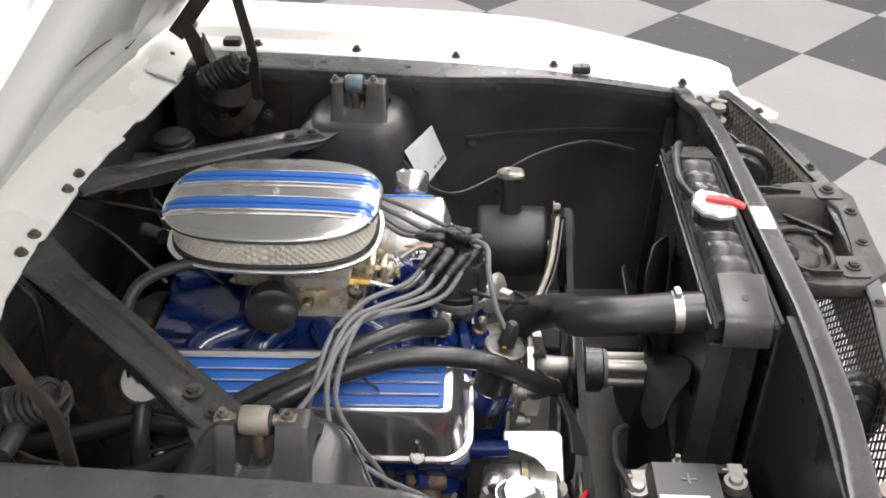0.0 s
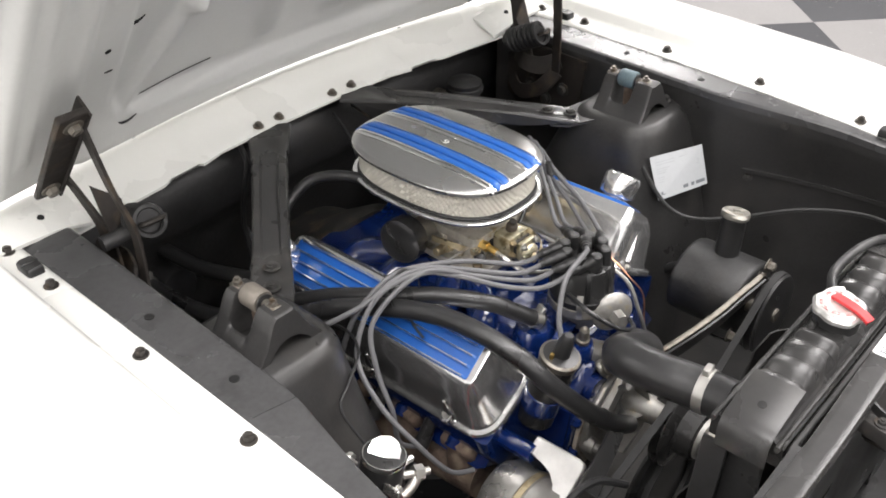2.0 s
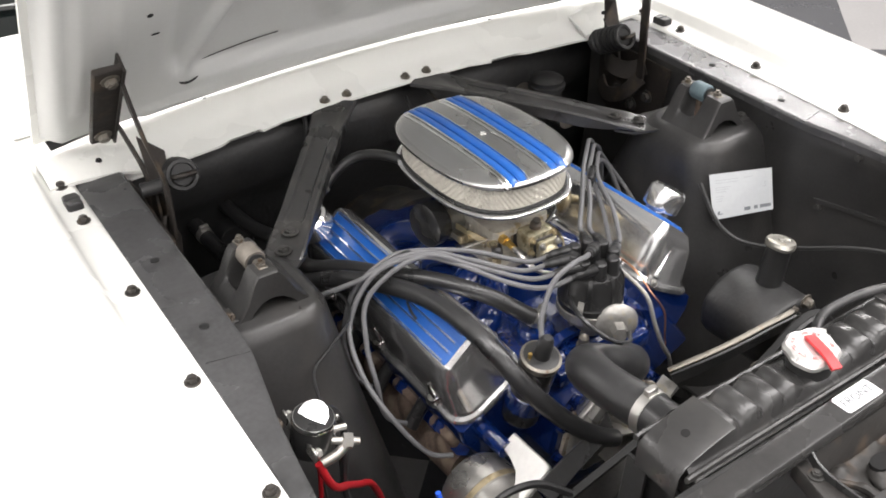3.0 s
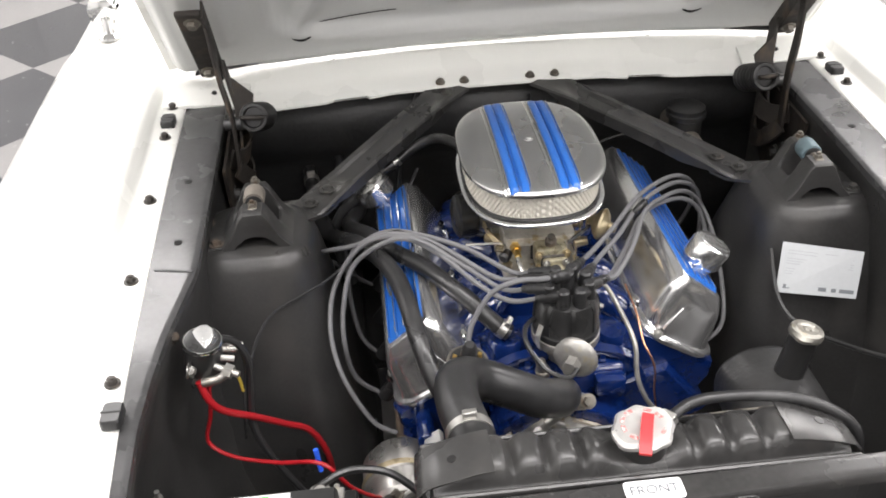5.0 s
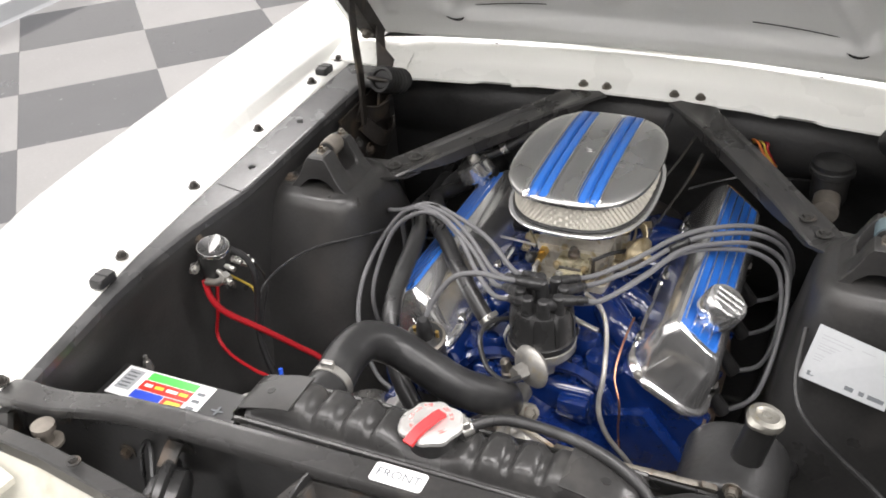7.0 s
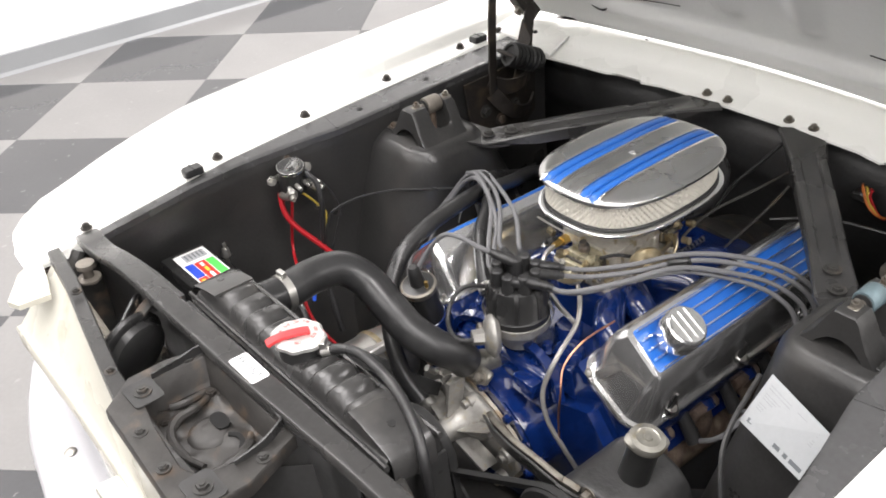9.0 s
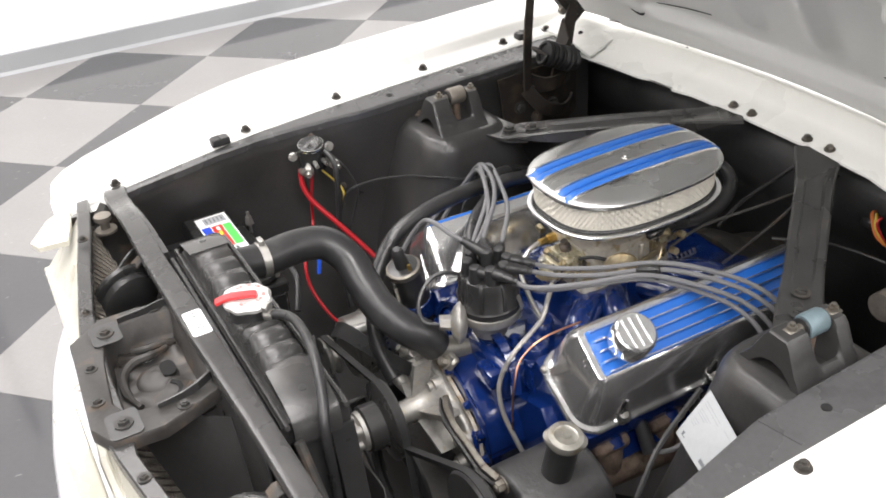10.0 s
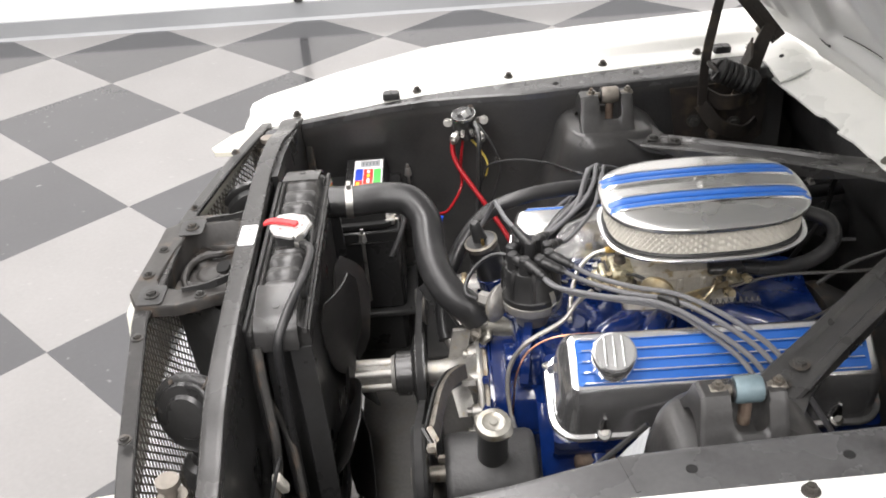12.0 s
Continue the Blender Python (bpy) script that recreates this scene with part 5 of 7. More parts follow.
for x, z in ((-0.108, 0.56), (-0.104, 0.62), (-0.076, 0.658), (0.108, 0.555), (0.100, 0.600), (0.066, 0.634), (0.012, 0.664)):
    one("cover_bolt", lambda b: hexbolt(b, (x, 0.334, z), (0, -1, 0), 0.0075, 0.008), BLUE, engine)
for s in (-1, 1):
    one("casting_rib", lambda b: strip(b, [(s * 0.118, 0.385, 0.668), (s * 0.100, 0.392, 0.702), (s * 0.060, 0.40, 0.716), (s * 0.02, 0.405, 0.712)], 0.014, 0.012, (0, 1, 0.3)), BLUE, manifold, "cast rib")
    for y in (0.425, 0.455):
        one("boss_bolt", lambda b: hexbolt(b, (s * (0.055 + (y - 0.425)), y, 0.706), (0, 0, 1), 0.009, 0.010), BLUE, manifold)
    one("front_pad", lambda b: box(b, (s * 0.066, 0.374, 0.676), (0.045, 0.03, 0.03), bevel=0.006, seg=2), BLUE, manifold)
one("distributor_boss", lambda b: lathe(b, [(0.034, 0.60), (0.030, 0.66), (0.026, 0.676), (0.020, 0.680)], (0.007, 0.411, 0.0), (0, 0, 1), 24), BLUE, manifold, "blue distributor boss")
one("sender", lambda b: lathe(b, [(0.011, 0), (0.011, 0.010), (0.008, 0.012), (0.007, 0.030), (0.003, 0.034)], (-0.030, 0.378, 0.70), (-0.2, -0.2, 1), 12), BOLT, engine, "dull temperature sender")


def belt(y, circles, w, parent, name="drive_belt"):
    """V-belt round pulleys given as (x, z, r): hull outline swept to a thin band."""
    pts = []
    for x, z, r in circles:
        for k in range(48):
            a = 2 * math.pi * k / 48
            pts.append((x + r * math.cos(a), z + r * math.sin(a)))
    pts = sorted(set((round(p[0], 5), round(p[1], 5)) for p in pts))
    def half(seq):
        out = []
        for p in seq:
            while len(out) > 1 and (out[-1][0] - out[-2][0]) * (p[1] - out[-2][1]) - (out[-1][1] - out[-2][1]) * (p[0] - out[-2][0]) <= 0:
                out.pop()
            out.append(p)
        return out[:-1]
    hull = half(pts) + half(pts[::-1])
    cx, cz = sum(p[0] for p in hull) / len(hull), sum(p[1] for p in hull) / len(hull)
    bm = B()
    n = len(hull)
    loops = []
    for dy, off in ((0.0, 0.001), (w, 0.001), (w * 0.8, -0.008), (w * 0.2, -0.008)):
        ring = []
        for i, p in enumerate(hull):
            a, b = hull[i - 1], hull[(i + 1) % n]
            nx, nz = b[1] - a[1], a[0] - b[0]
            l = math.hypot(nx, nz) or 1
            ring.append((p[0] + nx / l * off, y + dy, p[1] + nz / l * off))
        loops.append(ring)
    loft(bm, loops + [loops[0]], caps=False)
    bmesh.ops.remove_doubles(bm, verts=bm.verts, dist=1e-6)
    return part(name, bm, BELT, parent, "black rubber drive belt")


belt(0.219, [(0, 0.608, 0.064), (0.0, 0.47, 0.085), (-0.235, 0.575, 0.036)], 0.011, engine)
belt(0.2195, [(0.0, 0.47, 0.079), (0.277, 0.650, 0.070)], 0.011, engine)

# fan
fan = thing("cooling_fan", (0, 0.14, 0.60), "dark steel cooling fan on a silver spacer", "fan")
lathe(bm := B(), [(0.026, 0.0), (0.026, 0.004), (0.017, 0.006), (0.017, 0.062), (0.030, 0.064), (0.032, 0.070), (0.02, 0.072)], (0, 0.112, 0.608), (0, 1, 0), 28)
for k in range(4):
    a = radians(45 + 90 * k)
    cyl(bm, (0.019 * math.cos(a), 0.114, 0.608 + 0.019 * math.sin(a)), (0.019 * math.cos(a), 0.176, 0.608 + 0.019 * math.sin(a)), 0.0085, seg=12)
part("spacer", bm, PALE, fan, "silver fan spacer")
one("hub", lambda b: lathe(b, [(0.01, 0), (0.05, 0.002), (0.055, 0.008), (0.03, 0.014), (0.015, 0.016)], (0, 0.102, 0.608), (0, 1, 0), 24), FANBLADE, fan)
for k in range(5):
    a0 = radians(78 + 72 * k)
    rot = Matrix.Rotation(-a0, 3, "Y")
    bm = B()
    rings = []
    for r in np.linspace(0.035, 0.215, 8):
        tw = radians(28) * min(1.0, (r - 0.02) / 0.05)
        w = float(np.interp(r, (0.035, 0.07, 0.15, 0.20, 0.215), (0.022, 0.045, 0.055, 0.052, 0.035)))
        ring = []
        for q in (-1, -0.5, 0, 0.5, 1):
            u = q * w
            ring.append(V(r, u * math.sin(tw) + 0.006 * (1 - q * q), u * math.cos(tw)))
        full = ring + [p + V(0, 0.0025, 0) for p in reversed(ring)]
        rings.append([V(0, 0.110, 0.608) + rot @ p for p in full])
    loft(bm, rings)
    part("blade", bm, FANBLADE, fan, "brown-black painted fan blade")

# alternator
alt = thing("alternator", (-0.235, 0.27, 0.50), "silver alternator with a bright bracket", "alternator")
lathe(bm := B(), [(0.02, 0.0), (0.052, 0.004), (0.057, 0.010), (0.057, 0.045), (0.059, 0.047), (0.059, 0.057), (0.057, 0.059), (0.057, 0.095), (0.048, 0.108), (0.02, 0.112)], (-0.243, 0.258, 0.568), (0, 1, 0), 36)
part("housing", bm, STEEL, alt)
one("housing_band", lambda b: lathe(b, [(0.0592, 0.047), (0.0600, 0.048), (0.0600, 0.056), (0.0592, 0.057)], (-0.243, 0.258, 0.568), (0, 1, 0), 36), ZINC, alt, "gold tinted band")
one("pulley", lambda b: lathe(b, [(0.01, 0), (0.034, 0.001), (0.036, 0.004), (0.028, 0.011), (0.036, 0.018), (0.034, 0.021), (0.012, 0.022)], (-0.235, 0.214, 0.575), (0, 1, 0), 28), STEEL, alt)
# cast arm from the spacer tube forward and down over the housing, hollowed round it
bm = B()
e1, e2 = V(0, -1, 0), V(-0.84, 0, -0.54)
arm_o = V(-0.196, 0.340, 0.646)
outline = [(0.0, -0.012), (0.070, -0.014), (0.078, -0.012), (0.082, -0.004), (0.084, 0.070), (0.081, 0.078), (0.070, 0.078), (0.066, 0.052), (0.058, 0.034), (0.045, 0.022), (0.028, 0.016), (0.0, 0.014)]
prism(bm, [arm_o + e1 * u + e2 * v for u, v in outline], V(0.54, 0, -0.84) * 0.012)
bmesh.ops.bevel(bm, geom=bm.edges[:], offset=0.002, segments=1, affect="EDGES")
part("bracket", bm, BRIGHT, alt, "bright cast bracket arm")
one("adjusting_arm", lambda b: strip(b, [(-0.215, 0.236, 0.640), (-0.182, 0.241, 0.655), (-0.125, 0.256, 0.657), (-0.070, 0.276, 0.650), (-0.050, 0.296, 0.640)], lambda q: 0.030 - 0.008 * q, 0.005, (0.1, 0.6, 0.6)), BLACK, alt, "black slotted adjusting arm")
one("spacer_tube", lambda b: cyl(b, (-0.204, 0.332, 0.634), (-0.204, 0.410, 0.630), 0.0135, seg=18, ch=0.001), BLUE, alt, "blue painted spacer tube")
one("bracket_bolt", lambda b: hexbolt(b, arm_o + e1 * 0.076 + e2 * 0.066, (-0.54, 0, 0.84), 0.008, 0.008), BOLT, alt)

# distributor with vacuum canister
dist = thing("distributor", (0.007, 0.411, 0.68), "black capped distributor with grey plug leads", "distributor")
D = V(0.007, 0.411, 0.0)
lathe(bm := B(), [(0.016, 0.672), (0.018, 0.70), (0.026, 0.705), (0.030, 0.72), (0.044, 0.735), (0.049, 0.742), (0.049, 0.754), (0.04, 0.757)], D, (0, 0, 1), 32)
part("body", bm, PALE, dist, "pale cast distributor body")
lathe(bm := B(), [(0.040, 0.752), (0.0475, 0.755), (0.0485, 0.765), (0.0462, 0.768), (0.0450, 0.802), (0.041, 0.813), (0.030, 0.817), (0.012, 0.818)], D, (0, 0, 1), 36)
cap_ob = part("cap", bm, PLASTIC, dist, "black distributor cap")
for k in range(8):
    a = radians(45 * k)
    one("cap_rib", lambda b: strip(b, [D + V(0.0462 * math.cos(a), 0.0462 * math.sin(a), 0.769), D + V(0.0452 * math.cos(a), 0.0452 * math.sin(a), 0.800), D + V(0.038 * math.cos(a), 0.038 * math.sin(a), 0.815)], 0.006, 0.003, (-math.sin(a), math.cos(a), 0)), PLASTIC, cap_ob)
TOWERS = [D + V(0.030 * math.cos(radians(22.5 + 45 * k)), 0.030 * math.sin(radians(22.5 + 45 * k)), 0.814) for k in range(8)]
for p in TOWERS + [D + V(0, 0, 0.816)]:
    one("tower", lambda b: lathe(b, [(0.0105, -0.01), (0.0095, 0.012), (0.0085, 0.016)], p, (0, 0, 1), 14), PLASTIC, cap_ob)
bm = B()
lathe(bm, [(0.008, -0.012), (0.026, -0.008), (0.0315, -0.002), (0.0325, 0.0), (0.0315, 0.003), (0.024, 0.010), (0.010, 0.014)], (0.010, 0.357, 0.744), (-0.5, -0.86, 0.06), 32)
part("vacuum_canister", bm, PALE, dist, "plated vacuum advance canister")
one("canister_nut", lambda b: cyl(b, (0.0035, 0.3455, 0.745), (-0.0055, 0.330, 0.746), 0.0125, 0.0115, seg=6), PALE, dist, "hexagonal canister nut")
one("canister_arm", lambda b: box(b, (0.008, 0.372, 0.742), (0.016, 0.035, 0.010), bevel=0.002), PALE, dist)
for a in (0.6, 3.7):
    one("cap_clip", lambda b: strip(b, [D + V(0.05 * math.cos(a), 0.05 * math.sin(a), 0.742), D + V(0.054 * math.cos(a), 0.054 * math.sin(a), 0.764), D + V(0.047 * math.cos(a), 0.047 * math.sin(a), 0.782)], 0.009, 0.0015, (-math.sin(a), math.cos(a), 0)), STEEL, dist)

# plug leads and coil lead
def lead(boot, pts, plug=True):
    ob = thing("spark_plug_lead", boot, "grey silicone spark plug lead with black boot", "cable", "spark plug leads")
    b0 = V(boot)
    nxt = V(pts[0])
    mid = b0 + V(0, 0, 0.019)
    way = (nxt - mid).normalized()
    bm = B()
    cyl(bm, b0, b0 + V(0, 0, 0.027), 0.0100, 0.0086, seg=14, ch=0.002)
    tube(bm, [mid, mid + way * 0.012, mid + way * 0.030, mid + way * 0.042], [0.0088, 0.0086, 0.0074, 0.0058], seg=10)
    part("boot", bm, RUBBER, ob, "black rubber boot")
    one("wire", lambda b: tube(b, [mid + way * 0.036] + [V(p) for p in pts], 0.0038, seg=8), WIRE, ob)


T = TOWERS
lead(T[3], [(-0.085, 0.462, 0.815), (-0.141, 0.515, 0.828), (-0.184, 0.540, 0.842), (-0.233, 0.553, 0.846), (-0.285, 0.572, 0.818), (-0.336, 0.623, 0.778), (-0.345, 0.70, 0.72), (-0.325, 0.755, 0.66), (-0.285, 0.785, 0.60), (-0.258, 0.796, 0.574)])
lead(T[4], [(-0.080, 0.445, 0.808), (-0.134, 0.500, 0.820), (-0.199, 0.530, 0.850), (-0.268, 0.560, 0.828), (-0.318, 0.552, 0.765), (-0.331, 0.500, 0.715), (-0.317, 0.449, 0.665), (-0.280, 0.42, 0.60), (-0.245, 0.405, 0.585)])
lead(T[2], [(-0.06, 0.48, 0.81), (-0.12, 0.528, 0.825), (-0.185, 0.552, 0.840), (-0.235, 0.566, 0.842), (-0.285, 0.58, 0.805), (-0.30, 0.60, 0.74), (-0.300, 0.615, 0.67), (-0.288, 0.605, 0.61), (-0.258, 0.596, 0.577)])
lead(T[5], [(-0.070, 0.425, 0.800), (-0.110, 0.461, 0.806), (-0.163, 0.515, 0.830), (-0.218, 0.535, 0.848), (-0.285, 0.552, 0.800), (-0.308, 0.525, 0.745), (-0.312, 0.495, 0.69), (-0.300, 0.497, 0.62), (-0.258, 0.496, 0.580)])
lead(T[7], [(0.085, 0.440, 0.818), (0.125, 0.500, 0.824), (0.162, 0.575, 0.830), (0.208, 0.628, 0.820), (0.262, 0.680, 0.796), (0.304, 0.700, 0.752), (0.316, 0.64, 0.70), (0.300, 0.54, 0.63), (0.256, 0.526, 0.591)])
lead(T[0], [(0.072, 0.492, 0.812), (0.115, 0.540, 0.818), (0.155, 0.590, 0.830), (0.198, 0.632, 0.831), (0.258, 0.690, 0.808), (0.302, 0.718, 0.765), (0.314, 0.722, 0.68), (0.296, 0.726, 0.615), (0.256, 0.726, 0.587)])
lead(T[1], [(0.060, 0.500, 0.815), (0.105, 0.548, 0.822), (0.150, 0.598, 0.836), (0.196, 0.643, 0.836), (0.254, 0.700, 0.815), (0.298, 0.736, 0.772), (0.314, 0.785, 0.69), (0.296, 0.818, 0.615), (0.256, 0.826, 0.585)])
lead(T[6], [(0.080, 0.455, 0.806), (0.122, 0.518, 0.814), (0.160, 0.582, 0.820), (0.206, 0.630, 0.809), (0.260, 0.672, 0.786), (0.298, 0.685, 0.745), (0.310, 0.650, 0.67), (0.294, 0.630, 0.61), (0.256, 0.626, 0.589)])
loom_clip = thing("wire_separator", (0.158, 0.588, 0.826), "black plastic separator holding the plug leads", "clip")
one("comb", lambda b: box(b, (0.160, 0.588, 0.827), (0.010, 0.034, 0.024), rot=Euler((0.2, 0, -0.85)).to_matrix(), bevel=0.003), PLASTIC, loom_clip)
lead(D + V(0, 0, 0.826), [(-0.040, 0.378, 0.868), (-0.070, 0.368, 0.876), (-0.105, 0.366, 0.862), (-0.132, 0.355, 0.825), (-0.141, 0.343, 0.798)])
# ignition coil
coil = thing("ignition_coil", (-0.142, 0.345, 0.63), "black cylindrical ignition coil with plated top rim", "coil")
CA, CT = V(-0.150, 0.372, 0.640), V(-0.142, 0.341, 0.768)
cyl(bm := B(), CA, CT, 0.027, seg=28, ch=0.003)
part("can", bm, PLASTIC, coil)
lathe(bm := B(), [(0.0275, -0.010), (0.029, -0.006), (0.029, 0.0), (0.025, 0.002)], CT, CT - CA, 28)
part("rim", bm, BOLT, coil, "dull crimped rim")
one("top_plate", lambda b: lathe(b, [(0.0255, 0.0), (0.0250, 0.0022), (0.012, 0.004)], CT, CT - CA, 28), PLASTIC, coil, "black moulded top")
lathe(bm := B(), [(0.013, 0.0), (0.012, 0.008), (0.0110, 0.024), (0.009, 0.036), (0.006, 0.040)], CT, CT - CA, 20)
part("tower", bm, RUBBER, coil)
for d in (-1, 1):
    one("terminal", lambda b: cyl(b, CT + V(d * 0.017, 0.004, 0.0), CT + V(d * 0.017, 0.002, 0.012), 0.003, seg=8), BRASS, coil)
one("strap", lambda b: lathe(b, [(0.0275, 0.03), (0.0290, 0.031), (0.0290, 0.06), (0.0275, 0.061)], CA, CT - CA, 28), BLUE, coil, "blue coil strap")

# carburettor
GILT = pbr("gold_dichromate_casting", (0.50, 0.46, 0.33), 0.33, metal=0.65, var=0.35, s1=40, s2=160, bump=0.25, stain=(0.22, 0.18, 0.10), amount=0.35, stain_scale=70)
carb = thing("carburettor", (0, 0.635, 0.745), "cast four-barrel carburettor with brass fuel fitting", "carburettor")
bm = B()
loft(bm, [[(px, 0.635 + py, z) for px, py in rrect(a, b, 0.010, 4)] for z, a, b in ((0.745, 0.060, 0.086), (0.757, 0.060, 0.086), (0.759, 0.046, 0.060), (0.792, 0.044, 0.058), (0.794, 0.054, 0.070), (0.808, 0.054, 0.070), (0.812, 0.038, 0.044), (0.838, 0.036, 0.038), (0.852, 0.046, 0.046))])
part("body", bm, CARB, carb, "pale cast carburettor body", 40)
for x in (-0.052, 0.052):
    for y in (0.562, 0.708):
        one("base_nut", lambda b: cyl(b, (x, y, 0.757), (x, y, 0.767), 0.008, seg=6), ZINC, carb)
    for y in (0.600, 0.635, 0.670):
        one("body_rib", lambda b: box(b, (x * 0.93, y, 0.778), (0.010, 0.009, 0.030), bevel=0.002), CARB, carb)
one("base_gasket", lambda b: box(b, (0, 0.635, 0.7425), (0.126, 0.178, 0.006), bevel=0.002), DARK, carb, "dark base gasket")
# float bowls held by corner screws, with gaskets and sight plugs
for sy, yc, w in ((-1, 0.549, 0.050), (1, 0.721, 0.072)):
    bm = B()
    box(bm, (0.012, yc, 0.787), (w, 0.036, 0.036), bevel=0.007, seg=2)
    box(bm, (0.012, yc + sy * 0.014, 0.781), (w * 0.62, 0.020, 0.022), bevel=0.005)
    bowl = part("float_bowl", bm, GILT, carb, "gold dichromate float bowl")
    one("bowl_gasket", lambda b: box(b, (0.012, yc - sy * 0.019, 0.787), (w + 0.004, 0.004, 0.040), bevel=0.001), DARK, bowl, "dark bowl gasket")
    one("metering_block", lambda b: box(b, (0.012, yc - sy * 0.026, 0.787), (w + 0.002, 0.010, 0.038), bevel=0.002), ZINC, bowl, "gold metering block")
    for dx in (-0.42, 0.42):
        for dz in (-0.011, 0.011):
            one("bowl_screw", lambda b: hexbolt(b, (0.012 + dx * w, yc + sy * 0.017, 0.787 + dz), (0, sy, 0), 0.0045, 0.006), ZINC, bowl)
    one("sight_plug", lambda b: cyl(b, (0.012, yc + sy * 0.022, 0.776), (0.012, yc + sy * 0.030, 0.776), 0.007, seg=6), BRASS, bowl, "brass sight plug")
# accelerator pump on the front bowl: gasket, round cover, screws, arm
one("pump_gasket", lambda b: box(b, (0.014, 0.5275, 0.782), (0.042, 0.003, 0.034), bevel=0.001), DARK, carb, "dark pump gasket")
bm = B()
box(bm, (0.014, 0.521, 0.782), (0.038, 0.011, 0.030), bevel=0.004, seg=2)
lathe(bm, [(0.017, 0.0), (0.017, 0.006), (0.014, 0.010), (0.008, 0.012), (0.007, 0.017), (0.003, 0.019)], (0.013, 0.517, 0.776), (0, -1, -0.25), 22)
pump = part("pump_cover", bm, GILT, carb, "gold accelerator pump cover", 40)
for dx, dz in ((-0.015, 0.011), (0.015, 0.011), (-0.015, -0.011), (0.015, -0.011)):
    one("pump_screw", lambda b: hexbolt(b, (0.014 + dx, 0.5155, 0.782 + dz), (0, -1, 0), 0.0042, 0.005), STEEL, pump)
one("pump_arm", lambda b: strip(b, [(0.004, 0.499, 0.772), (0.024, 0.501, 0.776), (0.040, 0.512, 0.784), (0.050, 0.540, 0.786), (0.056, 0.575, 0.780)], 0.007, 0.0025, (0, 0.3, 1)), ZINC, pump)
one("bowl_vent", lambda b: lathe(b, [(0.009, 0.0), (0.009, 0.010), (0.006, 0.013), (0.006, 0.018)], (0.012, 0.549, 0.804), (0, -0.2, 1), 14), DARK, carb, "dark bowl vent stub")
one("idle_screw", lambda b: tube(b, [(0.046, 0.585, 0.775), (0.046, 0.556, 0.768), (0.046, 0.545, 0.766)], 0.0035, seg=8), STEEL, carb)
one("linkage_rod", lambda b: tube(b, [(-0.115, 0.574, 0.800), (-0.085, 0.572, 0.800), (-0.058, 0.576, 0.795)], 0.0018, seg=6), STEEL, carb)
one("vacuum_cap", lambda b: lathe(b, [(0.008, 0.0), (0.009, 0.006), (0.009, 0.014), (0.005, 0.018)], (-0.052, 0.562, 0.786), (-0.5, -0.8, 0), 14), RUBBER, carb, "black rubber vacuum cap")
for p0, p1, r in (((0.060, 0.60, 0.768), (0.082, 0.60, 0.770), 0.009), ((0.060, 0.655, 0.766), (0.088, 0.655, 0.768), 0.007), ((-0.055, 0.625, 0.772), (-0.078, 0.625, 0.774), 0.009), ((0.052, 0.70, 0.80), (0.066, 0.71, 0.806), 0.008)):
    one("shaft_end", lambda b: cyl(b, p0, p1, r, r * 0.8, seg=14, ch=0.001), ZINC, carb)
one("return_spring", lambda b: tube(b, [(0.090 + 0.005 * math.cos(1.57 * k), 0.668 + 0.0022 * k, 0.772 + 0.005 * math.sin(1.57 * k)) for k in range(36)], 0.0011, seg=5, straight=True), DARK, carb, "thin return spring")
one("vacuum_tube", lambda b: tube(b, [(0.040, 0.555, 0.80), (0.062, 0.562, 0.812), (0.078, 0.585, 0.806), (0.090, 0.592, 0.806)], 0.003, seg=7), RUBBER, carb, "thin black vacuum tube")
one("choke_housing", lambda b: lathe(b, [(0.02, 0.0), (0.034, 0.002), (0.036, 0.008), (0.036, 0.03), (0.030, 0.034)], (-0.088, 0.668, 0.795), (-1, -0.15, 0.05), 28), PLASTIC, carb, "black round choke housing")
one("choke_neck", lambda b: cyl(b, (-0.05, 0.665, 0.792), (-0.09, 0.668, 0.795), 0.022, seg=18), CAST, carb)
bm = B()
lathe(bm, [(0.006, -0.02), (0.010, -0.012), (0.020, -0.006), (0.0255, 0.0), (0.0255, 0.004), (0.018, 0.010), (0.008, 0.014), (0.007, 0.026)], (0.098, 0.588, 0.808), (0.75, -0.45, -0.15), 26)
part("choke_pulloff", bm, ZINC, carb, "gold plated vacuum diaphragm")
bm = B()
cyl(bm, (-0.040, 0.552, 0.796), (-0.040, 0.535, 0.795), 0.0055, seg=6)
cyl(bm, (-0.040, 0.568, 0.796), (-0.040, 0.552, 0.796), 0.0080, seg=6)
part("fuel_fitting", bm, BRASS, carb, "brass hexagonal fuel fitting")
for pts, w in (([(0.062, 0.60, 0.785), (0.075, 0.62, 0.775), (0.078, 0.66, 0.785), (0.070, 0.70, 0.79)], 0.010), ([(0.062, 0.68, 0.79), (0.085, 0.675, 0.80), (0.095, 0.66, 0.78), (0.09, 0.64, 0.765)], 0.012), ([(-0.06, 0.58, 0.79), (-0.075, 0.60, 0.80), (-0.08, 0.63, 0.80)], 0.010)):
    one("linkage_lever", lambda b: strip(b, pts, w, 0.003, (0, 0.3, 1)), ZINC, carb, "gold plated linkage lever")
for c in ((0.082, 0.70, 0.785), (0.085, 0.655, 0.778), (-0.07, 0.60, 0.79), (0.07, 0.725, 0.80), (-0.06, 0.555, 0.80)):
    bm = B()
    cyl(bm, V(c), V(c) + V(0.012 * (1 if c[0] > 0 else -1), 0, 0.003), 0.006, seg=8)
    part("screw", bm, ZINC, carb)
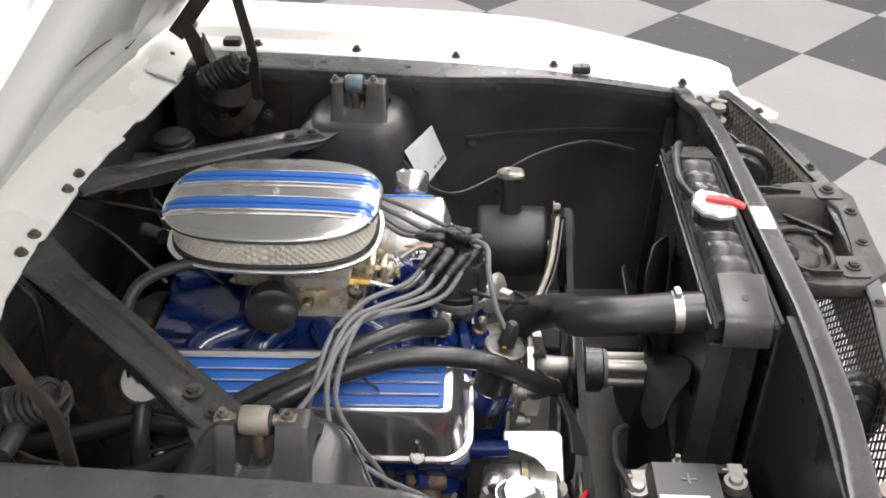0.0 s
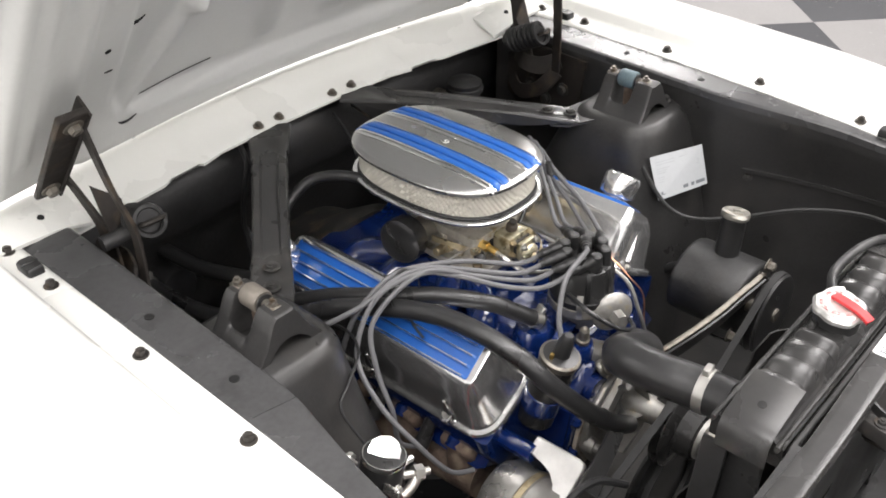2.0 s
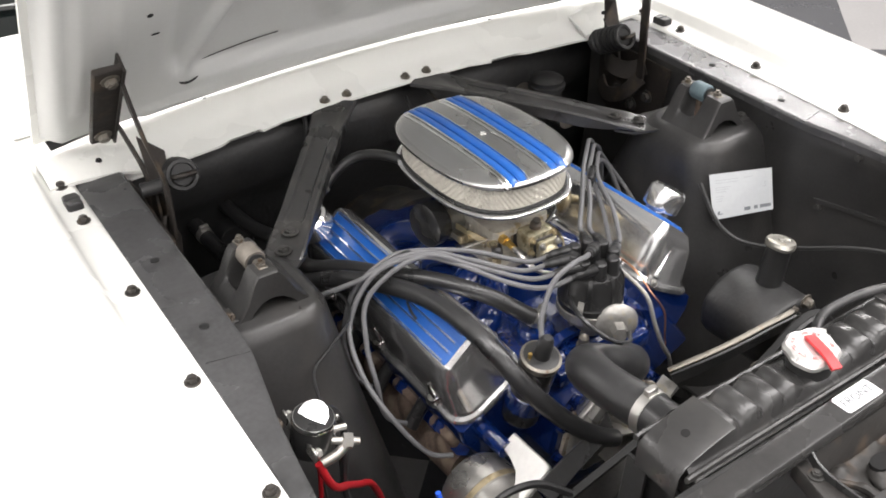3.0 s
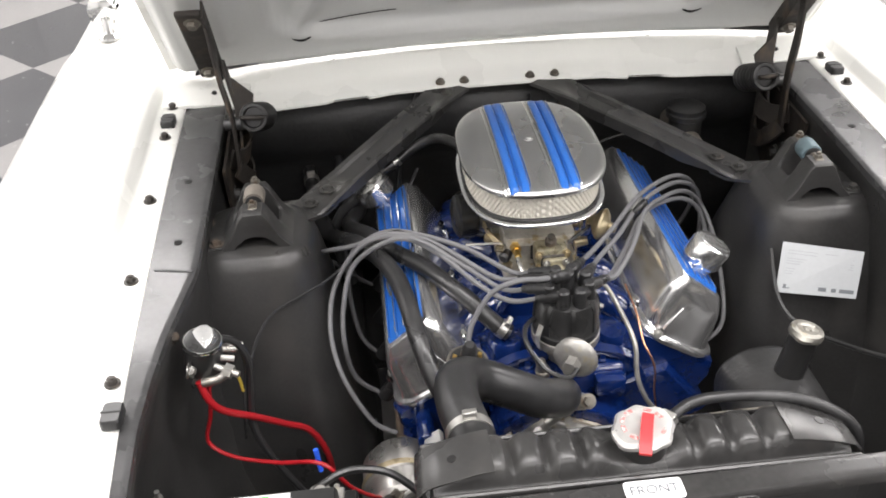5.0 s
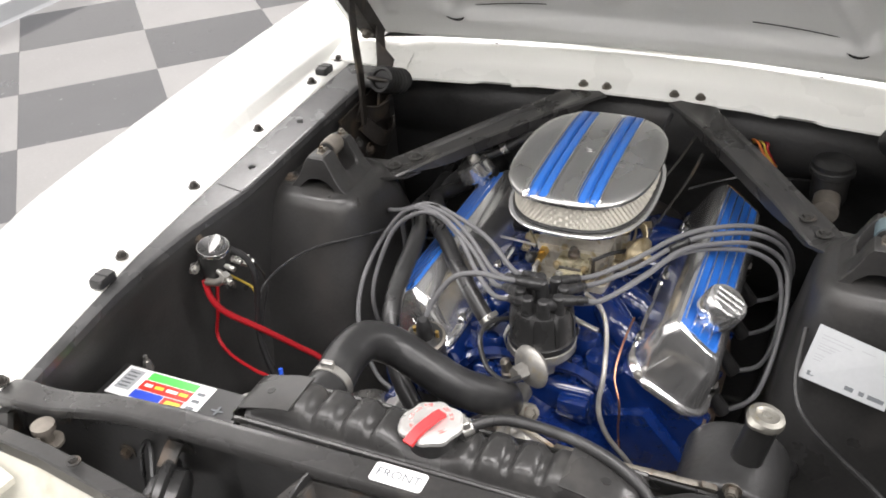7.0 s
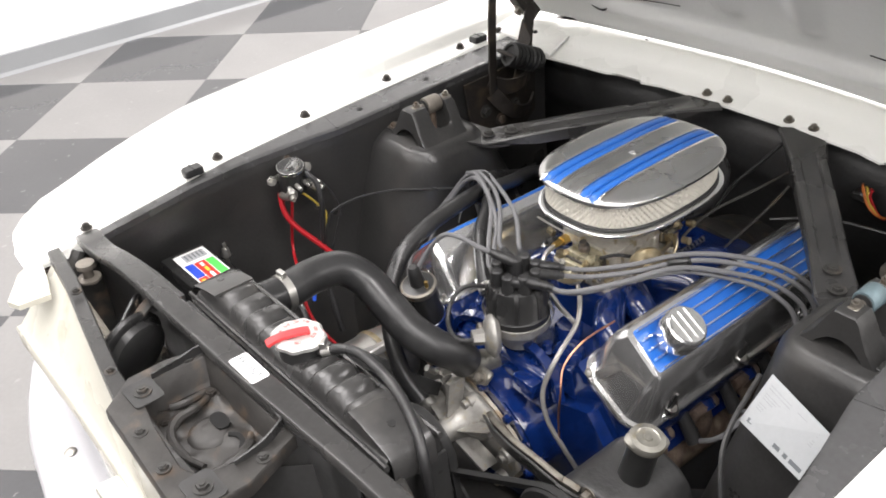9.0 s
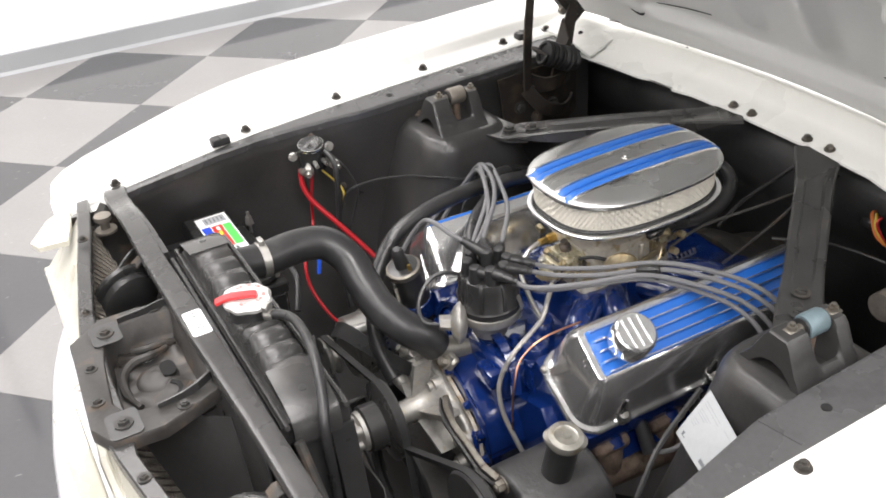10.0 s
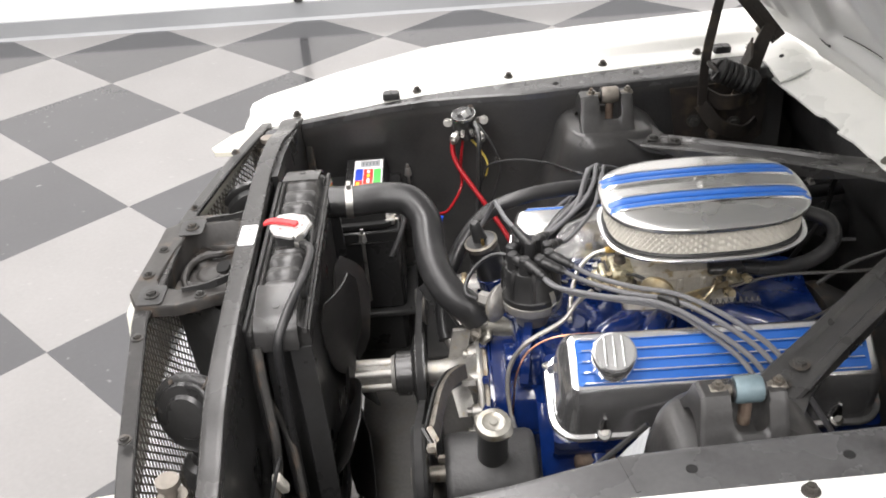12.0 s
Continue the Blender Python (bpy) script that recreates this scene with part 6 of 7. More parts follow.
one("vacuum_box", lambda b: box(b, (0.045, 0.700, 0.806), (0.035, 0.055, 0.014), bevel=0.004), PLASTIC, carb)
one("kickdown_rod", lambda b: tube(b, [(0.074, 0.79, 0.70), (0.086, 0.826, 0.724), (0.120, 0.867, 0.784), (0.135, 0.90, 0.82)], 0.0025, seg=6), DARK, carb)
one("throttle_rod", lambda b: tube(b, [(0.080, 0.70, 0.790), (0.079, 0.772, 0.804), (0.102, 0.883, 0.817), (0.12, 1.02, 0.83)], 0.0025, seg=6), DARK, carb)
one("fuel_pipe", lambda b: tube(b, [(-0.040, 0.540, 0.795), (-0.039, 0.515, 0.788), (-0.022, 0.488, 0.77), (0.03, 0.47, 0.755), (0.075, 0.462, 0.745)], 0.004, seg=8), STEEL, carb)

# air cleaner
ac = thing("air_cleaner", (0, 0.671, 0.842), "oval polished air cleaner with blue striped lid", "air cleaner")
AC = V(-0.002, 0.671, 0.0)


def ovals(a, b, z, n=2.7):
    return [AC + V(px, py, z) for px, py in oval(a, b, n, 80)]


bm = B()
loft(bm, [ovals(0.055, 0.075, 0.842), ovals(0.085, 0.12, 0.846), ovals(0.106, 0.148, 0.853), ovals(0.111, 0.153, 0.856), ovals(0.112, 0.154, 0.860), ovals(0.110, 0.152, 0.862), ovals(0.104, 0.146, 0.861), ovals(0.05, 0.07, 0.861)])
part("base", bm, COVER, ac, "polished base pan", 60)
bm = B()
n1, n2 = 340, 16
rows = []
for j in range(n2 + 1):
    z = 0.863 + 0.043 * j / n2
    row = []
    pts = oval(0.101, 0.142, 2.7, n1)
    for i, (px, py) in enumerate(pts):
        l = math.hypot(px, py)
        d = 0.0019 * (1 if (i // 2 + j // 2) % 2 else -1) if 0 < j < n2 else 0
        row.append(AC + V(px + px / l * d, py + py / l * d, z))
    rows.append(row)
loft(bm, rows)
part("filter", bm, FILTER, ac, "cream woven cotton filter element", 40)
bm = B()
for z in (0.8645, 0.9035):
    tube(bm, ovals(0.103, 0.144, z) + ovals(0.103, 0.144, z)[:1], 0.0026, seg=6, straight=True)
part("filter_seal", bm, RUBBER, ac, "black rubber filter seal")
bm = B()
loft(bm, [ovals(0.107, 0.149, 0.9055), ovals(0.1105, 0.152, 0.906), ovals(0.1115, 0.153, 0.910), ovals(0.1095, 0.151, 0.9135), ovals(0.100, 0.140, 0.9165), ovals(0.075, 0.105, 0.9200), ovals(0.045, 0.06, 0.9220), ovals(0.012, 0.016, 0.9228)])
lid = part("lid", bm, LID, ac, "brushed aluminium lid", 60)


def lid_z(x, y):
    r = (abs(x / 0.1115) ** 2.7 + abs(y / 0.153) ** 2.7) ** (1 / 2.7)
    return float(np.interp(r, (0.0, 0.108, 0.40, 0.68, 0.905, 0.985, 1.0), (0.9228, 0.9228, 0.9220, 0.9200, 0.9165, 0.9135, 0.910)))


def rib(x, half, w, h, mat_, nm, lbl):
    bm = B()
    rings = []
    for q in np.linspace(-1, 1, 25):
        y = half * q
        f = min(1.0, (1 - abs(q)) / 0.06)
        z = lid_z(x, y)
        rings.append([AC + V(x + dx * w, y, z + dz * h * f - 0.0012 * (dz == 0)) for dx, dz in ((-1, 0), (-0.7, 0.8), (-0.35, 1), (0.35, 1), (0.7, 0.8), (1, 0))])
    loft(bm, rings)
    part(nm, bm, mat_, lid, lbl, 60)


for g in (-0.0365, 0.0365):
    for d in (-0.0080, 0.0080):
        rib(g + d, 0.146, 0.0072, 0.0042, FIN, "blue_rib", "bright blue painted rib")
    rib(g, 0.1450, 0.0011, 0.0046, FIN, "blue_rib", "bright blue painted rib")
    for d, w in ((-0.0166, 0.0014), (0.0166, 0.0014), (-0.0215, 0.0022)):
        rib(g + d, 0.1450, w, 0.0046 if w < 0.002 else 0.0030, CHROME, "bare_rib", "bare polished rib")
lathe(bm := B(), [(0.0085, 0.0), (0.0082, 0.0014), (0.005, 0.0018), (0.0046, 0.0032), (0.002, 0.0036)], AC + V(0, 0, 0.9225), (0, 0, 1), 16)
part("centre_nut", bm, LID, lid)

# fillers and breathers on the covers
oil = thing("oil_filler_cap", vc_point(1, 0.0, 0.50, 0.088), "chrome ribbed oil filler cap on the valve cover", "cap")
n = V(math.sin(TILT_VC), -0.02, math.cos(TILT_VC)).normalized()
o = V(0.2465, 0.4965, 0.818) - n * 0.050
lathe(bm := B(), [(0.022, 0.0), (0.022, 0.012), (0.029, 0.014), (0.0305, 0.018), (0.0305, 0.044), (0.029, 0.048), (0.0265, 0.050), (0.002, 0.0505)], o, n, 40)
capo = part("cap", bm, COVER, oil, "", 30)
one("cap_top", lambda b: lathe(b, [(0.0265, 0.0498), (0.0262, 0.0512), (0.002, 0.0514)], o, n, 36), COVER, capo, "brushed cap top")
fx, fy, fz = frame_of(n)
for k in (-0.012, 0.0, 0.012):
    one("cap_rib", lambda b: strip(b, [o + n * 0.0518 + fx * k - fy * 0.021, o + n * 0.0518 + fx * k + fy * 0.021], 0.0028, 0.003, fx, straight=True), CHROME, capo)
br = thing("breather", vc_point(-1, 0.0, 0.795, 0.088), "chrome breather with hose stub on the valve cover", "breather")
n = (vc_point(-1, 0, 0.8, 1) - vc_point(-1, 0, 0.8, 0)).normalized()
o = vc_point(-1, -0.002, 0.800, 0.086)
lathe(bm := B(), [(0.018, 0.0), (0.018, 0.014), (0.030, 0.016), (0.033, 0.020), (0.033, 0.044), (0.029, 0.049), (0.010, 0.051)], o, n, 36)
part("cap", bm, COVER, br, "", 30)
one("stub", lambda b: cyl(b, o + n * 0.048, o + n * 0.064 + V(0.012, 0.01, 0), 0.010, seg=16, ch=0.002), STEEL, br)
hose = thing("breather_hose", (-0.18, 0.84, 0.80), "thin black hose from breather to air cleaner", "hose")
one("hose", lambda b: tube(b, [o + n * 0.050 + V(0.004, 0.014, 0), (-0.213, 0.832, 0.806), (-0.175, 0.845, 0.828), (-0.135, 0.835, 0.850), (-0.105, 0.792, 0.860), (-0.075, 0.745, 0.850)], 0.0085, seg=12), RUBBER, hose)
one("clamp", lambda b: lathe(b, [(0.0090, -0.006), (0.0105, -0.006), (0.0105, 0.006), (0.0090, 0.006)], V(-0.205, 0.836, 0.811), (0.85, 0.28, 0.50), 18), STEEL, hose, "plated hose clamp")
pcv = thing("valve_hose", (-0.25, 0.80, 0.79), "thick black hose curving down beside the breather", "hose")
one("hose", lambda b: tube(b, [o + n * 0.026 + V(-0.026, -0.006, -0.004), (-0.276, 0.800, 0.766), (-0.306, 0.800, 0.735), (-0.322, 0.797, 0.695), (-0.315, 0.79, 0.655), (-0.300, 0.78, 0.60)], 0.0115, seg=12), RUBBER, pcv)

# ---------------------------------------------------------------- hoses and cables
def hose_thing(name, label, pts, r, mat_=RUBBER, clamps=(), cat="hose", seg=14, group=""):
    ob = thing(name, pts[0], label, cat, group)
    one("tube" if cat == "hose" else "cable_run", lambda b: tube(b, pts, r, seg=seg), mat_, ob)
    path = smooth_path(pts)
    for q in clamps:
        i = min(int(q * (len(path) - 1)), len(path) - 2)
        d = (path[i + 1] - path[i]).normalized()
        bm = B()
        lathe(bm, [(r + 0.0006, -0.006), (r + 0.0016, -0.006), (r + 0.0016, 0.006), (r + 0.0006, 0.006)], path[i], d, 26)
        fx, fy, _ = frame_of(d)
        box(bm, path[i] + fy * (r + 0.005), (0.016, 0.009, 0.008), rot=Matrix((fx, fy, d)).transposed(), bevel=0.001)
        part("clamp", bm, STEEL, ob, "plated hose clamp")
    return ob


hose_thing("radiator_hose", "thick bent black rubber upper radiator hose", [(-0.165, 0.092, 0.854), (-0.165, 0.132, 0.851), (-0.172, 0.18, 0.850), (-0.167, 0.225, 0.843), (-0.140, 0.250, 0.820), (-0.099, 0.254, 0.795), (-0.061, 0.262, 0.767), (-0.030, 0.284, 0.741), (-0.018, 0.310, 0.720), (-0.018, 0.325, 0.698)], 0.0262, clamps=(0.10,), seg=22)
hose_thing("heater_hose", "black heater hose crossing over the valve cover", [(-0.072, 0.425, 0.742), (-0.092, 0.434, 0.756), (-0.130, 0.462, 0.785), (-0.160, 0.492, 0.798), (-0.190, 0.532, 0.802), (-0.235, 0.585, 0.800), (-0.262, 0.66, 0.778), (-0.295, 0.735, 0.752), (-0.275, 0.82, 0.735), (-0.30, 0.93, 0.72), (-0.31, 1.03, 0.72)], 0.0125, clamps=(0.06,), group="heater hoses")
hose_thing("heater_hose", "black heater hose crossing over the valve cover", [(-0.06, 0.270, 0.625), (-0.105, 0.268, 0.660), (-0.150, 0.285, 0.705), (-0.185, 0.318, 0.752), (-0.203, 0.362, 0.790), (-0.214, 0.425, 0.808), (-0.226, 0.490, 0.810), (-0.248, 0.560, 0.800), (-0.285, 0.630, 0.785), (-0.320, 0.72, 0.74), (-0.345, 0.83, 0.70), (-0.36, 0.93, 0.69), (-0.37, 1.03, 0.70)], 0.0135, clamps=(0.97,), group="heater hoses")
tie = thing("cable_tie", (-0.236, 0.543, 0.81), "black cable tie round hoses and leads", "tie")
bm = B()
for c, rr in (((-0.225, 0.548, 0.822), 0.030),):
    pts = [V(c) + V(0.9, 0.0, 0.1) * rr * math.cos(a) * 1.0 + V(0.05, 0.35, 1).normalized() * rr * 0.95 * math.sin(a) for a in np.linspace(0, 2 * math.pi, 25)]
    strip(bm, pts, 0.005, 0.0015, (0.3, 1, -0.3), straight=True)
strip(bm, [(-0.236, 0.535, 0.800), (-0.240, 0.515, 0.782), (-0.236, 0.505, 0.768)], 0.004, 0.0015, (1, 0, 0))
part("band", bm, PLASTIC, tie)
hose_thing("crankcase_hose", "black hose curling down behind the air cleaner", [(-0.02, 0.835, 0.852), (0.005, 0.868, 0.846), (0.030, 0.868, 0.825), (0.045, 0.835, 0.805), (0.055, 0.780, 0.800), (0.048, 0.725, 0.803)], 0.0115)
hose_thing("overflow_hose", "thin black radiator overflow hose", [(0.034, 0.066, 0.897), (0.055, 0.082, 0.903), (0.085, 0.089, 0.907), (0.140, 0.085, 0.908), (0.186, 0.075, 0.904), (0.222, 0.063, 0.890), (0.242, 0.054, 0.865), (0.250, 0.052, 0.80), (0.252, 0.052, 0.70), (0.250, 0.052, 0.60)], 0.0062, clamps=(0.04,))
hose_thing("vacuum_line", "bent steel vacuum line", [(0.045, 0.500, 0.778), (0.075, 0.472, 0.779), (0.0905, 0.448, 0.7585), (0.1035, 0.392, 0.732), (0.104, 0.366, 0.690), (0.119, 0.360, 0.648), (0.146, 0.366, 0.606), (0.165, 0.375, 0.57)], 0.0037, PALE, cat="pipe", seg=8)
hose_thing("copper_line", "thin bare copper line", [(0.118, 0.500, 0.752), (0.117, 0.434, 0.750), (0.118, 0.394, 0.728), (0.131, 0.374, 0.697), (0.133, 0.368, 0.652), (0.140, 0.364, 0.61)], 0.0015, COPPER, cat="pipe", seg=8)
hose_thing("vacuum_hose", "thin black vacuum hose", [(0.005, 0.325, 0.750), (-0.012, 0.308, 0.752), (-0.040, 0.315, 0.765), (-0.060, 0.345, 0.785), (-0.055, 0.38, 0.79), (-0.02, 0.43, 0.77), (0.0, 0.47, 0.765)], 0.0035, RUBBER, seg=8)
hose_thing("red_cable", "thick red starter cable", [(-0.490, 0.311, 0.806), (-0.482, 0.308, 0.775), (-0.468, 0.318, 0.745), (-0.439, 0.350, 0.700), (-0.405, 0.392, 0.640), (-0.375, 0.415, 0.60), (-0.355, 0.425, 0.54), (-0.35, 0.43, 0.47)], 0.0050, RED, cat="cable", seg=12)
hose_thing("thin_red_cable", "thin red battery wire", [(-0.482, 0.330, 0.80), (-0.488, 0.322, 0.740), (-0.500, 0.322, 0.690), (-0.470, 0.307, 0.672), (-0.409, 0.283, 0.676), (-0.345, 0.245, 0.705), (-0.31, 0.24, 0.66), (-0.27, 0.27, 0.60), (-0.25, 0.33, 0.56)], 0.0029, RED, cat="cable", seg=8)
hose_thing("black_cable", "black cable hanging from the starter relay", [(-0.468, 0.352, 0.842), (-0.445, 0.360, 0.825), (-0.433, 0.358, 0.790), (-0.438, 0.356, 0.741), (-0.442, 0.352, 0.68), (-0.42, 0.34, 0.62), (-0.38, 0.33, 0.55)], 0.0052, RUBBER, cat="cable", seg=8)
hose_thing("black_cable", "thin black wire beside the starter relay", [(-0.470, 0.360, 0.836), (-0.450, 0.385, 0.80), (-0.447, 0.40, 0.75), (-0.455, 0.39, 0.70), (-0.46, 0.37, 0.64)], 0.0024, RUBBER, cat="cable", seg=6)
hose_thing("yellow_wire", "short yellow wire under the starter relay", [(-0.482, 0.345, 0.80), (-0.470, 0.365, 0.775), (-0.455, 0.375, 0.755), (-0.45, 0.37, 0.73)], 0.0022, YELLOW, cat="cable", seg=6)
hose_thing("wiring_loom", "thin black wire across the shock tower", [(-0.445, 0.35, 0.69), (-0.440, 0.365, 0.735), (-0.437, 0.380, 0.762), (-0.428, 0.430, 0.772), (-0.408, 0.487, 0.771), (-0.370, 0.510, 0.778), (-0.325, 0.54, 0.785), (-0.30, 0.60, 0.775), (-0.31, 0.68, 0.76), (-0.33, 0.78, 0.74)], 0.0022, RUBBER, cat="cable", seg=6)
hose_thing("wiring_loom", "thin black wire along the driver side apron", [(0.348, 0.52, 0.78), (0.346, 0.478, 0.735), (0.354, 0.445, 0.712), (0.375, 0.41, 0.704), (0.415, 0.355, 0.712), (0.47, 0.27, 0.735), (0.515, 0.17, 0.74), (0.52, 0.08, 0.72)], 0.0038, SHADED_MATT, cat="cable", seg=6)
hose_thing("wiring_loom", "loose thin wire by the firewall", [(0.12, 0.88, 0.76), (0.2, 0.93, 0.77), (0.30, 0.97, 0.76), (0.36, 1.0, 0.74)], 0.0025, RUBBER, cat="cable", seg=6)
hose_thing("fuel_hose", "black hose beside the battery", [(-0.22, 0.18, 0.70), (-0.26, 0.20, 0.725), (-0.31, 0.205, 0.73), (-0.35, 0.19, 0.72), (-0.38, 0.19, 0.69)], 0.005, RUBBER, seg=8)
end = thing("wire_end", (-0.325, 0.225, 0.72), "blue crimp connector on a wire end", "connector")
one("sleeve", lambda b: cyl(b, (-0.350, 0.268, 0.668), (-0.354, 0.276, 0.700), 0.0036, seg=10), BLUEWIRE, end)

# ---------------------------------------------------------------- radiator
rad = thing("radiator", (0, 0.05, 0.42), "black radiator with ribbed top tank", "radiator")
bm = B()
box(bm, (0.0, 0.055, 0.63), (0.43, 0.055, 0.42), bevel=0.003)
part("core", bm, BLACK, rad, "black radiator core")
bm = B()
NXR = 121
rings = []
for i in range(NXR):
    x = -0.214 + 0.432 * i / (NXR - 1)
    ribv = 0.0
    for c in (-0.132, -0.096, -0.060, 0.058, 0.094, 0.130):
        ribv = max(ribv, 1 - min(1, abs(x - c) / 0.011))
    ribv = ribv * ribv * (3 - 2 * ribv)
    dip = math.exp(-((x - 0.005) / 0.045) ** 4)
    endf = max(0.0, (abs(x - 0.002) - 0.165) / 0.05)
    top = 0.9035 - 0.011 * ribv - 0.014 * dip - 0.016 * min(1, endf)
    y0, y1 = 0.012, 0.094
    prof = [(y0, 0.845), (y0, 0.872), (y0 + 0.004, 0.875), (y0 + 0.010, 0.876), (y0 + 0.013, 0.880), (y0 + 0.016, top - 0.006), (y0 + 0.022, top - 0.001), (0.052, top), (y1 - 0.022, top - 0.001), (y1 - 0.016, top - 0.006), (y1 - 0.013, 0.880), (y1 - 0.010, 0.876), (y1 - 0.004, 0.875), (y1, 0.872), (y1, 0.845)]
    rings.append([(x, y, z) for y, z in prof])
loft(bm, rings)
tank = part("top_tank", bm, SATIN, rad, "black pressed top tank with ribs", 50)
for yy in (0.0165, 0.0895):
    one("tank_rim", lambda b: tube(b, [(-0.212, yy, 0.874), (-0.205, yy, 0.878), (0.0, yy, 0.8785), (0.208, yy, 0.878), (0.215, yy, 0.874)], 0.0034, seg=8), SATIN, tank, "rolled tank rim")
one("front_baffle", lambda b: box(b, (0.0, 0.006, 0.63), (0.425, 0.008, 0.49), bevel=0.002), BLACK, rad, "black baffle before the core")
for s in (-1, 1):
    bm = B()
    strip(bm, [(s * 0.152, 0.051, 0.9042), (s * 0.170, 0.051, 0.9015), (s * 0.205, 0.051, 0.8925), (s * 0.220, 0.051, 0.887), (s * 0.228, 0.051, 0.878), (s * 0.230, 0.051, 0.850)], 0.058, 0.0025, (0, 1, 0), straight=True)
    part("mount_strap", bm, SATIN, rad, "black mounting strap")
    one("strap_hole", lambda b: cyl(b, (s * 0.192, 0.051, 0.8955), (s * 0.1925, 0.051, 0.8978), 0.005, seg=12), PLASTIC, rad)
lathe(bm := B(), [(0.0265, 0.0), (0.0265, 0.015), (0.029, 0.017), (0.029, 0.020)], (0.005, 0.053, 0.886), (0, 0, 1), 28)
cyl(bm, (0.03, 0.062, 0.896), (0.046, 0.072, 0.899), 0.0045, seg=10)
part("filler_neck", bm, BLACK, rad)
bm = B()
rings = []
for r, h in ((0.028, 0.0), (0.0305, 0.001), (0.031, 0.006), (0.028, 0.010), (0.020, 0.0115), (0.016, 0.0105), (0.002, 0.0105)):
    ring = []
    for k in range(48):
        a = 2 * math.pi * k / 48
        ear = 0.005 * (max(0, math.cos(a - 0.5)) ** 12 + max(0, -math.cos(a - 0.5)) ** 12) if r > 0.027 else 0
        scal = 0.0012 * math.cos(8 * a) if r > 0.027 else 0
        ring.append((0.005 + (r + ear + scal) * math.cos(a), 0.053 + (r + ear + scal) * math.sin(a), 0.905 + h))
    rings.append(ring)
loft(bm, rings)
rcap = part("cap", bm, BRIGHT, rad, "plated radiator cap", 30)
for a0 in (0.5, 1.1, 2.1, 2.7, 3.3, 4.0, 4.6, 5.7):
    one("cap_print", lambda b: strip(b, [(0.005 + 0.0215 * math.cos(a0 + q), 0.053 + 0.0215 * math.sin(a0 + q), 0.9164) for q in (-0.2, -0.07, 0.07, 0.2)], 0.0042, 0.0008, (math.cos(a0), math.sin(a0), 0)), CAPRED, rcap, "worn red print")
bm = B()
strip(bm, [(0.013, 0.064, 0.9175), (0.009, 0.054, 0.919), (0.001, 0.030, 0.919), (-0.004, 0.014, 0.914)], 0.0125, 0.0045, (1, -0.3, 0))
part("lever", bm, REDTAG, rcap, "red pressure release lever")
one("outlet", lambda b: cyl(b, (-0.165, 0.070, 0.852), (-0.165, 0.118, 0.853), 0.0225, seg=24), BLACK, rad)
for s in (-1, 1):
    one("side_bracket", lambda b: strip(b, [(s * 0.225, 0.08, 0.85), (s * 0.232, 0.085, 0.70), (s * 0.235, 0.085, 0.50)], 0.03, 0.004, (0, 1, 0), straight=True), BLACK, rad)

# ---------------------------------------------------------------- headlamp harness behind the driver side of the bar
har = thing("headlamp_harness", (0.32, 0.03, 0.70), "grey taped headlamp wiring looped behind the radiator bar", "cable")
one("loom", lambda b: tube(b, [(0.235, 0.024, 0.86), (0.262, 0.030, 0.80), (0.285, 0.036, 0.745), (0.300, 0.034, 0.70), (0.330, 0.030, 0.672), (0.375, 0.026, 0.66), (0.43, 0.026, 0.655)], 0.0065, seg=9), DARK, har, "taped grey loom")
one("loom", lambda b: tube(b, [(0.262, 0.030, 0.80), (0.250, 0.040, 0.74), (0.262, 0.052, 0.69), (0.30, 0.060, 0.62), (0.33, 0.06, 0.56), (0.34, 0.05, 0.48)], 0.0050, seg=9), DARK, har, "taped grey loom")
one("branch", lambda b: tube(b, [(0.300, 0.034, 0.70), (0.318, 0.045, 0.74), (0.345, 0.048, 0.755), (0.375, 0.04, 0.73), (0.385, 0.03, 0.68)], 0.0028, seg=7), RUBBER, har, "thin black wire")
one("connector", lambda b: box(b, (0.322, 0.040, 0.700), (0.014, 0.012, 0.036), rot=Euler((0.2, 0.3, 0)).to_matrix(), bevel=0.002), FILTER, har, "cream plastic connector")
one("connector", lambda b: box(b, (0.405, 0.034, 0.665), (0.030, 0.018, 0.045), rot=Euler((0.1, 0.2, 0)).to_matrix(), bevel=0.003), FILTER, har, "cream plastic connector")

# ---------------------------------------------------------------- power steering pump
ps = thing("power_steering_pump", (0.30, 0.32, 0.58), "black power steering pump with capped filler neck", "pump")
bm = B()
rings = []
for y, k in ((0.260, 0.88), (0.263, 0.96), (0.269, 1.0), (0.374, 1.0), (0.381, 0.96), (0.384, 0.86)):
    rings.append([(0.294 + k * px, y, 0.650 + k * pz) for px, pz in oval(0.069, 0.060, 2.2, 40)])
loft(bm, rings)
part("reservoir", bm, SHADED_MATT, ps, "black pressed reservoir", 50)
bm = B()
pt, pbm = V(0.321, 0.327, 0.772), V(0.306, 0.324, 0.700)
cyl(bm, pbm, pt, 0.0205, 0.0195, seg=26)
part("filler_neck", bm, PLASTIC, ps)
bm = B()
rings = []
fx, fy, fz = frame_of(pt - pbm)
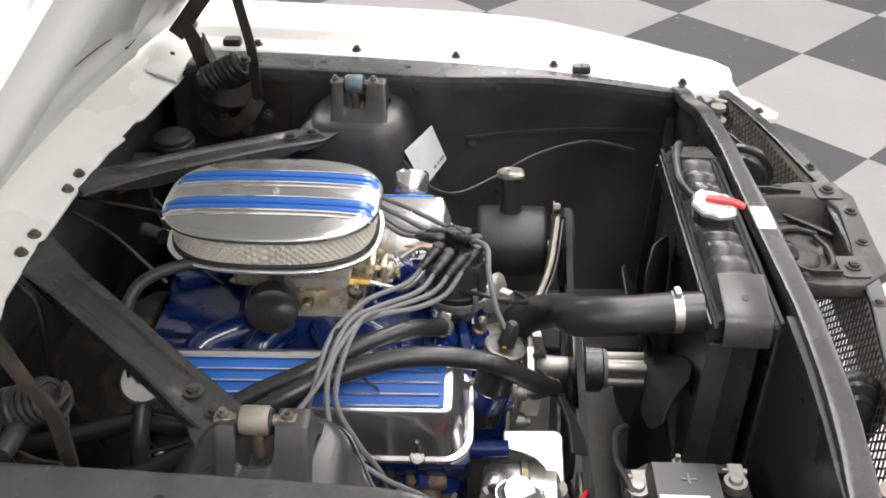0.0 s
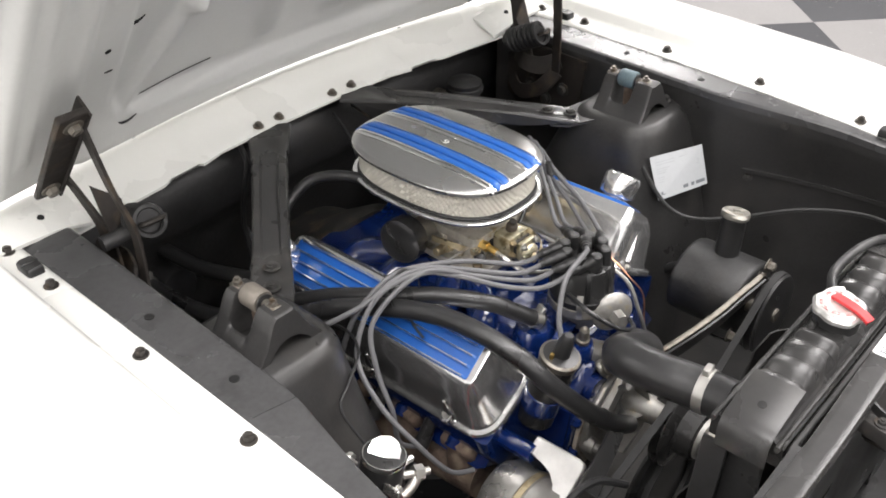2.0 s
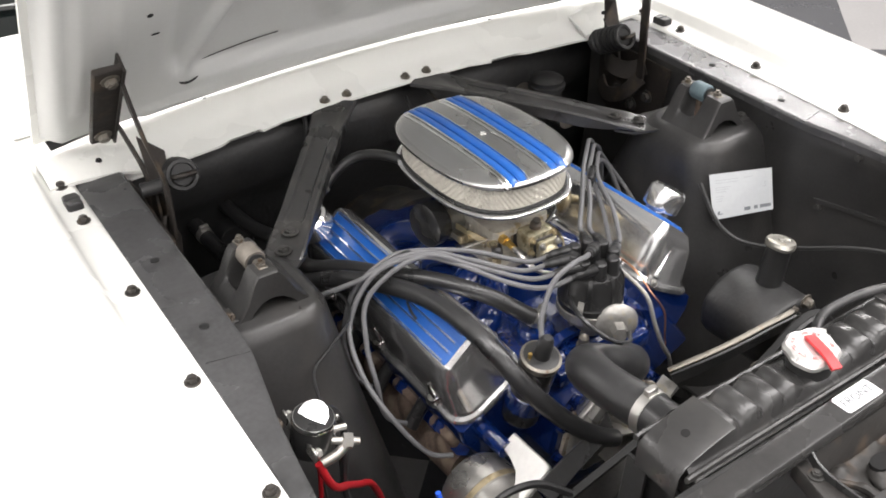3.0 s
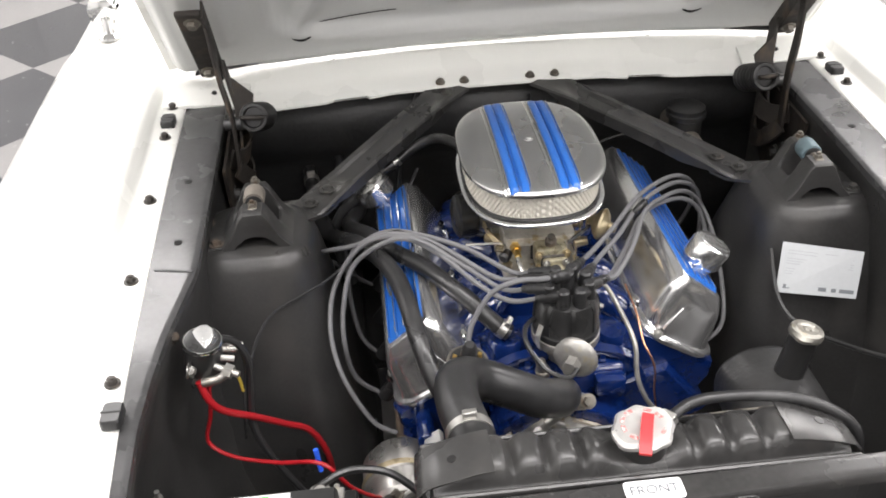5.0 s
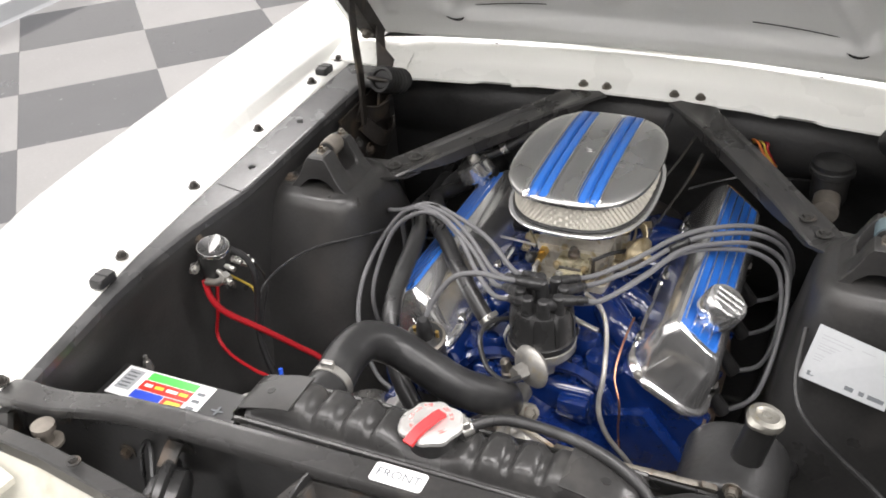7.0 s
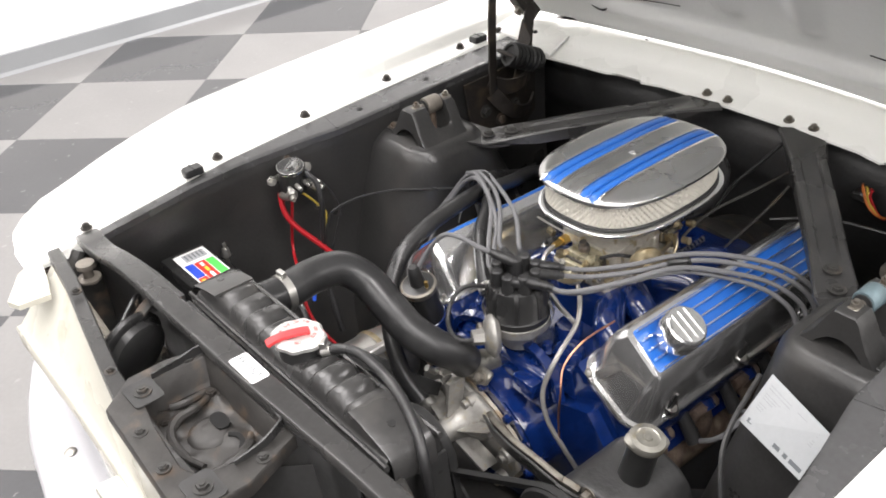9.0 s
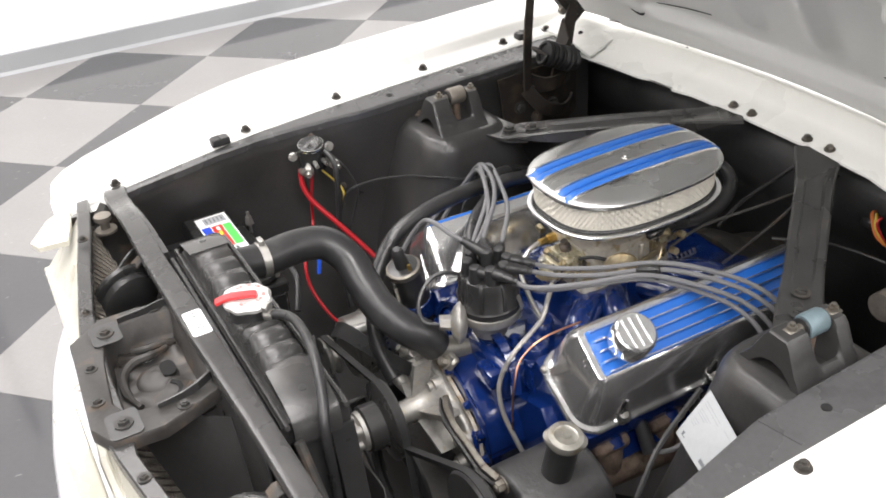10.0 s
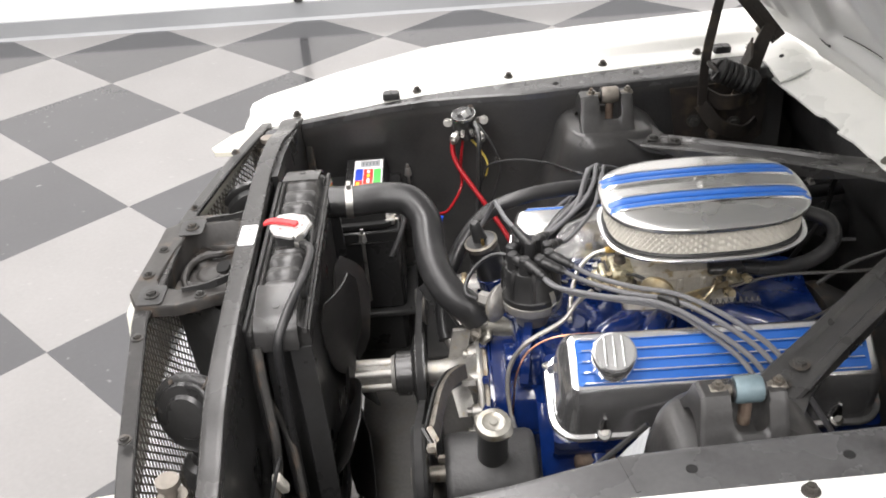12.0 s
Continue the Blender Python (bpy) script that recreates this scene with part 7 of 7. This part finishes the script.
for r, h in ((0.020, -0.003), (0.0232, -0.002), (0.0240, 0.003), (0.0222, 0.008), (0.015, 0.0095), (0.013, 0.0085), (0.006, 0.0085), (0.005, 0.0105), (0.001, 0.0105)):
    ring = []
    for k in range(40):
        a = 2 * math.pi * k / 40
        ear = 0.004 * max(0, math.cos(a - 0.9)) ** 14 + 0.004 * max(0, -math.cos(a - 0.9)) ** 14 if r > 0.0225 else 0
        ring.append(pt + fz * h + (fx * math.cos(a) + fy * math.sin(a)) * (r + ear))
    rings.append(ring)
loft(bm, rings)
part("cap", bm, CAST, ps, "dull plated twist cap", 30)
lathe(bm := B(), [(0.02, 0), (0.067, 0.001), (0.070, 0.005), (0.062, 0.011), (0.070, 0.017), (0.067, 0.021), (0.03, 0.022)], (0.277, 0.214, 0.650), (0, 1, 0), 36)
part("pulley", bm, BLACK, ps, "black pulley")
one("pulley_shaft", lambda b: cyl(b, (0.277, 0.210, 0.650), (0.277, 0.266, 0.650), 0.012, seg=16, ch=0.002), BOLT, ps, "dull pulley shaft")
bm = B()
strip(bm, [(0.274, 0.246, 0.722), (0.262, 0.247, 0.712), (0.210, 0.254, 0.704), (0.158, 0.262, 0.694), (0.110, 0.276, 0.680), (0.070, 0.296, 0.660)], 0.024, 0.008, (0.0, -0.3, 1))
part("bracket", bm, BOLT, ps, "grey steel adjusting bracket")
bm = B()
strip(bm, [(0.274, 0.2385, 0.716), (0.262, 0.2395, 0.706), (0.210, 0.2465, 0.698), (0.158, 0.2545, 0.688), (0.110, 0.2685, 0.674), (0.070, 0.2885, 0.654)], 0.032, 0.004, (0.0, -0.3, 1))
part("bracket_face", bm, BLACK, ps, "black painted bracket face")
for p in ((0.30, 0.25, 0.72), (0.22, 0.26, 0.62)):
    one("bracket_bolt", lambda b: hexbolt(b, p, (0, -1, 0), 0.008, 0.010), BOLT, ps)
one("hose", lambda b: tube(b, [(0.33, 0.36, 0.64), (0.36, 0.40, 0.62), (0.36, 0.46, 0.58), (0.33, 0.52, 0.52)], 0.009, seg=10), RUBBER, ps)

# ---------------------------------------------------------------- battery and relay
bat = thing("battery", (-0.432, 0.13, 0.55), "black car battery with a colourful label", "battery")
BX0, BX1, BY0, BY1, BZ = -0.542, -0.300, 0.040, 0.196, 0.708
bm = B()
box(bm, ((BX0 + BX1) / 2, (BY0 + BY1) / 2, 0.608), (BX1 - BX0 - 0.006, BY1 - BY0 - 0.006, 0.16), bevel=0.006)
part("case", bm, PLASTIC, bat)
bm = B()
box(bm, ((BX0 + BX1) / 2, (BY0 + BY1) / 2, 0.697), (BX1 - BX0, BY1 - BY0, 0.022), bevel=0.003)
loft(bm, [[(-0.431 + hx * px, 0.128 + hy * py, z) for px, py in ((-1, -1), (1, -1), (1, 1), (-1, 1))] for z, hx, hy in ((0.700, 0.111, 0.045), (0.740, 0.108, 0.041), (0.747, 0.105, 0.038))])
part("top", bm, PLASTIC, bat)
LZ = 0.7476
def flat(name, x0, x1, y0, y1, mat_, z=LZ, parent=bat, label=""):
    bm = B()
    x0, x1 = -0.526 + (x0 + 0.538) * 0.895, -0.526 + (x1 + 0.538) * 0.895
    y0, y1 = 0.106 + (y0 - 0.108) * 0.70, 0.106 + (y1 - 0.108) * 0.70
    prism(bm, [(x0, y0, z), (x1, y0, z), (x1, y1, z), (x0, y1, z)], (0, 0, 0.0005))
    return part(name, bm, mat_, parent, label, flat=True)
flat("label", -0.538, -0.372, 0.108, 0.190, STICKER, label="white printed battery label")
flat("label_field", -0.490, -0.400, 0.165, 0.186, LBL_GREEN, LZ + 0.0006, label="green label band")
flat("label_field", -0.492, -0.400, 0.136, 0.163, LBL_RED, LZ + 0.0006, label="red label panel")
flat("label_field", -0.494, -0.440, 0.112, 0.134, LBL_BLUE, LZ + 0.0006, label="blue label panel")
flat("label_field", -0.438, -0.402, 0.112, 0.134, LBL_RED, LZ + 0.0006, label="red label panel")
flat("label_field", -0.430, -0.404, 0.116, 0.126, LBL_YEL, LZ + 0.0012, label="yellow print")
flat("print_bar", -0.531, -0.503, 0.126, 0.182, FAINT, LZ + 0.0006)
for y in (0.132, 0.142, 0.152, 0.162, 0.172):
    flat("print_bar", -0.527, -0.509, y, y + 0.003, INK, LZ + 0.0012)
for i, (x0, w) in enumerate(((-0.485, 0.014), (-0.466, 0.016), (-0.444, 0.02), (-0.42, 0.015))):
    flat("print_bar", x0, x0 + w, 0.146, 0.154, LBL_YEL if i % 2 else STICKER, LZ + 0.0012)
for y in (0.12, 0.14, 0.16):
    flat("print_bar", -0.394, -0.380, y, y + 0.008, INK, LZ + 0.0006)
bm = B()
box(bm, (-0.352, 0.126, 0.7478), (0.018, 0.003, 0.001))
box(bm, (-0.352, 0.126, 0.7478), (0.003, 0.018, 0.001))
part("plus_mark", bm, INK, bat, "raised plus sign")
for x, y in ((-0.330, 0.062), (-0.345, 0.182)):
    lathe(bm := B(), [(0.0095, 0.0), (0.0085, 0.018), (0.007, 0.020)], (x, y, BZ), (0, 0, 1), 16)
    post = part("terminal_post", bm, PALE, bat)
    bm = B()
    lathe(bm, [(0.010, 0.003), (0.015, 0.003), (0.014, 0.015), (0.010, 0.015)], (x, y, BZ), (0, 0, 1), 18)
    box(bm, (x + 0.018, y - 0.004, BZ + 0.009), (0.024, 0.020, 0.012), bevel=0.002)
    cyl(bm, (x + 0.020, y - 0.018, BZ + 0.010), (x + 0.020, y + 0.012, BZ + 0.010), 0.004, seg=8)
    part("clamp", bm, PALE, post, "lead battery clamp")
bm = B()
strip(bm, [(-0.309, 0.050, 0.716), (-0.310, 0.110, 0.717), (-0.312, 0.165, 0.717), (-0.326, 0.184, 0.716)], 0.014, 0.010, (1, 0, 0), straight=True)
part("cable_end", bm, PLASTIC, bat, "black terminal strap")
for x, y in ((-0.290, 0.125), (-0.5465, 0.211)):
    bm = B()
    cyl(bm, (x, y, 0.56), (x, y, 0.722), 0.0035, seg=8)
    cyl(bm, (x, y, 0.696), (x, y, 0.712), 0.009, 0.006, seg=6)
    part("hold_down_rod", bm, STEEL, bat, "plated hold-down rod")
one("tray", lambda b: box(b, (-0.43, 0.12, 0.522), (0.28, 0.19, 0.012), bevel=0.003), BLACK, bat, "black battery tray")
one("tray_stand", lambda b: box(b, (-0.43, 0.12, 0.45), (0.20, 0.14, 0.14), bevel=0.01), BLACK, bat)

rel = thing("starter_relay", (-0.487, 0.335, 0.80), "black starter relay with plated terminals", "relay")
R0 = V(-0.486, 0.338, 0.812)
lathe(bm := B(), [(0.020, -0.006), (0.0245, -0.003), (0.0245, 0.041), (0.023, 0.045), (0.018, 0.046)], R0, (0.15, -0.1, 1), 30)
part("body", bm, PLASTIC, rel)
top = R0 + V(0.15, -0.1, 1).normalized() * 0.046
one("rim", lambda b: lathe(b, [(0.0248, 0.038), (0.0256, 0.039), (0.0256, 0.042), (0.0242, 0.0445)], R0, (0.15, -0.1, 1), 30), CHROME, rel, "thin bright rim")
lathe(bm := B(), [(0.017, -0.010), (0.0185, -0.002), (0.0180, 0.003), (0.004, 0.004)], top, (-0.36, -0.40, 0.84), 11)
part("top_cap", bm, COVER, rel, "bright tilted metal top", 20)
for d in (-1, 1):
    bm = B()
    box(bm, R0 + V(-0.012, d * 0.032, 0.020), (0.004, 0.024, 0.014), rot=Euler((0, 0.25, 0)).to_matrix(), bevel=0.002)
    part("ear", bm, STEEL, rel, "plated mounting ear")
    one("ear_bolt", lambda b: hexbolt(b, R0 + V(-0.010, d * 0.036, 0.020), (1, 0, 0.3), 0.006, 0.005), STEEL, rel)
    bm = B()
    cyl(bm, R0 + V(0.018, d * 0.018, 0.010), R0 + V(0.048, d * 0.030, 0.002), 0.0045, seg=10)
    cyl(bm, R0 + V(0.030, d * 0.023, 0.007), R0 + V(0.040, d * 0.027, 0.004), 0.0095, seg=6)
    part("stud", bm, STEEL, rel, "plated terminal stud")
for d in (-0.008, 0.008):
    one("small_stud", lambda b: cyl(b, R0 + V(0.02, d, 0.016), R0 + V(0.042, d * 1.2, 0.012), 0.004, seg=8), STEEL, rel)
one("cable_lug", lambda b: tube(b, [R0 + V(0.036, -0.026, 0.006), R0 + V(0.02, -0.028, -0.004), R0 + V(0.0, -0.027, -0.008)], 0.0062, seg=10), STEEL, rel)

# ---------------------------------------------------------------- paper label on the driver side tower
decal = thing("data_sheet", (0.41, 0.475, 0.72), "pale printed data sheet stuck on the shock tower", "label")
p_tl, p_bl, p_br, p_tr = V(0.3657, 0.5200, 0.7908), V(0.3495, 0.4835, 0.7240), V(0.4600, 0.4480, 0.7240), V(0.4735, 0.4770, 0.7890)
nrm = (p_br - p_bl).cross(p_tl - p_bl).normalized()
if nrm.y > 0:
    nrm = -nrm
off = nrm * 0.002


def on_sheet(u, v, lift=0.0):
    return p_bl.lerp(p_br, u).lerp(p_tl.lerp(p_tr, u), v) + off + nrm * lift


def sheet_rect(u0, u1, v0, v1, lift):
    bm = B()
    prism(bm, [on_sheet(u0, v0, lift), on_sheet(u1, v0, lift), on_sheet(u1, v1, lift), on_sheet(u0, v1, lift)], nrm * 0.0004)
    return bm


part("sheet", sheet_rect(0, 1, 0, 1, 0.0), PAPER, decal, flat=True)
for v in (0.84, 0.78, 0.68, 0.63, 0.58, 0.48, 0.43, 0.38):
    part("print_bar", sheet_rect(0.08, 0.44, v, v + 0.018, 0.0006), FAINT, decal, flat=True)
    part("print_bar", sheet_rect(0.54, 0.90 - 0.2 * (v < 0.5), v, v + 0.018, 0.0006), FAINT, decal, flat=True)
for u0, u1 in ((0.08, 0.16), (0.52, 0.62), (0.68, 0.74), (0.78, 0.96)):
    part("print_bar", sheet_rect(u0, u1, 0.09, 0.17, 0.0006), INK, decal, flat=True)

# ---------------------------------------------------------------- firewall fittings
mcyl = thing("master_cylinder", (0.339, 0.95, 0.76), "dark brake master cylinder on the firewall", "cylinder")
lathe(bm := B(), [(0.026, -0.07), (0.030, -0.06), (0.031, -0.016), (0.037, -0.012), (0.037, -0.004), (0.034, -0.002), (0.034, 0.006), (0.028, 0.010), (0.010, 0.013)], (0.345, 0.930, 0.818), (0, 0, 1), 28)
part("reservoir", bm, SHADED_MATT, mcyl)
one("barrel", lambda b: cyl(b, (0.345, 0.86, 0.765), (0.345, 1.03, 0.765), 0.022, seg=20), BUSH, mcyl, "tan cast barrel")
plug = thing("wiring_connector", (0.24, 0.99, 0.80), "loose coloured wires and connector on the firewall", "connector")
for i, m in enumerate((ORANGE, YELLOW, RED)):
    one("wire", lambda b: tube(b, [(0.20, 1.02, 0.80 - 0.006 * i), (0.215 + 0.008 * i, 0.985, 0.815), (0.235, 0.975, 0.79 + 0.008 * i), (0.25, 0.99, 0.77), (0.25, 1.03, 0.75)], 0.0025, seg=6), m, plug)
one("plug", lambda b: box(b, (0.215, 0.985, 0.80), (0.025, 0.02, 0.015), bevel=0.003), PLASTIC, plug)
vent = thing("firewall_duct", (-0.31, 1.04, 0.65), "round black heater fitting on the firewall", "duct")
lathe(bm := B(), [(0.036, 0.0), (0.036, 0.04), (0.032, 0.046), (0.02, 0.047)], (-0.310, 1.045, 0.650), (0.0, -1, 0.1), 28)
part("cover", bm, RUBBER, vent)

for pts, r, nm in (([(-0.150, 1.00, 0.862), (-0.165, 0.965, 0.845), (-0.184, 0.955, 0.805), (-0.195, 0.955, 0.75), (-0.20, 0.94, 0.70), (-0.21, 0.90, 0.62)], 0.0048, "black cable hanging down the firewall"),
                    ([(-0.16, 1.00, 0.70), (-0.175, 0.965, 0.690), (-0.190, 0.955, 0.662), (-0.215, 0.955, 0.625), (-0.25, 0.96, 0.58)], 0.0032, "thin grey wire hanging down the firewall"),
                    ([(0.06, 1.0, 0.84), (0.05, 0.95, 0.815), (0.03, 0.90, 0.78), (0.02, 0.86, 0.74)], 0.0035, "thin black wire from the firewall to the engine")):
    hose_thing("firewall_cable", nm, pts, r, WIRE if "grey" in nm else RUBBER, cat="cable", seg=7)

# ---------------------------------------------------------------- floor tiles
c, s_ = math.cos(0.7716), math.sin(0.7716)
TS = 0.61
me_of = {}
for dark in (0, 1):
    bm = B()
    h = TS / 2 - 0.0004
    prism(bm, [(-h, -h, -0.010), (h, -h, -0.010), (h, h, -0.010), (-h, h, -0.010)], (0, 0, 0.010))
    bmesh.ops.recalc_face_normals(bm, faces=bm.faces)
    me = bpy.data.meshes.new("tile")
    bm.to_mesh(me)
    bm.free()
    me.materials.append(TILE_D if dark else TILE_L)
    me_of[dark] = me
rest = {0: B(), 1: B()}
count = 0
for i in range(-26, 27):
    for j in range(-26, 27):
        x = -0.0285 + TS * ((i + 0.5) * c - (j + 0.5) * s_)
        y = -0.0188 + TS * ((i + 0.5) * s_ + (j + 0.5) * c)
        if not (XW - 0.5 < x < XE + 0.4 and YS - 0.4 < y < YN + 0.4):
            continue
        dark = 1 if (i + j) % 2 == 0 else 0
        if -4.4 < x < 4.2 and -2.8 < y < 5.2:
            ob = new("tile", me_of[dark])
            ob.parent = floor
            ob.matrix_local = pose(x, y, 0.0, 0, 0, math.degrees(0.7716))
            count += 1
        else:
            h = TS / 2 - 0.0004
            m = pose(x, y, 0.0, 0, 0, math.degrees(0.7716))
            prism(rest[dark], [m @ V(a * h, b * h, -0.010) for a, b in ((-1, -1), (1, -1), (1, 1), (-1, 1))], (0, 0, 0.010))
for dark, bm in rest.items():
    bmesh.ops.recalc_face_normals(bm, faces=bm.faces)
    me = bpy.data.meshes.new("far_tiles")
    bm.to_mesh(me)
    bm.free()
    me.materials.append(TILE_D if dark else TILE_L)
    ob = tagged(new("tiles", me), kind="stuff")
    ob.parent = floor
